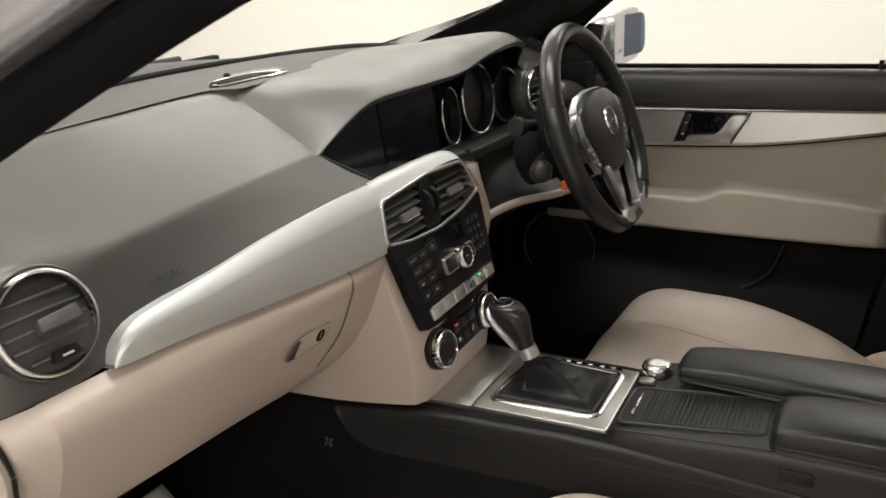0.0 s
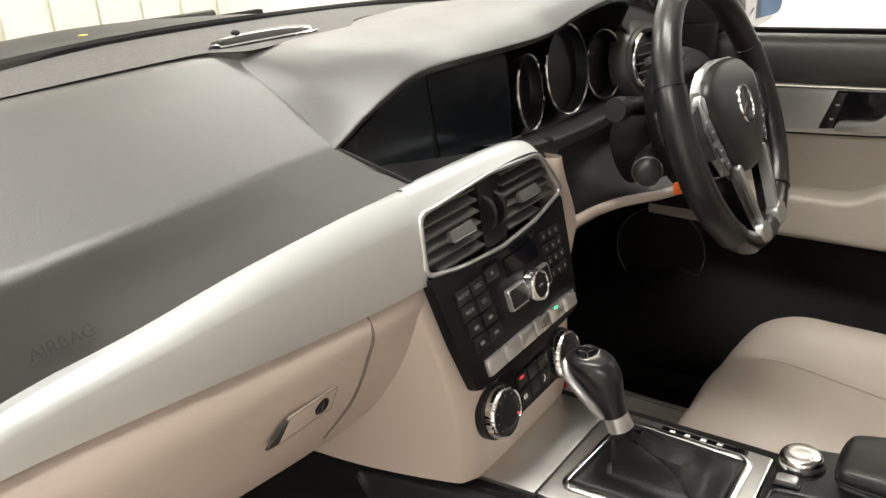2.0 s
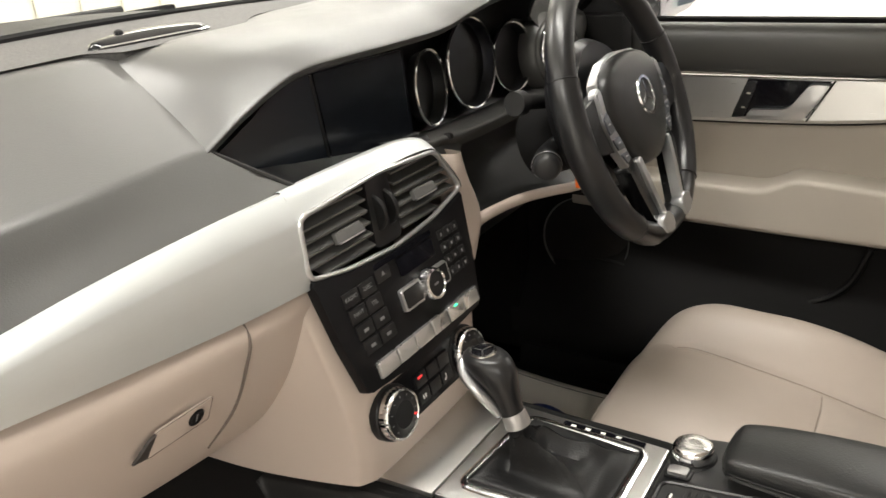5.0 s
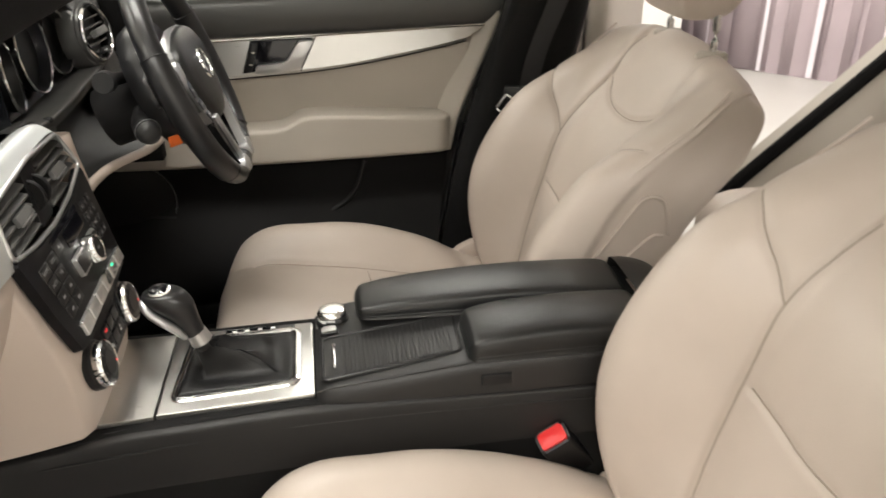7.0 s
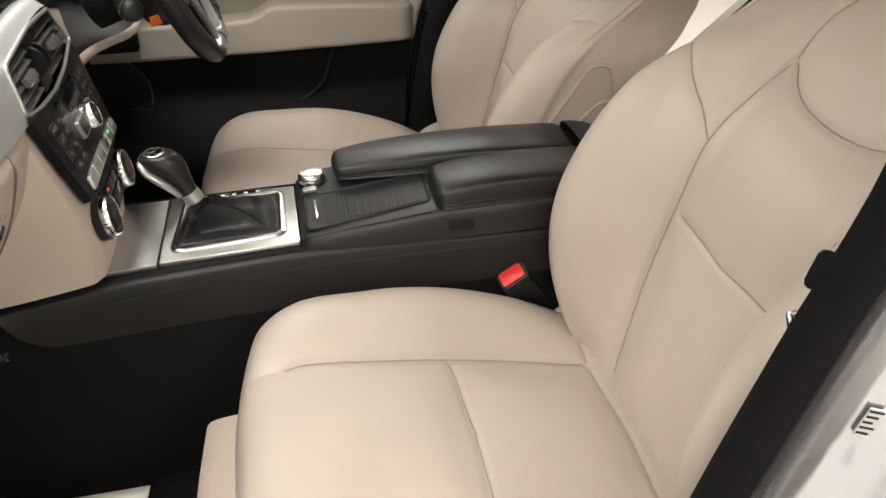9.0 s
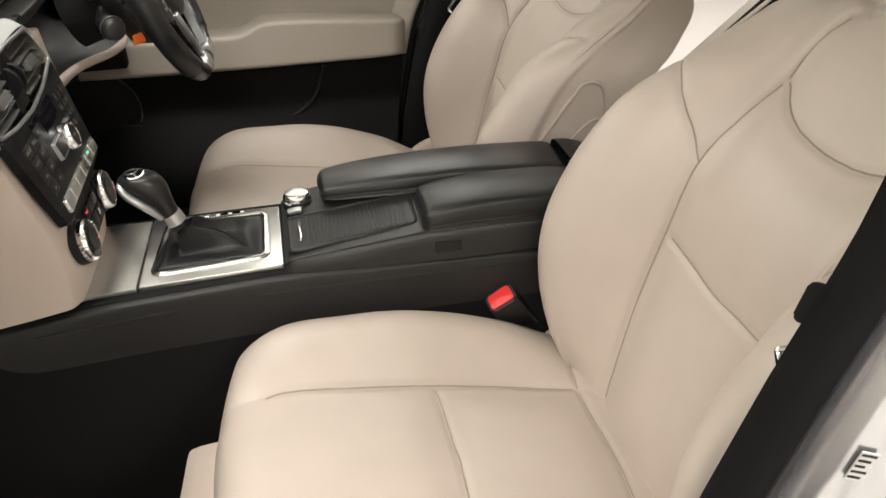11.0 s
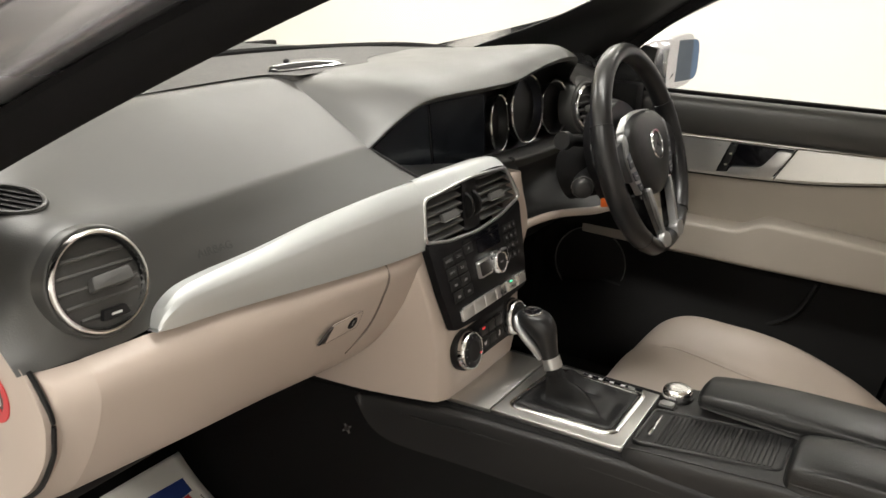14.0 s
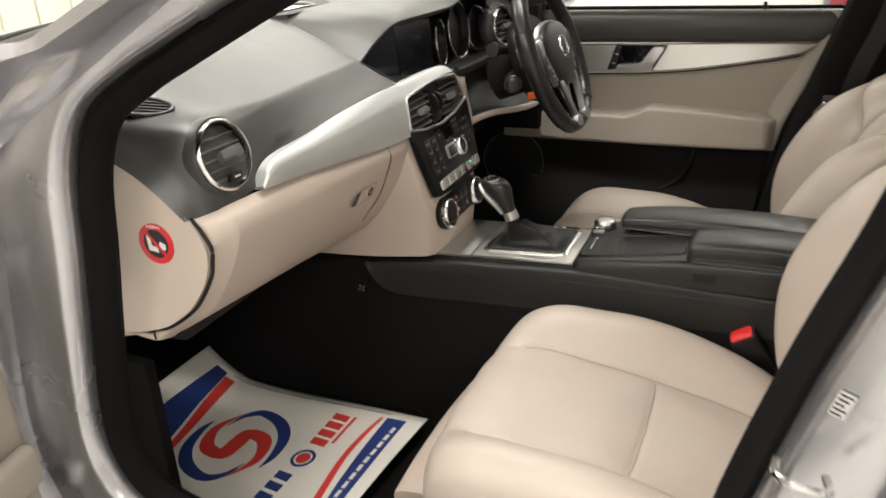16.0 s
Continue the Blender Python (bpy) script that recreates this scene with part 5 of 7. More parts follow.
# climate panel
CN = Vector((0.985, 0, 0.17))
CM = facing((0.0925, 0, 0.636), CN)
climate = part("climate_panel", slab(rounded([(-0.066, -0.026), (0.066, -0.026), (0.066, 0.028), (0.0, 0.031), (-0.066, 0.028)], 0.004), CM @ Matrix.Translation((0, 0, -0.006)), 0.010, 0.002), FACE, stack, "black climate panel")
for s in (-1, 1):
    cm = CM @ Matrix.Translation((s * 0.0705 - 0.003, 0.0, 0.002))
    k1 = part("climate_knob", scalloped([(0.0262, 0.003, 0), (0.0280, 0.005, 1), (0.0282, 0.009, 1), (0.0276, 0.0135, 1), (0.0265, 0.0155, 0.4), (0.0248, 0.0160, 0), (0.0240, 0.0150, 0)], cm, 36, 0.007, 180), CHROME, stack, "chrome-ringed temperature dial")
    part("knob_base", lathe([(0.0305, -0.006), (0.0305, 0.0025), (0.029, 0.004), (0.0255, 0.004)], cm, 40), SATIN, k1)
    part("knob_face", lathe([(0.0001, 0.0170), (0.0150, 0.0170), (0.0165, 0.0158), (0.0242, 0.0152)], cm, 40), SATIN, k1)
    for i in range(9):
        a = radians(-130 + i * 32.5)
        part("tick", box(-0.0006, 0.0006, 0.0190, 0.0215, 0.0158, 0.0161, 0, 1, None, cm @ Matrix.Rotation(a, 4, "Z")), MARK, k1)
    part("red_mark", box(-0.0012, 0.0012, 0.0175, 0.0225, 0.0159, 0.0164, 0, 1, None, cm @ Matrix.Rotation(radians(-118), 4, "Z")), glow("red_led", (0.9, 0.05, 0.05), 1.0) if s < 0 else bpy.data.materials["red_led"], k1)
for row in range(2):
    for col in range(3):
        part("climate_button", slab(rect(0.021, 0.0165, 0.002, 3), CM @ Matrix.Translation((-0.022 + col * 0.023, 0.011 - row * 0.020, 0.003)), 0.004, 0.0012), SATIN, climate)
part("red_light", box(-0.027, -0.019, 0.0135, 0.0155, 0.0068, 0.0076, 0, 1, None, CM), bpy.data.materials["red_led"], climate)
part("fan_mark", box(-0.0255, -0.0235, -0.012, -0.007, 0.0068, 0.0074, 0, 1, None, CM), WHITE, climate)
part("fan_mark", box(-0.0215, -0.0195, -0.012, -0.007, 0.0068, 0.0074, 0, 1, None, CM), WHITE, climate)
part("flow_mark", tube([CM @ Vector(p) for p in ((0.018, -0.012, 0.007), (0.022, -0.010, 0.007), (0.021, -0.005, 0.007))], 0.0008, 5, 8), WHITE, climate)

# dash-top light sensor bar
sens = thing("sensor_bar", (-0.25, -0.01, 1.005), "gloss black sensor bar on the dash top", "sensor")
BN = 21
bar_rows = []
for i in range(BN):
    t = i / (BN - 1) * 2 - 1
    w = math.sqrt(max(0.0, 1 - t * t)) ** 0.8
    cx, cy = -0.250 + 0.008 * t * t + 0.006 * t, -0.014 + 0.080 * t
    bar_rows.append([(cx - 0.020 * w, cy, 1.003), (cx - 0.017 * w, cy, 1.005 + 0.007 * w), (cx - 0.004 * w, cy, 1.006 + 0.010 * w), (cx + 0.010 * w, cy, 1.006 + 0.007 * w), (cx + 0.020 * w, cy, 1.005 + 0.001 * w), (cx + 0.021 * w, cy, 1.003)])
part("bar", grid(bar_rows), GLOSS, sens)
part("sensor_dome", lathe([(0.0055, 0), (0.005, 0.0025), (0.003, 0.004), (0.0001, 0.0045)], Matrix.Translation((-0.258, -0.045, 1.0148)), 16), BLACK, sens)
part("chrome_edge", tube([(r[4][0] + 0.001, r[4][1], r[4][2] + 0.0005) for r in bar_rows[1:-1]], 0.0013, 6), CHROME, sens)
# black border and wiper below the screen
part("screen_border", tube([(screen_x(y) - 0.006, y, z) for y, z in ((-0.64, 0.925), (-0.58, 0.958), (-0.45, 0.986), (-0.25, 0.997), (0, 1.0), (0.25, 0.998), (0.45, 0.992), (0.58, 0.975), (0.64, 0.955))], 0.012, 8, 50, False), RUBBER, body, "black windscreen border")
wiper = thing("wiper", (-0.66, 0.0, 1.0), "black windscreen wiper at rest", "wiper")
part("arm", tube([(-0.70, -0.45, 0.972), (-0.73, -0.1, 0.99), (-0.72, 0.30, 0.992)], 0.008, 8, 20), BLACK, wiper)
part("blade", box(-0.74, -0.72, -0.35, 0.42, 0.975, 0.987, 0.003), RUBBER, wiper)

clip = thing("carpet_clip", (-0.046, -0.165, 0.505), "small grey plastic clip on the tunnel carpet", "clip")
part("stud", lathe([(0.0001, 0.005), (0.003, 0.0045), (0.0042, 0.002), (0.0042, 0.0)], facing((-0.046, -0.172, 0.505), (0.2, -1, 0.2)), 16), GREY, clip)
for turn in (35, 125):
    part("wing", box(-0.008, 0.008, -0.0013, 0.0013, 0.0, 0.003, 0.0006, 1, None, facing((-0.046, -0.172, 0.505), (0.2, -1, 0.2)) @ Matrix.Rotation(radians(turn), 4, "Z")), RINGM, clip)

spot = tagged(part("dot_sticker", lathe([(0.0001, 0.0008), (0.0062, 0.0008), (0.0065, 0)], Matrix.Translation((-0.598, -0.030, 1.0035)), 20), mat("yellow_sticker", (0.75, 0.72, 0.12), 0.5)), "small round yellow sticker on the scuttle", "sticker")

# ---- centre console ----
con = thing("centre_console", (0.35, 0, 0.2), "black centre console with aluminium gear plate", "console")
CS = [(-0.55, 0.50, 0.15), (-0.30, 0.53, 0.145), (-0.16, 0.545, 0.135), (-0.05, 0.552, 0.128), (0.08, 0.555, 0.112), (0.20, 0.560, 0.104), (0.345, 0.564, 0.100), (0.55, 0.560, 0.100), (0.72, 0.556, 0.102), (0.83, 0.555, 0.105)]
part("side_trim", loft([[(x, -0.135, 0.20), (x, -0.128, 0.36), (x, -w - 0.004, z - 0.03), (x, -w, z - 0.006), (x, -w + 0.010, z + 0.001), (x, 0, z + 0.001), (x, w - 0.010, z + 0.001), (x, w, z - 0.006), (x, w + 0.004, z - 0.03), (x, 0.128, 0.36), (x, 0.135, 0.20)] for x, z, w in CS], 44, 40), DULL, con, "black console side")
SIDE = [(-0.050, 0.549, 0.132, 0.543), (-0.042, 0.549, 0.131, 0.528), (-0.030, 0.550, 0.130, 0.510), (-0.012, 0.551, 0.127, 0.494), (0.012, 0.552, 0.124, 0.486), (0.05, 0.553, 0.118, 0.482), (0.12, 0.556, 0.110, 0.481), (0.20, 0.558, 0.106, 0.482), (0.345, 0.562, 0.102, 0.484), (0.55, 0.558, 0.102, 0.486), (0.72, 0.554, 0.104, 0.487), (0.83, 0.553, 0.107, 0.488)]
part("side_panel", loft([[(x, -w + 0.010, z + 0.0015), (x, -w - 0.004, z - 0.001), (x, -w - 0.009, z - 0.008 * min(1, (z - b) / 0.05)), (x, -w - 0.0135, (z + b) / 2), (x, -w - 0.016, b + 0.004), (x, -w - 0.014, b), (x, -w + 0.008, b)] for x, z, w, b in SIDE], 30, 60), SIDEM, con, "charcoal grained side panel", angle=50)
part("seam", tube([(0.02, -0.1325, 0.535), (0.20, -0.1160, 0.538), (0.345, -0.1120, 0.543), (0.55, -0.1120, 0.541), (0.80, -0.1160, 0.537)], 0.0014, 6, 40), BLACK, con, "moulded seam line")
pl = Matrix.Translation((0, 0, 0.5605)) @ Matrix.Rotation(radians(-1.6), 4, "Y") @ Matrix.Translation((0, 0, -0.0055))
front_plate = part("front_plate", slab([(0.070, -0.095), (0.149, -0.092), (0.153, 0.088), (0.070, 0.092)], pl, 0.006, 0.0012, 2), ALUX, con, "brushed aluminium plate")
part("gear_plate", slab(rounded([(0.1515, -0.092), (0.345, -0.088), (0.343, 0.078), (0.1555, 0.088)], 0.003, 3), pl, 0.007, 0.0015, 2), ALUX, con, "brushed aluminium gear plate")
# chrome ring round the boot
ringo = rounded([(0.170, -0.068), (0.322, -0.062), (0.323, 0.062), (0.182, 0.068)], 0.014, 6)
part("chrome_ring", tube([pl @ Vector((u, v, 0.0075)) for u, v in ringo], 0.0062, 12, None, True, None, 0.5), CHROME, con, "chrome gaiter ring")
bo = rounded([(0.173, -0.064), (0.319, -0.059), (0.320, 0.059), (0.185, 0.064)], 0.012, 6)
gear = thing("gear_selector", (0.20, 0.008, 0.565), "black leather gear selector with pleated gaiter", "gear lever")
rows = []
for t, sx, cx, cy, h in ((0, 1.02, 0.245, 0.0, 0.566), (0.06, 0.97, 0.245, 0.0, 0.5735), (0.25, 0.80, 0.243, 0.001, 0.5745), (0.45, 0.58, 0.236, 0.001, 0.5760), (0.62, 0.40, 0.226, 0.001, 0.5800), (0.76, 0.27, 0.214, 0.000, 0.5880), (0.88, 0.19, 0.207, 0.000, 0.598), (1.0, 0.145, 0.203, 0.000, 0.610)):
    row = []
    for i, (u, v) in enumerate(bo):
        a = math.atan2(v, u - 0.245)
        ev = math.sin(math.pi * min(1, max(0, t - 0.04) * 1.08))
        w = math.sin(a * 4 + t * 5 + 0.6) * 0.55 + math.sin(a * 7 - 1.3 + t * 11) * 0.30 + math.sin(a * 2 + 2.0 + t * 3) * 0.35
        rear = max(0, math.cos(a - 0.25)) ** 2
        k = sx * (1 + 0.20 * w * ev + 0.25 * rear * ev * (1 if 0.4 < t < 0.8 else 0.4))
        rd = min(1, t * 1.5)
        ru, rv = (u - 0.245) * (1 - rd) + 0.068 * math.cos(a) * rd, v * (1 - rd) + 0.062 * math.sin(a) * rd
        row.append((cx + ru * k, cy + rv * k, h + 0.0115 * max(w, -0.30) * ev + 0.010 * rear * math.sin(math.pi * t) * (1 if t > 0.3 else 0.2)))
    rows.append(row)
gm = loft(rows, 140, 48, None, True)


def fold(p, a, b, width, height):
    """A soft crease along the line from a to b, fading at the foot of the gaiter."""
    ab, ap = Vector(b) - Vector(a), Vector((p.x, p.y)) - Vector(a)
    t = min(1, max(0, ap.dot(ab) / ab.dot(ab)))
    return height * math.exp(-((ap - ab * t).length / width) ** 2) * (1 - 0.55 * t)


for v in gm.verts:
    if v.co.z < 0.597 and abs(v.co.x - 0.247) < 0.069 and abs(v.co.y) < 0.057:
        rise = fold(v.co, (0.212, 0.004), (0.306, 0.042), 0.0085, 0.013) + fold(v.co, (0.216, -0.010), (0.272, -0.030), 0.0075, 0.011) + fold(v.co, (0.190, -0.012), (0.186, -0.046), 0.008, 0.006)
        rise -= fold(v.co, (0.238, -0.003), (0.268, 0.004), 0.0090, 0.010) + fold(v.co, (0.205, -0.030), (0.235, -0.040), 0.008, 0.004)
        v.co.z += rise
part("gaiter", gm, GAITER, gear, "creased black leather gaiter")
for dv in (-0.0022, 0.0022):
    part("stitching", tube([(0.292, 0.040 + dv, 0.5800), (0.300, 0.044 + dv, 0.5785), (0.309, 0.048 + dv, 0.5765), (0.317, 0.051 + dv, 0.5750)], 0.0007, 5, 24), GREY, gear, "double row of stitching")
part("collar", tube([(0.2035, 0.000, 0.6085), (0.2005, 0.000, 0.6165), (0.1975, 0.000, 0.6235)], [0.0142, 0.0140, 0.0136], 24, 6), SILVERP, gear, "silver collar")
KNOB = [(0.1975, 0.000, 0.622, 0.0128, 0.0128), (0.192, 0.001, 0.636, 0.0148, 0.0140), (0.185, 0.002, 0.649, 0.0195, 0.0165), (0.177, 0.003, 0.661, 0.0250, 0.0195), (0.170, 0.004, 0.670, 0.0275, 0.0215), (0.1655, 0.005, 0.677, 0.0270, 0.0218), (0.163, 0.0055, 0.682, 0.0235, 0.0200), (0.1615, 0.0055, 0.6845, 0.0160, 0.0150), (0.161, 0.0055, 0.685, 0.004, 0.004)]
krows = []
for x, y, z, rx, ry in KNOB:
    tilt = Matrix.Rotation(radians(-24 * min(1, max(0, (0.690 - z) / 0.05))), 4, "Y")
    krows.append([Vector((x, y, z)) + tilt @ Vector((rx * math.cos(2 * math.pi * i / 20), ry * math.sin(2 * math.pi * i / 20), 0)) for i in range(20)])
part("knob", loft(krows, 40, 40, None, True), WLEATHER, gear, "black leather gear knob")
GB = facing((0.1615, 0.0055, 0.6848), (-0.05, -0.10, 0.99), (-1, 0, 0))
part("badge_ring", lathe([(0.0115, 0.0), (0.0118, 0.0022), (0.0142, 0.0020), (0.0152, -0.0008)], GB, 32), CHROME, gear, "chrome badge ring")
part("badge_disc", lathe([(0.0001, 0.0012), (0.0116, 0.0010), (0.0118, 0.0)], GB, 24), GLOSS, gear)
for a in (90, 210, 330):
    part("badge_bar", box(-0.0010, 0.0010, 0, 0.0105, 0.0012, 0.0018, 0, 1, None, GB @ Matrix.Rotation(radians(a - 90), 4, "Z")), CHROME, gear)
part("silver_spine", tube([(0.186, -0.0090, 0.622), (0.177, -0.0130, 0.636), (0.164, -0.0165, 0.651), (0.150, -0.0150, 0.664), (0.1425, -0.0080, 0.674), (0.1405, 0.0, 0.677)], [0.0060, 0.0072, 0.0072, 0.0062, 0.0046, 0.002], 14, 26, False, None, 0.8), SPOKE, gear, "silver inlay under the knob")
part("gate_display", slab(rounded([(0.222, 0.068), (0.318, 0.066), (0.318, 0.076), (0.222, 0.079)], 0.002, 3), pl @ Matrix.Translation((0, 0, 0.0065)), 0.0022), GLOSS, con, "gloss black gear display")
for u in (0.235, 0.252, 0.270, 0.288):
    part("gate_mark", box(u - 0.003, u + 0.003, 0.0705, 0.0745, 0.0089, 0.0093, 0, 1, None, pl), WHITE, con)
# rear console top
TOP = [(0.3465, 0.5725, 0.094), (0.36, 0.5815, 0.099), (0.40, 0.588, 0.102), (0.48, 0.596, 0.103), (0.55, 0.603, 0.104), (0.65, 0.606, 0.105), (0.80, 0.606, 0.105)]
part("console_top", loft([[(x, -w - 0.002, 0.556), (x, -w - 0.001, z - 0.014), (x, -w + 0.005, z - 0.003), (x, -w + 0.014, z), (x, 0, z + 0.001), (x, w - 0.014, z), (x, w - 0.005, z - 0.003), (x, w + 0.001, z - 0.014), (x, w + 0.002, 0.556)] for x, z, w in TOP], 40, 40, None, False, True), GREY, con, "charcoal console top", angle=45)
slope = math.atan2(0.603 - 0.588, 0.15)
tp = Matrix.Translation((0.448, 0, 0.5930)) @ Matrix.Rotation(-slope * 0.92, 4, "Y")
tray = part("tray_frame", tube([tp @ Vector((u, v, 0.0006)) for u, v in rounded([(-0.092, -0.084), (0.086, -0.072), (0.088, 0.018), (-0.092, 0.009)], 0.010, 5)], 0.0030, 8, None, True), SATIN, con, "black tray rim")
part("roller_shutter", slab(rounded([(-0.090, -0.082), (0.084, -0.070), (0.086, 0.016), (-0.090, 0.007)], 0.009, 5), tp @ Matrix.Translation((0, 0, -0.003)), 0.0040), GREY, con, "ribbed roller shutter")
for i in range(24):
    u = -0.064 + i * 0.0060
    part("rib", box(u - 0.0022, u + 0.0022, -0.077 + 0.0004 * i, 0.002 + 0.0004 * i, 0.001, 0.0026, 0.0007, 1, None, tp), GREY, tray)
part("shutter_pull", box(-0.0785, -0.0735, -0.066, -0.012, 0.0008, 0.0075, 0.002, 2, None, tp), CHROME, tray, "chrome shutter pull")
# control dial
dk = thing("control_dial", (0.373, 0.058, 0.585), "knurled silver control dial on the console", "dial")
dmx = facing((0.373, 0.058, 0.583), (-0.06, 0, 1), (1, 0, 0))
part("base", lathe([(0.0245, -0.006), (0.0245, 0.002), (0.022, 0.005), (0.018, 0.005)], dmx, 36), SATIN, dk)
part("cap", scalloped([(0.0178, 0.003, 0), (0.0203, 0.0055, 0), (0.0208, 0.008, 1), (0.0208, 0.0135, 1), (0.0200, 0.0165, 0.4), (0.0182, 0.0188, 0), (0.0170, 0.0193, 0)], dmx, 40, 0.008, 200), CHROME, dk, "polished knurled silver cap")
part("cap_top", lathe([(0.0172, 0.0192), (0.0164, 0.0197), (0.008, 0.0193), (0.0001, 0.0191)], dmx, 40), CAPTOP, dk, "brushed silver cap top")
bk = part("button_frame", slab(rect(0.026, 0.018, 0.003), facing((0.367, 0.027, 0.5845), (-0.06, 0, 1), (1, 0, 0)) @ pose(0, 0, 0, 0, 0, 90), 0.003, 0.001), SATIN, con)
part("button", slab(rect(0.020, 0.013, 0.003), facing((0.367, 0.027, 0.587), (-0.06, 0, 1), (1, 0, 0)) @ pose(0, 0, 0, 0, 0, 90), 0.004, 0.0015), SILVERP, bk, "silver back button")
part("side_button", slab(rounded([(-0.019, -0.008), (0.019, -0.008), (0.019, 0.008), (-0.019, 0.008)], 0.003, 3), facing((0.573, -0.1055, 0.578), (0, -1, 0.05)), 0.003, 0.001), SATIN, con, "black armrest catch")


def armrest(name, secs, label):
    ob = thing(name, (0.65, secs[0][1], 0.6), label, "armrest", "folding armrests")
    rows = []
    for x, yc, hw, zb, zt in secs:
        h = zt - zb
        rows.append([(x, yc - hw * 0.86, zb), (x, yc - hw, zb + h * 0.25), (x, yc - hw * 0.98, zb + h * 0.68), (x, yc - hw * 0.80, zb + h * 0.95), (x, yc, zt + 0.002), (x, yc + hw * 0.80, zb + h * 0.95), (x, yc + hw * 0.98, zb + h * 0.68), (x, yc + hw, zb + h * 0.25), (x, yc + hw * 0.86, zb)])
    part("cushion", loft(rows, 40, 44, None, True, True), BLEATHER, ob, "black leather armrest pad", angle=60)
    for side in (-1, 1):
        part("seam", tube([(x, yc + side * hw * 0.995, zb + (zt - zb) * 0.30) for x, yc, hw, zb, zt in secs[1:-1]], 0.0012, 6, 30), SATIN, ob, "stitched seam")
    part("hinge_base", box(0.70, 0.782, secs[0][1] - 0.036, secs[0][1] + 0.036, 0.596, 0.612, 0.004), SATIN, ob, "black plastic underside")
    return ob


armrest("armrest", [(0.540, -0.054, 0.034, 0.602, 0.616), (0.5445, -0.054, 0.043, 0.600, 0.625), (0.556, -0.054, 0.047, 0.599, 0.632), (0.60, -0.053, 0.049, 0.599, 0.638), (0.68, -0.053, 0.050, 0.599, 0.640), (0.76, -0.053, 0.050, 0.599, 0.636), (0.775, -0.053, 0.048, 0.599, 0.631), (0.783, -0.053, 0.040, 0.602, 0.620)], "short black leather armrest on the console")
armrest("armrest", [(0.405, 0.058, 0.018, 0.605, 0.611), (0.409, 0.058, 0.030, 0.603, 0.617), (0.420, 0.058, 0.038, 0.602, 0.622), (0.47, 0.058, 0.043, 0.602, 0.628), (0.54, 0.057, 0.046, 0.602, 0.632), (0.64, 0.056, 0.048, 0.602, 0.633), (0.74, 0.055, 0.049, 0.602, 0.628), (0.775, 0.054, 0.047, 0.602, 0.624), (0.783, 0.054, 0.040, 0.604, 0.615)], "long raised black leather armrest on the console")
part("armrest_plinth", loft([[(x, 0.054 - w, 0.600), (x, 0.054 - w + 0.003, z), (x, 0.054 + w - 0.003, z), (x, 0.054 + w, 0.600)] for x, w, z in ((0.440, 0.030, 0.604), (0.50, 0.036, 0.606), (0.62, 0.040, 0.608), (0.77, 0.042, 0.608))], 12, 12), SATIN, con, "black armrest plinth")
part("rear_cap", loft([[(x, -0.103, 0.58), (x, -0.104, z - 0.02), (x, -0.085, z), (x, 0, z + 0.003), (x, 0.085, z), (x, 0.104, z - 0.02), (x, 0.103, 0.58)] for x, z in ((0.786, 0.630), (0.81, 0.628), (0.845, 0.614), (0.86, 0.59))], 24, 12), GREY, con, "charcoal armrest hinge cover")

# ---- steering wheel and column ----
wheel = thing("steering_wheel", (0.19, 0.352, 0.87), "black leather three-spoke steering wheel with silver spokes", "steering wheel")
TILT_W = radians(20)
WX, WY, WZ = Vector((0, 1, 0)), Vector((-math.sin(TILT_W), 0, math.cos(TILT_W))), Vector((math.cos(TILT_W), 0, math.sin(TILT_W)))
WM = Matrix.Translation((0.186, 0.360, 0.868)) @ Matrix.Rotation(radians(1), 4, "Z") @ Matrix((WX, WY, WZ)).transposed().to_4x4()
RW = 0.170


def rim(a):
    x, y = RW * math.cos(a), RW * math.sin(a)
    return Vector((x, max(y, -0.160) if y > -0.165 else y * 0.5 - 0.0795, 0))


def rim_tube(a0, a1, n, r):
    rows = []
    for i in range(n + 1):
        a = a0 + (a1 - a0) * i / n
        c, d = rim(a), (rim(a + 0.01) - rim(a - 0.01)).normalized()
        o = Vector((d.y, -d.x, 0))
        rows.append([WM @ (c + o * r * math.cos(2 * math.pi * s / 16) + Vector((0, 0, 1)) * r * 1.12 * math.sin(2 * math.pi * s / 16)) for s in range(16)])
    return rows


for a0, a1, nm, rr in ((22, 158, "rim_top", 0.0155), (158, 232, "rim_grip", 0.0168), (232, 308, "rim_bottom", 0.0155), (308, 382, "rim_grip", 0.0168)):
    part(nm, grid(rim_tube(radians(a0), radians(a1), 34, rr), None, True, False, True), WLEATHER, wheel, "black leather rim")
for a in (22, 158, 232, 308):
    c, d = rim(radians(a)), (rim(radians(a) + 0.01) - rim(radians(a) - 0.01)).normalized()
    o = Vector((d.y, -d.x, 0))
    part("rim_joint", tube([WM @ (c + o * 0.0163 * math.cos(2 * math.pi * s / 20) + Vector((0, 0, 1)) * 0.0183 * math.sin(2 * math.pi * s / 20)) for s in range(20)], 0.0012, 6, None, True), SATIN, wheel)
AB = [(-0.088, 0.042), (-0.052, 0.061), (0, 0.066), (0.052, 0.061), (0.088, 0.042), (0.094, 0.008), (0.074, -0.036), (0.040, -0.070), (0, -0.079), (-0.040, -0.070), (-0.074, -0.036), (-0.094, 0.008)]
rows = []
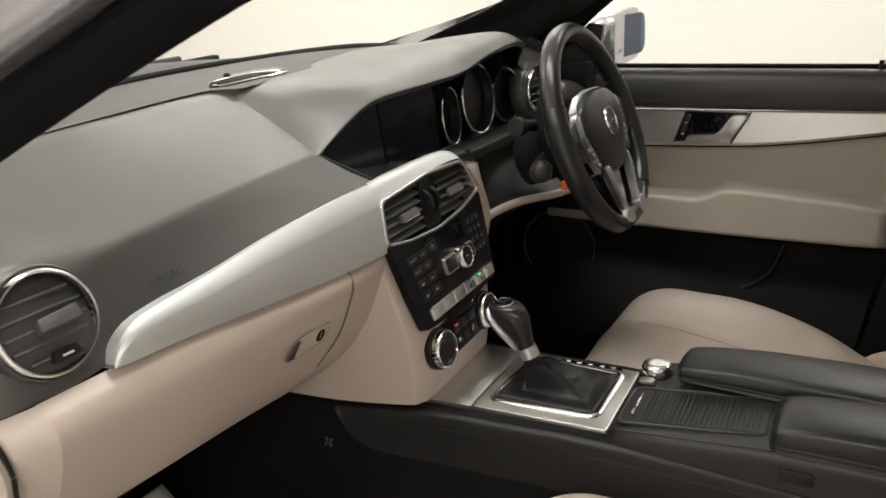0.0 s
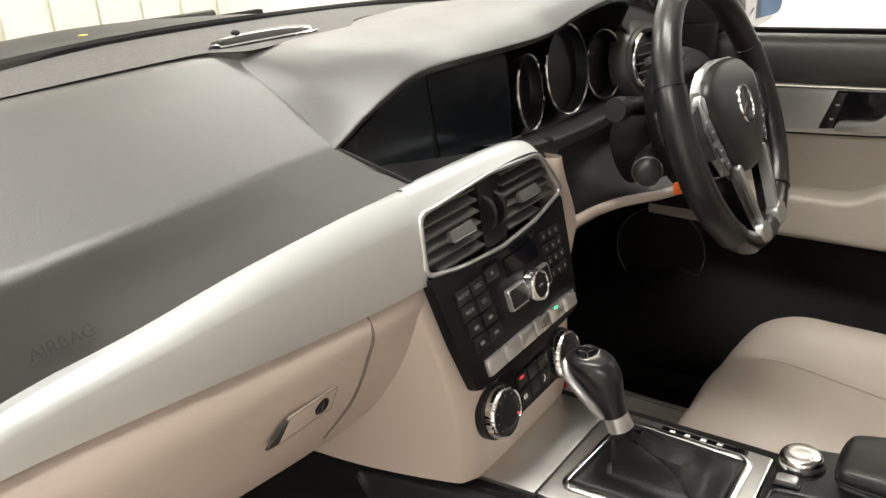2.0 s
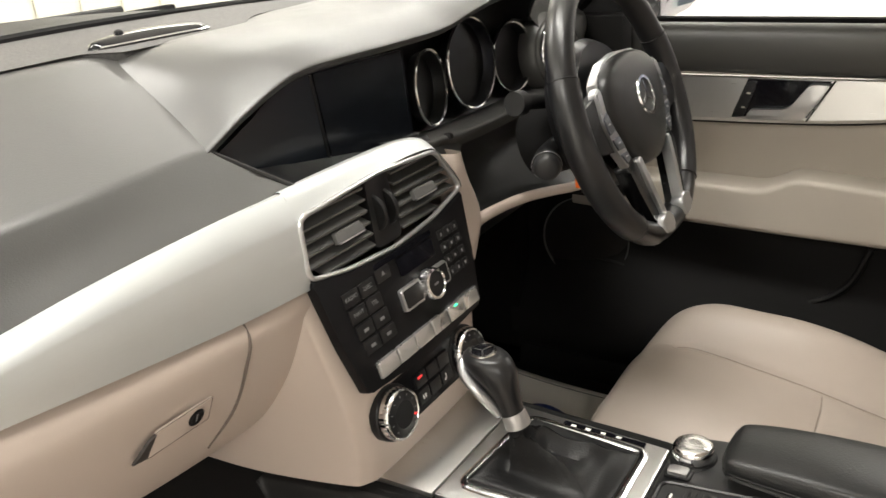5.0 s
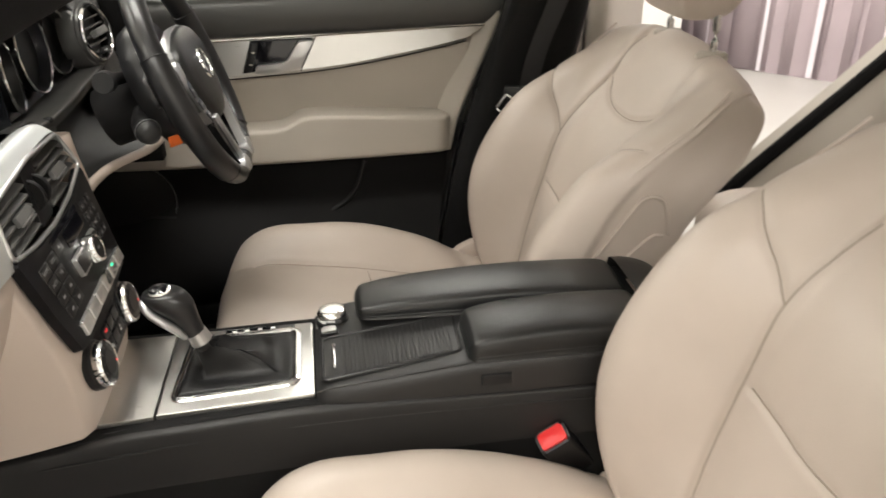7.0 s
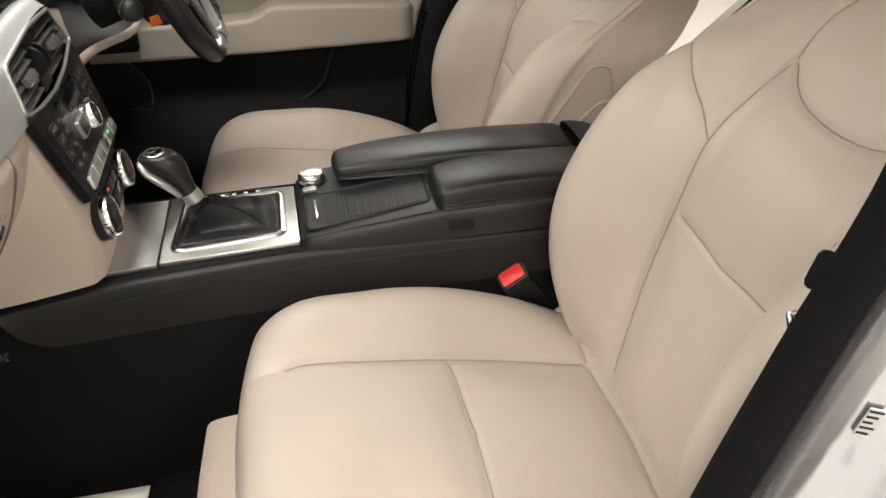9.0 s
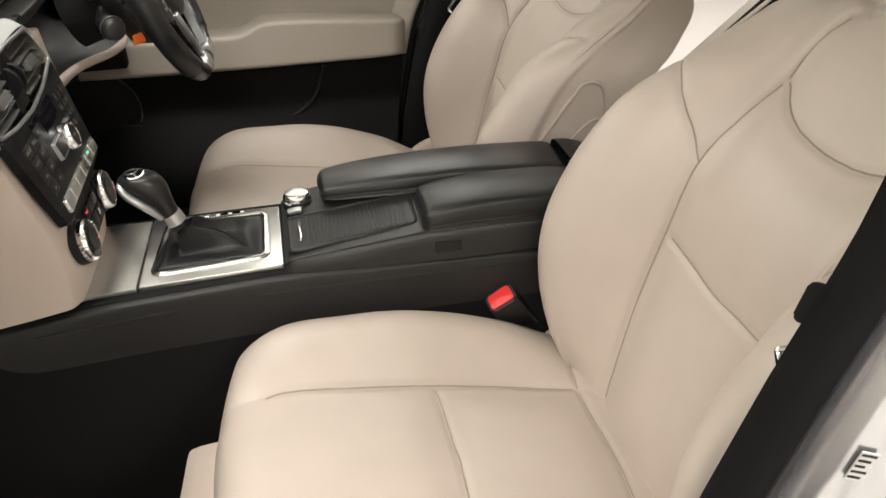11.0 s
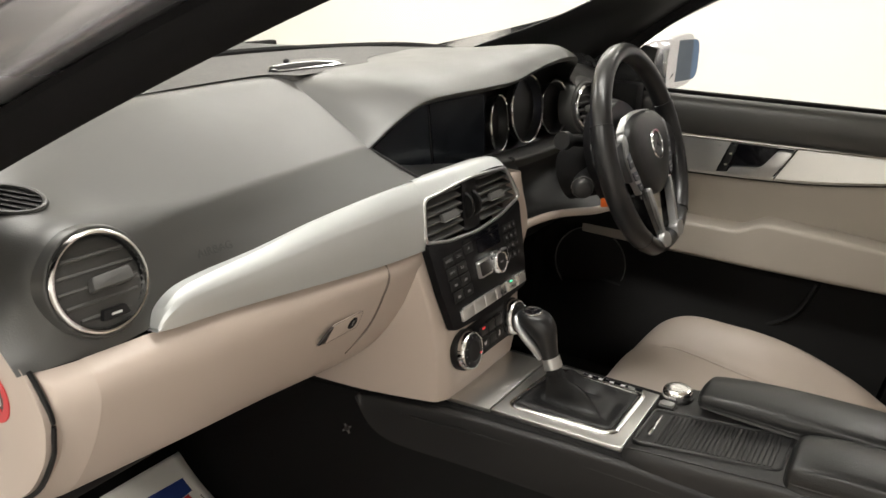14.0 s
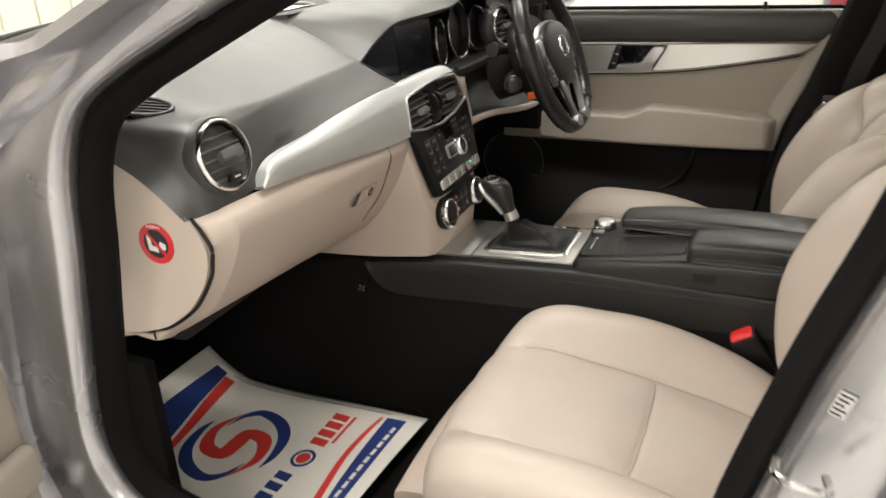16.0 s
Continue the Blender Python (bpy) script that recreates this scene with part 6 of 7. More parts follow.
for k, d in ((1.0, -0.008), (1.0, 0.006), (0.96, 0.015), (0.86, 0.020), (0.6, 0.0245), (0.25, 0.026), (0.01, 0.026)):
    rows.append([WM @ Vector((u * k, v * k, d)) for u, v in AB])
hub = part("airbag_cover", loft(rows, 60, 20, None, True), BLEATHER, wheel, "black airbag cover")
hm = WM @ Matrix.Translation((0, 0.005, 0.0252))
part("badge_ring", lathe([(0.0215, 0.0), (0.022, 0.003), (0.0255, 0.003), (0.0262, 0.0)], hm, 40), CHROME, hub, "chrome badge ring")
part("badge_disc", lathe([(0.0001, 0.0012), (0.0215, 0.001), (0.022, 0.0)], hm, 30), GREY, hub)
for a in (90, 210, 330):
    part("badge_bar", slab([(-0.003, 0), (0, 0.0215), (0.003, 0)], hm @ Matrix.Rotation(radians(a - 90), 4, "Z"), 0.0028), CHROME, hub)
words("AIRBAG", 0.009, WM @ Matrix.Translation((0, -0.040, 0.0232)), bpy.data.materials["embossed_mark"], hub, "embossed_lettering", 0.0003)
part("airbag_frame", slab([(u * 1.03, v * 1.035 + 0.001) for u, v in AB if v > -0.05], WM @ Matrix.Translation((0, 0, -0.006)), 0.013, 0.003, 2), SPOKE, wheel, "silver frame behind the airbag cover")
for s in (-1, 1):
    sp = part("spoke", slab(rounded([(s * 0.062, 0.040), (s * 0.150, 0.024), (s * 0.160, -0.005), (s * 0.150, -0.030), (s * 0.062, -0.045)][::s], 0.008, 4), WM @ Matrix.Translation((0, 0, -0.010)), 0.018, 0.006, 3), SATIN, wheel, "black spoke")
    pod = part("spoke_trim", slab(rounded([(s * 0.096, 0.042), (s * 0.111, 0.036), (s * 0.116, 0.000), (s * 0.106, -0.034), (s * 0.086, -0.066), (s * 0.071, -0.060), (s * 0.078, -0.036), (s * 0.097, 0.006)][::s], 0.005, 4), WM @ Matrix.Translation((0, 0, 0.001)), 0.010, 0.004, 3), SPOKE, wheel, "silver switch surround")
    inner = crom([(0.0985, 0.037, 0), (0.0995, 0.006, 0), (0.083, -0.034, 0), (0.075, -0.057, 0)], 31)
    outer = crom([(0.1085, 0.034, 0), (0.1130, 0.000, 0), (0.1035, -0.032, 0), (0.0855, -0.061, 0)], 31)
    for k, (i0, i1) in enumerate(((0, 7), (9, 15), (17, 22), (24, 29))):
        part("wheel_button", slab([(s * q.x, q.y) for q in inner[i0:i1 + 1] + outer[i0:i1 + 1][::-1]][::s], WM @ Matrix.Translation((0, 0, 0.0102)), 0.0030, 0.0008), BUTTON if k else SPOKE, pod, "charcoal switch" if k else "silver switch")
        if k:
            c0 = inner[(i0 + i1) // 2].lerp(outer[(i0 + i1) // 2], 0.5)
            part("button_mark", box(-0.0030, 0.0030, -0.0006, 0.0006, 0, 0.0004, 0, 1, None, WM @ Matrix.Translation((s * c0.x, c0.y, 0.0133))), WHITE, pod)
    part("lower_spoke", slab(rounded([(s * 0.066, -0.050), (s * 0.090, -0.062), (s * 0.084, -0.085), (s * 0.066, -0.135), (s * 0.050, -0.162), (s * 0.030, -0.160), (s * 0.046, -0.110)][::s], 0.008, 4), WM @ Matrix.Translation((0, 0, -0.008)), 0.020, 0.006, 3), GLOSSP, wheel, "gloss black lower spoke")
    part("lower_trim", slab(rounded([(s * 0.054, -0.058), (s * 0.063, -0.062), (s * 0.053, -0.112), (s * 0.040, -0.150), (s * 0.028, -0.152), (s * 0.042, -0.108)][::s], 0.005, 4), WM @ Matrix.Translation((0, 0, 0.004)), 0.013, 0.004, 3), SPOKE, wheel, "silver lower spoke trim")
    part("spoke_foot", slab(rounded([(s * 0.022, -0.144), (s * 0.052, -0.140), (s * 0.062, -0.152), (s * 0.052, -0.166), (s * 0.022, -0.168)][::s], 0.006, 4), WM @ Matrix.Translation((0, 0, 0.004)), 0.016, 0.006, 3), SPOKE, wheel, "silver spoke foot on the rim")
    part("shift_paddle", slab(rounded([(s * 0.095, 0.045), (s * 0.140, 0.040), (s * 0.146, 0.0), (s * 0.110, -0.010)][::s], 0.008, 4), WM @ Matrix.Translation((0, 0, -0.034)), 0.006, 0.002), SATIN, wheel)

col = thing("steering_column", (0.05, 0.352, 0.80), "black steering column cover with stalks", "steering column")
part("shroud", loft([[WM @ Vector((math.cos(2 * math.pi * i / 16) * rx, math.sin(2 * math.pi * i / 16) * ry + oy, d)) for i in range(16)] for rx, ry, oy, d in ((0.066, 0.058, -0.002, -0.018), (0.068, 0.060, -0.004, -0.035), (0.060, 0.054, -0.008, -0.07), (0.050, 0.050, -0.012, -0.11), (0.044, 0.046, -0.015, -0.15))], 48, 16, None, True, True), DULL, col, "black column shroud")
part("ring_collar", lathe([(0.066, -0.075), (0.090, -0.070), (0.098, -0.052), (0.098, -0.034), (0.090, -0.022), (0.060, -0.020)], WM, 56), SATIN, col)
st = [WM @ Vector(p) for p in ((-0.050, -0.012, -0.082), (-0.112, -0.016, -0.076), (-0.139, -0.023, -0.064))]
part("stalk", tube([st[0], st[1], st[2]], [0.010, 0.0115, 0.0165], 14, 10), BLACK, col, "black multifunction stalk")
sd_ = st[2] - st[1]
part("stalk_barrel", tube([st[1] + sd_ * 0.55, st[1] + sd_ * 0.75, st[2], st[2] + sd_ * 0.22], [0.0128, 0.0160, 0.0180, 0.0182], 24, 14), SATIN, col, "black barrel of the stalk")
part("stalk_tip", tube([st[2] + sd_ * 0.20, st[2] + sd_ * 0.50, st[2] + sd_ * 0.62, st[2] + sd_ * 0.68], [0.0172, 0.0158, 0.0138, 0.0105], 24, 14), GREY, col, "charcoal turning tip")
part("stalk_band", tube([st[2] + sd_ * 0.16, st[2] + sd_ * 0.205], [0.0186, 0.0185], 24, 3), SILVERP, col, "thin silver ring")
s2 = [WM @ Vector(p) for p in ((-0.050, 0.040, -0.080), (-0.098, 0.052, -0.086), (-0.116, 0.055, -0.087))]
part("cruise_stalk", tube(s2, [0.009, 0.010, 0.013], 12, 10), BLACK, col, "black cruise stalk")
part("cruise_end", tube([s2[1].lerp(s2[2], 0.6), s2[2] + (s2[2] - s2[1]) * 0.4], [0.0160, 0.0150], 16, 6), GREY, col)
tag = tagged(part("tag", slab(rounded([(-0.016, -0.011), (0.016, -0.011), (0.012, 0.011), (-0.014, 0.011)], 0.003, 3), facing((0.161, 0.272, 0.789), (0.7, -0.6, 0.2)) @ Matrix.Diagonal((0.7, 0.7, 1, 1)), 0.003, 0.001), mat("orange_tag", (0.85, 0.16, 0.02), 0.5)), "small orange tag hanging under the column", "tag")

# ---- front seats ----
def seam_dist(w, q, lines):
    """Distance of each (w, q) to the nearest of some polylines."""
    best = np.full(w.shape, 9.0)
    for ln in lines:
        for (aw, aq), (bw, bq) in zip(ln, ln[1:]):
            dx, dy = bw - aw, bq - aq
            t = np.clip(((w - aw) * dx + (q - aq) * dy) / (dx * dx + dy * dy + 1e-12), 0, 1)
            best = np.minimum(best, np.hypot(w - aw - t * dx, q - aq - t * dy))
    return best


def curve2(pts, n=24):
    return [(p.x, p.y) for p in crom([(a, b, 0) for a, b in pts], n)]


def upholster(name, rows, qs, y0, nu, nv, front, lines, parent, label, groove=0.0042, puff=0.0058, close=True, caps=True):
    """Leather over lofted sections, drawn in along its seam lines, with the seams' thread laid in them."""
    fine = [crom(r, nu, close) for r in rows]
    cols = [crom([r[j] for r in fine], nv) for j in range(nu)]
    P = np.array([[cols[j][i][:] for j in range(nu)] for i in range(nv)])
    q = np.array([p.x for p in crom([(a, 0, 0) for a in qs], nv)])[:, None] * np.ones((1, nu))
    w = P[:, :, 1] - y0
    du = np.roll(P, -1, 1) - np.roll(P, 1, 1)
    dv = np.gradient(P, axis=0)
    nrm = np.cross(du, dv)
    nrm /= np.linalg.norm(nrm, axis=2, keepdims=True) + 1e-9
    c = P.mean((0, 1))
    if (nrm * (P - c)).sum() < 0:
        nrm = -nrm
    f = np.zeros(nu)
    f[list(front(nu))] = 1.0
    d = seam_dist(w, q, lines)
    disp = (-groove * np.exp(-(d / 0.0042) ** 2) + puff * (1 - np.exp(-(d / 0.035) ** 2))) * f[None, :]
    rng = np.random.default_rng(7)
    for _ in range(70):
        a, b, s, h = rng.uniform(-0.25, 0.25), rng.uniform(q.min(), q.max()), rng.uniform(0.015, 0.06), rng.uniform(-0.0021, 0.0021)
        disp += h * np.exp(-((w - a) ** 2 + (q - b) ** 2) / s ** 2) * f[None, :]
    P2 = P + nrm * disp[:, :, None]
    ob = part(name, grid([[Vector(v) for v in r] for r in P2], None, close, False, caps), SEAT, parent, label, angle=70)
    idx = [j for j in range(nu) if f[j] > 0]
    F, W, Q = P2[:, idx].reshape(-1, 3), w[:, idx].ravel(), q[:, idx].ravel()
    for ln in lines:
        pts = []
        for (aw, aq), (bw, bq) in zip(ln, ln[1:]):
            m = max(2, int(math.hypot(bw - aw, bq - aq) / 0.006))
            for k in range(m):
                t = k / m
                dd = (W - aw - (bw - aw) * t) ** 2 + (Q - aq - (bq - aq) * t) ** 2
                near = np.argpartition(dd, 6)[:6]
                wt = 1 / (dd[near] + 1e-7)
                pts.append(Vector((F[near] * wt[:, None]).sum(0) / wt.sum()))
        pts = [(pts[max(0, k - 1)] + pts[k] * 2 + pts[min(len(pts) - 1, k + 1)]) / 4 for k in range(len(pts))]
        if len(pts) > 3:
            part("seam", tube(pts, 0.0011, 5), SEAT_SEAM, ob)
    return ob


def seat(name, y0, ox, oz, label, cx=0.0, cz=0.0, lift=0.0, top=0.0, head=1.0):
    st = thing(name, (0.5 + ox, y0, 0.21), label, "car seat", "front seats")
    # cushion
    bx, bz = ox, oz
    ox, oz = ox + cx, oz + cz
    path = [(0.275, 0.29), (0.251, 0.335), (0.241, 0.385), (0.243, 0.434), (0.264, 0.466), (0.320, 0.475), (0.42, 0.463), (0.523, 0.446), (0.62, 0.427), (0.726, 0.403), (0.81, 0.385)]
    hws = [0.205, 0.215, 0.222, 0.230, 0.238, 0.246, 0.250, 0.252, 0.250, 0.245, 0.235]
    bol = [0.0, 0.0, 0.002, 0.008, 0.020, 0.036, 0.048, 0.055, 0.044, 0.018, 0.004]
    rows = []
    for (x, z), hw, b in zip(path, hws, bol):
        half = [(0, 0), (0.062, -0.001), (0.118, 0.0), (0.132, 0.003), (0.165, b * 0.62), (0.195, b), (hw - 0.028, b * 0.92), (hw - 0.006, b * 0.45 - 0.006), (hw, -0.030), (hw - 0.004, -0.075)]
        low = [(hw - 0.03, -0.105 if z > 0.40 else -0.02 - 0.0 * z)]
        fr = min(1.0, max(0.0, (z - 0.29) / 0.14))
        half = [(w, h if h >= -0.001 else h * (0.25 + 0.75 * fr)) for w, h in half] + [(hw - 0.04, -0.105 * (0.2 + 0.8 * fr)), (0.09, -0.11 * (0.2 + 0.8 * fr))]
        tip = 1.0 - fr
        def place(w, h):
            return (x + ox + (0.02 * tip if h < -0.001 else 0) - h * tip + (abs(w) / hw) ** 3 * 0.030 * (1 if x < 0.30 else max(0, (0.42 - x) / 0.12)), y0 + w, z + oz + h * (1 - tip * 0.7))
        rows.append([place(-w, h) for w, h in half[::-1]] + [place(w, h) for w, h in half[1:]])
    s = 0.131
    arc = [0.0]
    for a, b in zip(path, path[1:]):
        arc.append(arc[-1] + math.hypot(b[0] - a[0], b[1] - a[1]))
    q_of = lambda x: float(np.interp(x, [p[0] for p in path[3:]], arc[3:]))
    lines = [curve2([(-s + 0.004, q_of(0.300)), (-s, q_of(0.34)), (-s, q_of(0.5)), (-s + 0.004, q_of(0.726))]), curve2([(s - 0.004, q_of(0.300)), (s, q_of(0.34)), (s, q_of(0.5)), (s - 0.004, q_of(0.726))]),
             [(-s, q_of(0.523)), (0, q_of(0.529)), (s, q_of(0.523))], [(-s + 0.004, q_of(0.726)), (0, q_of(0.730)), (s - 0.004, q_of(0.726))],
             [(-s + 0.004, q_of(0.726)), (-0.185, q_of(0.735))], [(s - 0.004, q_of(0.726)), (0.185, q_of(0.735))]]
    upholster("cushion", rows, arc, y0, 200, 190, lambda n: range(int(n * 0.10), int(n * 0.90)), lines, st, "cream leather seat cushion")
    # backrest
    ox, oz = bx, bz
    bp = [(0.752, 0.385), (0.764, 0.44), (0.782, 0.51), (0.803, 0.58), (0.823, 0.647), (0.860, 0.737), (0.905, 0.808), (0.945, 0.862), (0.972, 0.905), (0.990, 0.930), (1.006, 0.944), (1.022, 0.950), (1.036, 0.950)]
    bp = [(x, z - top * min(1, max(0, (z - 0.737) / 0.18))) for x, z in bp]
    bh = [0.215, 0.232, 0.246, 0.252, 0.254, 0.254, 0.253, 0.250, 0.246, 0.242, 0.236, 0.226, 0.208]
    fall = [0, 0, 0, 0, 0, 0, 0, 0.004, 0.010, 0.017, 0.024, 0.031, 0.036]
    bb = [0.018, 0.055, 0.092, 0.112, 0.110, 0.088, 0.056, 0.028, 0.010, 0.003, 0.0, 0.0, 0.0]
    dep = [0.075, 0.09, 0.10, 0.105, 0.106, 0.104, 0.104, 0.104, 0.099, 0.092, 0.078, 0.056, 0.028]
    rows = []
    for i, ((x, z), hw, b, dp) in enumerate(zip(bp, bh, bb, dep)):
        a, c = bp[max(0, i - 1)], bp[min(len(bp) - 1, i + 1)]
        d = Vector((c[0] - a[0], 0, c[1] - a[1])).normalized()
        n = Vector((-d.z, 0, d.x)) if i < 8 else Vector((-0.75, 0, 0.66))
        half = [(0, 0), (0.055, 0), (0.104, 0.001), (0.122, 0.008 + b * 0.06), (0.150, b * 0.42), (0.180, b * 0.82), (hw - 0.042, b * 0.99), (hw - 0.018, b * 0.88), (hw - 0.002, b * 0.45), (hw, -0.012), (hw - 0.004, -dp * 0.6), (hw - 0.030, -dp), (0.12, -dp * 1.12)]
        pl = lambda w, h: tuple(Vector((x + ox, y0 + w, z + oz - fall[i] * (abs(w) / hw) ** 3)) + n * h)
        rows.append([pl(-w, h) for w, h in half[::-1]] + [pl(w, h) for w, h in half[1:]])
    sq = 0.114
    zq = [0.385, 0.44, 0.51, 0.58, 0.647, 0.737, 0.808, 0.862, 0.905, 0.930, 0.944, 0.950, 0.951]
    lines = [curve2([(-sq + 0.01, 0.40), (-sq, 0.55), (-sq - 0.002, 0.647), (-sq - 0.008, 0.737), (-sq - 0.006, 0.80), (-sq + 0.0, 0.859)]), curve2([(sq - 0.01, 0.40), (sq, 0.55), (sq + 0.002, 0.647), (sq + 0.008, 0.737), (sq + 0.006, 0.80), (sq, 0.859)]),
             [(-sq - 0.002, 0.647), (0, 0.640), (sq + 0.002, 0.647)],
             curve2([(-sq - 0.008, 0.737), (-0.150, 0.765), (-0.195, 0.795), (-0.235, 0.812)]), curve2([(sq + 0.008, 0.737), (0.150, 0.765), (0.195, 0.795), (0.235, 0.812)]),
             curve2([(-sq, 0.859), (-0.092, 0.840), (-0.05, 0.825), (0, 0.821), (0.05, 0.825), (0.092, 0.840), (sq, 0.859)], 40),
             curve2([(-sq, 0.859), (-sq - 0.004, 0.90), (-sq + 0.004, 0.94)]), curve2([(sq, 0.859), (sq + 0.004, 0.90), (sq - 0.004, 0.94)])]
    back = upholster("backrest", rows, zq, y0, 220, 210, lambda n: range(int(n * 0.16), int(n * 0.84)), lines, st, "cream leather backrest with winged seams")
    # piped edge and moulded arch on the sides of the back shell
    for sgn in (-1, 1):
        edge = []
        for i in range(1, 10):
            (x, z), hw, b = bp[i], bh[i], bb[i]
            a, c = bp[i - 1], bp[i + 1]
            d = Vector((c[0] - a[0], 0, c[1] - a[1])).normalized()
            n = Vector((-d.z, 0, d.x))
            edge.append(Vector((x + ox, y0 + sgn * (hw - 0.0045), z + oz)) + n * (b * 0.62 + 0.002))
        part("piping", tube(edge, 0.0026, 6, 60), SEAT, back)
        arch = [Vector((x + ox, y0 + sgn * (0.2545 if i < 6 else 0.2530), z + oz)) for i, (x, z) in enumerate(((0.775, 0.635), (0.800, 0.672), (0.852, 0.746), (0.868, 0.764), (0.890, 0.764), (0.904, 0.748), (0.914, 0.70)))]
        part("moulded_arch", tube(arch, 0.0035, 8, 40), SEAT, back)
        arch = [Vector((x + ox, y0 + sgn * 0.2548, z + oz)) for x, z in ((0.820, 0.630), (0.845, 0.662), (0.884, 0.698), (0.904, 0.700))]
        part("moulded_arch", tube(arch, 0.0030, 8, 30), SEAT, back)
        # head restraint posts
        part("post", tube([(1.028 + ox, y0 + sgn * 0.086, 0.915 - top + oz), (1.030 + ox, y0 + sgn * 0.086, 0.98 + oz + lift), (1.020 + ox, y0 + sgn * 0.086, 1.06 + oz + lift)], 0.0062, 12, 10), CHROME, st, "chrome head restraint post")
        part("post_collar", lathe([(0.022, -0.008), (0.022, 0.004), (0.018, 0.008), (0.0065, 0.009)], facing((1.028 + ox, y0 + sgn * 0.086, 0.943 - top + oz), (0.05, 0, 1), (1, 0, 0)) @ Matrix.Diagonal((0.7, 1.25, 1, 1)), 24), VINYL, st, "cream post collar")
    # head restraint
    hr = []
    for z, hw, f, bk in ((0.985, 0.085, 0.015, 0.055), (0.992, 0.105, -0.002, 0.070), (1.02, 0.128, -0.020, 0.080), (1.07, 0.138, -0.032, 0.080), (1.12, 0.136, -0.030, 0.072), (1.155, 0.125, -0.018, 0.062), (1.175, 0.10, 0.0, 0.045), (1.180, 0.06, 0.012, 0.03)):
        lean = (z - 0.985) * 0.10
        hr.append([(0.968 + ox + f + lean + (1 - math.cos(t)) * 0.0 + (abs(math.sin(t)) ** 6) * 0.02, y0 + hw * math.sin(t), z + oz) for t in (-1.45, -1.0, -0.5, 0, 0.5, 1.0, 1.45)] + [(0.968 + ox + bk + lean + 0.012 * math.cos(t), y0 + hw * 0.94 * math.sin(t), z + oz) for t in (1.3, 0.7, 0, -0.7, -1.3)])
    hr = [[(a, y0 + (b - y0) * head, c + lift) for a, b, c in r] for r in hr]
    h = part("head_restraint", loft(hr, 60, 36, None, True, True), SEAT, st, "cream leather head restraint", angle=70)
    # base
    ox, oz = bx + cx, bz + cz
    part("base_frame", box(0.30 + ox, 0.78 + ox, y0 - 0.20, y0 + 0.20, 0.205, 0.32 + oz, 0.01), BLACK, st, "black seat frame")
    for sgn in (-1, 1):
        part("side_valance", loft([[(x + ox, y0 + sgn * 0.215, zt + oz), (x + ox, y0 + sgn * 0.250, zt - 0.012 + oz), (x + ox, y0 + sgn * 0.256, zt - 0.05 + oz), (x + ox, y0 + sgn * 0.246, zb + oz), (x + ox, y0 + sgn * 0.20, zb + oz)] for x, zt, zb in ((0.235, 0.335, 0.31), (0.26, 0.352, 0.285), (0.36, 0.372, 0.272), (0.52, 0.365, 0.268), (0.70, 0.345, 0.268), (0.80, 0.34, 0.28))], 16, 30), CREAM, st, "cream plastic side valance")
    tx = -0.040 if y0 < 0 else 0.0
    part("front_valance", loft([[(0.262 + ox, y0 + w, 0.368 + oz), (0.224 + tx + ox + abs(w) ** 3 * 1.5, y0 + w, 0.360 + oz), (0.217 + tx + ox + abs(w) ** 3 * 1.5, y0 + w, 0.335 + oz), (0.222 + tx + ox + abs(w) ** 3 * 1.5, y0 + w, 0.282 + oz), (0.262 + ox, y0 + w, 0.258 + oz)] for w in (-0.155, -0.14, -0.07, 0, 0.07, 0.16, 0.175)], 16, 30, None, False, True), CREAM, st, "cream plastic front valance")
    part("side_shield", loft([[(x + ox, y0 + 0.222, 0.30 + oz), (x + ox, y0 + 0.222, zt - 0.012 + oz), (x + ox, y0 + 0.230, zt + oz), (x + ox, y0 + 0.246, zt - 0.006 + oz), (x + ox, y0 + 0.250, 0.30 + oz)] for x, zt in ((0.690, 0.385), (0.705, 0.405), (0.73, 0.424), (0.765, 0.436), (0.79, 0.432))], 14, 12, None, False, True), CREAM, st, "cream hinge shield beside the cushion")
    part("valance_slot", box(0.232 + tx + ox, 0.262 + ox, y0 + 0.176, y0 + 0.196, 0.245 + oz, 0.345 + oz, 0.004), BLACK, st, "black slot beside the valance")
    return st


seat("passenger_seat", -0.370, 0.0, 0.0, "cream leather front passenger seat with curved seams", 0, 0, 0.06, 0.030)
seat("driver_seat", 0.375, -0.025, -0.060, "cream leather driver seat with curved seams", -0.055, 0.028, -0.004, 0.018, 0.88)

# belt buckle beside the passenger seat
bk = thing("belt_buckle", (0.66, -0.135, 0.42), "black seat belt buckle with red release button", "belt buckle")
bm_ = facing((0.648, -0.130, 0.486), (-0.50, -0.30, 0.80), (0.8, 0, 0.5))
part("buckle_body", slab(rect(0.032, 0.044, 0.006), bm_ @ Matrix.Translation((0, 0, -0.075)), 0.088, 0.005, 3), SATIN, bk)
part("release_button", slab(rect(0.024, 0.036, 0.004), bm_ @ Matrix.Translation((0, 0.0, 0.011)), 0.005, 0.002), RED, bk, "red release button")
part("tongue_slot", slab(rect(0.018, 0.003, 0.001, 2), bm_ @ Matrix.Translation((0, 0.0205, 0.0115)), 0.002), BLACK, bk)
part("stem", box(0.66, 0.69, -0.150, -0.130, 0.25, 0.44, 0.006), BLACK, bk)
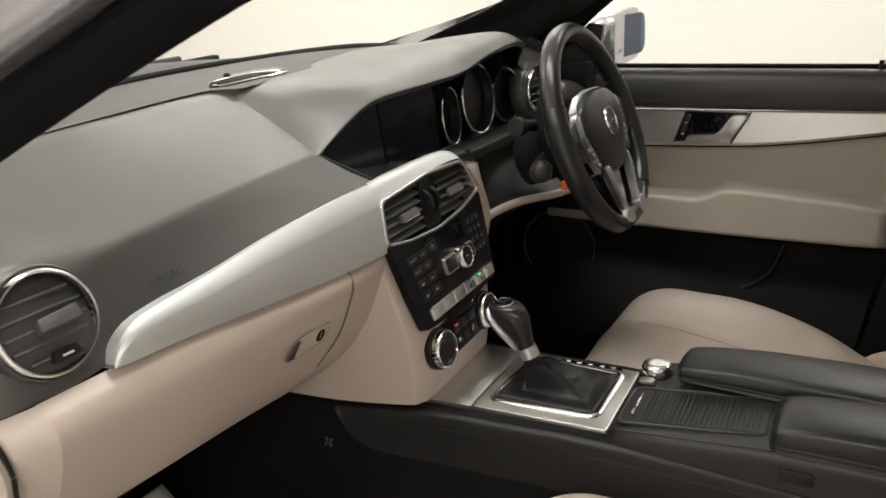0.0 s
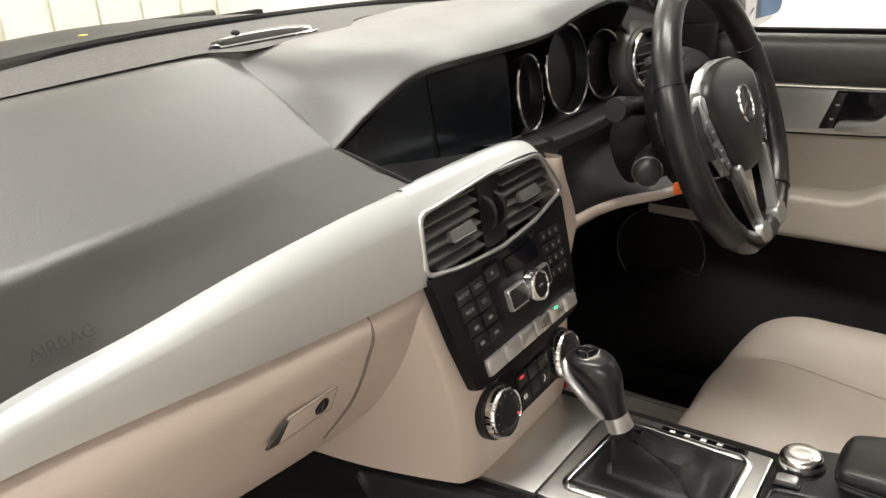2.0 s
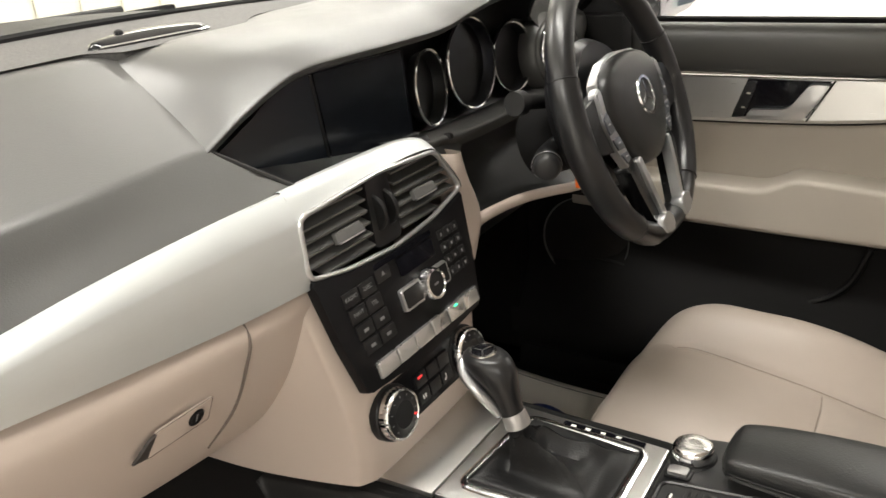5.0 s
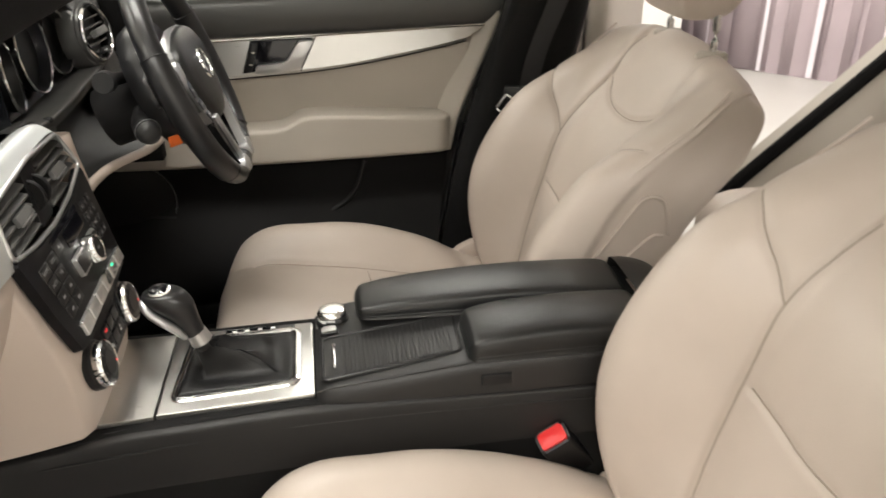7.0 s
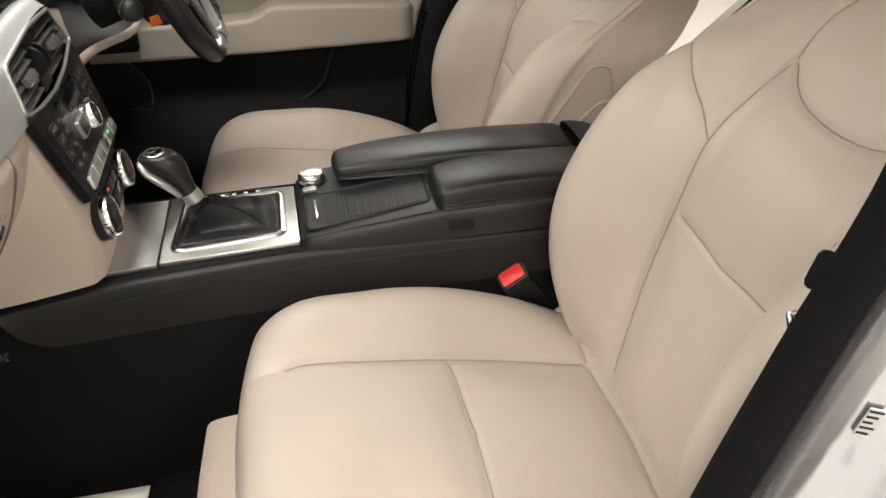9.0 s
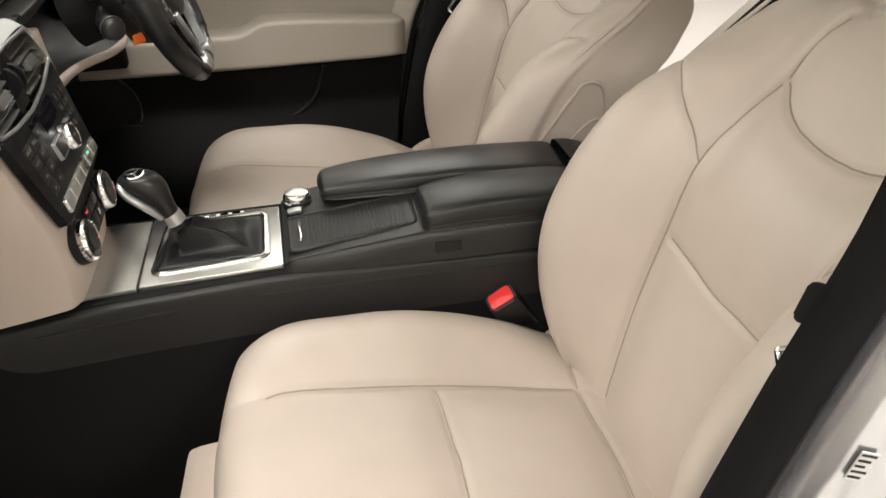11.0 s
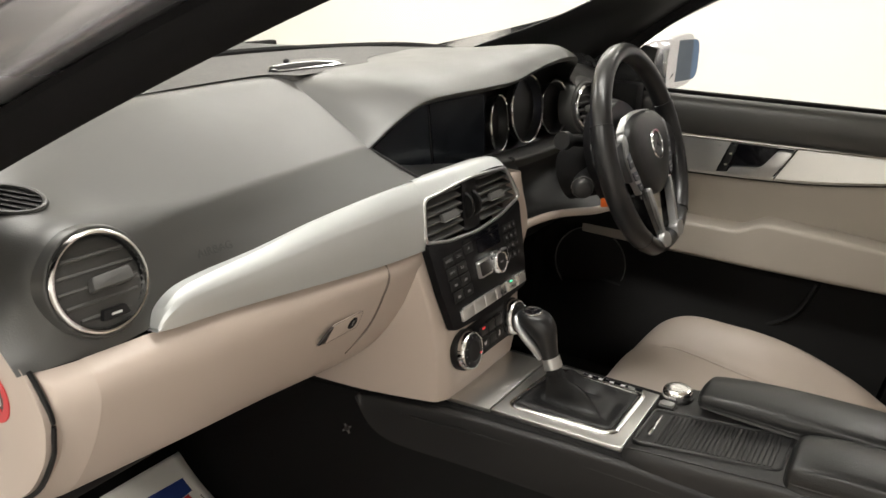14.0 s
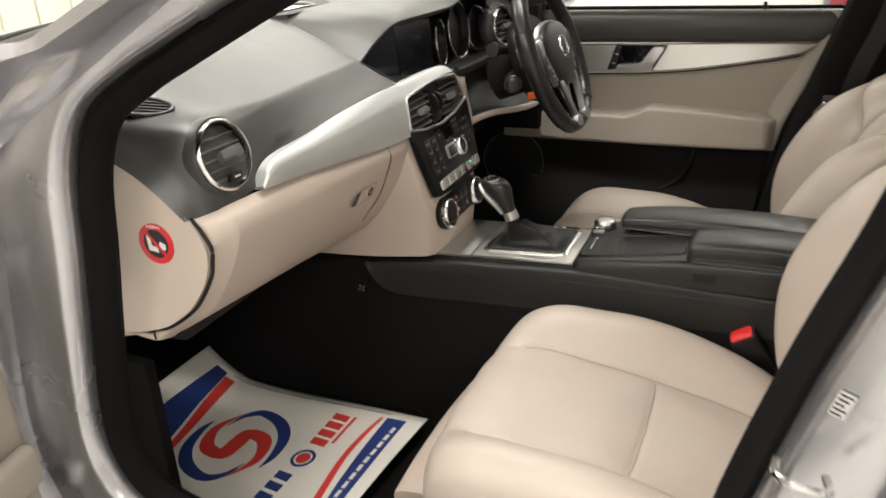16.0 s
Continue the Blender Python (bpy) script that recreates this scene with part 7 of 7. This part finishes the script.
# belts
belt = thing("seat_belt", (0.80, 0.66, 0.3), "black driver seat belt hanging with its steel tongue", "seat belt")
part("webbing", loft([[(0.86, 0.640, 1.10), (0.905, 0.645, 1.10)], [(0.84, 0.655, 0.92), (0.885, 0.66, 0.92)], [(0.785, 0.660, 0.74), (0.827, 0.666, 0.74)], [(0.75, 0.672, 0.40), (0.79, 0.676, 0.40)]], 5, 24), WEB, belt)
part("tongue_grip", slab(rounded([(-0.026, -0.012), (0.026, -0.012), (0.022, 0.014), (-0.022, 0.014)], 0.005), facing((0.772, 0.650, 0.715), (-0.3, -0.9, 0.1)), 0.010, 0.003), SATIN, belt)
tg = facing((0.750, 0.644, 0.694), (-0.3, -0.9, 0.1)) @ pose(0, 0, 0, 0, 0, -35)
part("tongue", tube([tg @ Vector((u, v, 0)) for u, v in rect(0.020, 0.036, 0.004)], 0.0030, 8, None, True), CHROME, belt, "steel belt tongue")
belt2 = thing("seat_belt", (0.75, -0.60, 0.3), "black passenger seat belt on the centre pillar", "seat belt")
part("pillar_trim", loft([[(0.65, -0.655, 0.40), (0.71, -0.620, 0.40), (0.84, -0.63, 0.40), (0.86, -0.70, 0.40)], [(0.705, -0.650, 0.66), (0.755, -0.615, 0.66), (0.88, -0.63, 0.66), (0.90, -0.70, 0.66)], [(0.765, -0.640, 0.95), (0.815, -0.610, 0.95), (0.91, -0.62, 0.95), (0.93, -0.68, 0.95)], [(0.80, -0.59, 1.33), (0.82, -0.57, 1.33), (0.92, -0.58, 1.33), (0.94, -0.64, 1.33)]], 16, 24), DULL, body, "black centre pillar trim")
part("webbing", loft([[(0.83, -0.575, 1.15), (0.875, -0.58, 1.15)], [(0.795, -0.606, 0.85), (0.84, -0.611, 0.85)], [(0.765, -0.610, 0.72), (0.81, -0.615, 0.72)], [(0.72, -0.625, 0.30), (0.76, -0.63, 0.30)]], 5, 24), WEB, belt2)
t2 = facing((0.7245, -0.632, 0.7745), (-0.70, -0.45, 0.45)) @ pose(0, 0, 0, 0, 0, 30)
part("tongue_grip", slab(rounded([(-0.022, -0.014), (0.022, -0.014), (0.020, 0.020), (-0.020, 0.020)], 0.005), facing((0.7735, -0.602, 0.793), (-0.70, -0.45, 0.45)), 0.016, 0.004), DULL, belt2)
part("tongue", tube([t2 @ Vector((u, v, 0)) for u, v in rect(0.015, 0.028, 0.003)], 0.0027, 8, None, True), CHROME, belt2, "steel belt tongue")
belt3 = thing("seat_belt", (1.75, 0.5, 0.6), "dark rear seat belt across the rear pillar", "seat belt")
part("webbing", loft([[(1.58, 0.625, 0.40), (1.645, 0.615, 0.38)], [(1.6946, 0.618, 0.653), (1.757, 0.608, 0.636)], [(1.7681, 0.612, 0.827), (1.825, 0.602, 0.8115)], [(1.86, 0.575, 1.04), (1.91, 0.565, 1.02)]], 5, 14), WEB, belt3)
# rear bench
bench = thing("rear_bench", (1.75, 0, 0.3), "cream leather rear bench seat", "car seat")
part("bench_back", loft([[(1.66, y, 0.42), (1.70, y, 0.60), (1.80, y, 0.85), (1.86, y, 0.92), (1.95, y, 0.90), (1.95, y, 0.45)] for y in (-0.62, -0.3, 0, 0.3, 0.60)], 30, 24), SEAT, bench)
part("bench_cushion", loft([[(1.22, y, 0.30), (1.20, y, 0.40), (1.26, y, 0.46), (1.45, y, 0.455), (1.70, y, 0.41)] for y in (-0.64, -0.3, 0, 0.3, 0.64)], 24, 24), SEAT, bench)

# ---- paper floor mat ----
pm_ = thing("paper_mat", (-0.25, -0.35, 0.215), "white printed paper floor mat with red and blue swirl", "floor mat")
PAPER = mat("white_paper", (0.84, 0.81, 0.74), 0.5, vary=0.03, bump=0.05, bscale=200)
BLUE = mat("print_blue", (0.025, 0.05, 0.20), 0.45, vary=0.05)
PRED = mat("print_red", (0.72, 0.06, 0.05), 0.45, vary=0.05)
MC = [Vector((0.080, -0.180, 0)), Vector((0.050, -0.625, 0)), Vector((-0.450, -0.625, 0)), Vector((-0.462, -0.158, 0))]


def on_mat(u, v, d=0.0):
    """u from the seat edge forwards, v from the tunnel to the sill; the forward edge curls up."""
    p = (MC[0] * (1 - v) + MC[1] * v) * (1 - u) + (MC[3] * (1 - v) + MC[2] * v) * u
    curl = max(0, u - 0.80) / 0.20
    sag = 0.012 * math.sin(math.pi * min(1, u / 0.85)) * (1 - v) * (1 - v)
    return Vector((p.x, p.y - sag, 0.236 + 0.004 * math.sin(u * 6 + v * 4) + 0.062 * curl ** 1.5 + d))


thick(part("sheet", grid([[on_mat(i / 80, j / 24) for j in range(25)] for i in range(81)]), PAPER, pm_, "white paper sheet"), 0.0012)


def sweep_band(name, f0, f1, n, material, d):
    bm = grid([[on_mat(*f0(i / n), d), on_mat(*(((f0(i / n)[0] + f1(i / n)[0]) / 2), (f0(i / n)[1] + f1(i / n)[1]) / 2), d), on_mat(*f1(i / n), d)] for i in range(n + 1)])
    return part(name, bm, material, pm_)


def stroke(name, pts, widths, material, d, n=40):
    """A printed stroke along a smooth line on the mat; half widths in metres."""
    c = crom([(u, v, 0) for u, v in pts], n)
    w = crom([(k, 0, 0) for k in widths], n)
    rows = []
    for i in range(n):
        a, b = c[max(i - 1, 0)], c[min(i + 1, n - 1)]
        t = Vector(((b.x - a.x) * 0.53, (b.y - a.y) * 0.455)).normalized()
        o = Vector((-t.y / 0.53, t.x / 0.455)) * max(w[i].x, 0.0002)
        rows.append([on_mat(c[i].x + o.x * k, c[i].y + o.y * k, d) for k in (-1, -0.33, 0.33, 1)])
    return part(name, grid(rows), material, pm_)


# blue and red waves at both ends, and the swirl between
stroke("blue_wave", [(0.905, 0.055), (0.897, 0.30), (0.880, 0.55), (0.866, 0.75), (0.860, 0.965)], [0.012, 0.019, 0.029, 0.036, 0.039], BLUE, 0.0055)
stroke("red_wave", [(0.858, 0.075), (0.838, 0.27), (0.806, 0.50), (0.780, 0.72), (0.770, 0.965)], [0.011, 0.010, 0.008, 0.007, 0.006], PRED, 0.0055)
stroke("border_line", [(0.13, 0.032), (0.40, 0.034), (0.70, 0.036), (0.86, 0.036)], [0.0009, 0.0009, 0.0009, 0.0009], GREY, 0.0030)
stroke("blue_wave", [(0.100, 0.055), (0.092, 0.30), (0.080, 0.55), (0.066, 0.75), (0.055, 0.95)], [0.020, 0.019, 0.016, 0.010, 0.004], BLUE, 0.0014)
stroke("red_wave", [(0.156, 0.06), (0.166, 0.20), (0.166, 0.38), (0.140, 0.60), (0.110, 0.78), (0.085, 0.95)], [0.003, 0.005, 0.006, 0.007, 0.007, 0.006], PRED, 0.0014)
SU, SV = 0.594, 0.440
for sg in (1, -1):
    stroke("swirl_arc", [(SU + sg * u, SV + sg * v) for u, v in ((0.101, -0.096), (0.072, -0.19), (0.012, -0.237), (-0.085, -0.199), (-0.151, -0.109), (-0.174, 0.009), (-0.166, 0.097))], [0.0008, 0.006, 0.011, 0.0135, 0.012, 0.008, 0.0008], BLUE, 0.0014, 50)
stroke("red_swirl", [(SU + u, SV + v) for u, v in ((0.088, -0.195), (0.128, -0.055), (0.089, 0.065), (0.010, 0.080), (0, 0), (-0.010, -0.080), (-0.089, -0.065), (-0.128, 0.055), (-0.088, 0.195))], [0.0008, 0.009, 0.015, 0.016, 0.017, 0.016, 0.015, 0.009, 0.0008], PRED, 0.0016, 90)


# the maker's wordmark as plain bars, one a letter
for k in range(4):
    v0 = 0.775 - k * 0.066
    sweep_band("blue_bar", lambda t: (0.288, v0 - 0.046 * t), lambda t: (0.350, v0 - 0.010 - 0.046 * t), 4, BLUE, 0.0016)
    v1 = 0.335 - k * 0.062
    sweep_band("red_bar", lambda t: (0.268, v1 - 0.046 * t), lambda t: (0.335, v1 - 0.010 - 0.046 * t), 4, PRED, 0.0016)
sweep_band("small_bar", lambda t: (0.243, 0.30 - 0.20 * t), lambda t: (0.255, 0.30 - 0.20 * t), 8, PRED, 0.0016)
for r0, r1, mt in ((0.74, 1.0, BLUE), (0.0, 0.58, PRED)):
    sweep_band("ball_mark", lambda t: (0.306 + 0.045 * r1 * math.cos(6.2832 * t), 0.425 + 0.058 * r1 * math.sin(6.2832 * t)), lambda t: (0.306 + 0.045 * r0 * math.cos(6.2832 * t), 0.425 + 0.058 * r0 * math.sin(6.2832 * t)), 24, mt, 0.0017)
for k in range(9):
    sweep_band("white_bar", lambda t: (0.074, 0.60 - k * 0.055 - 0.042 * t), lambda t: (0.088, 0.60 - k * 0.055 - 0.042 * t), 3, PAPER, 0.0019)

copy_thing(pm_, Matrix.Translation((-0.030, 0.440, 0.215)))
floor_mat = thing("floor_mat", (-0.25, -0.36, 0.206), "black carpet floor mat in the passenger footwell", "floor mat")
part("carpet_top", slab(rounded([(0.06, -0.60), (0.06, -0.13), (-0.50, -0.14), (-0.60, -0.30), (-0.58, -0.60)], 0.03), Matrix.Translation((0, 0, 0.206)), 0.010, 0.004), CARPET, floor_mat)
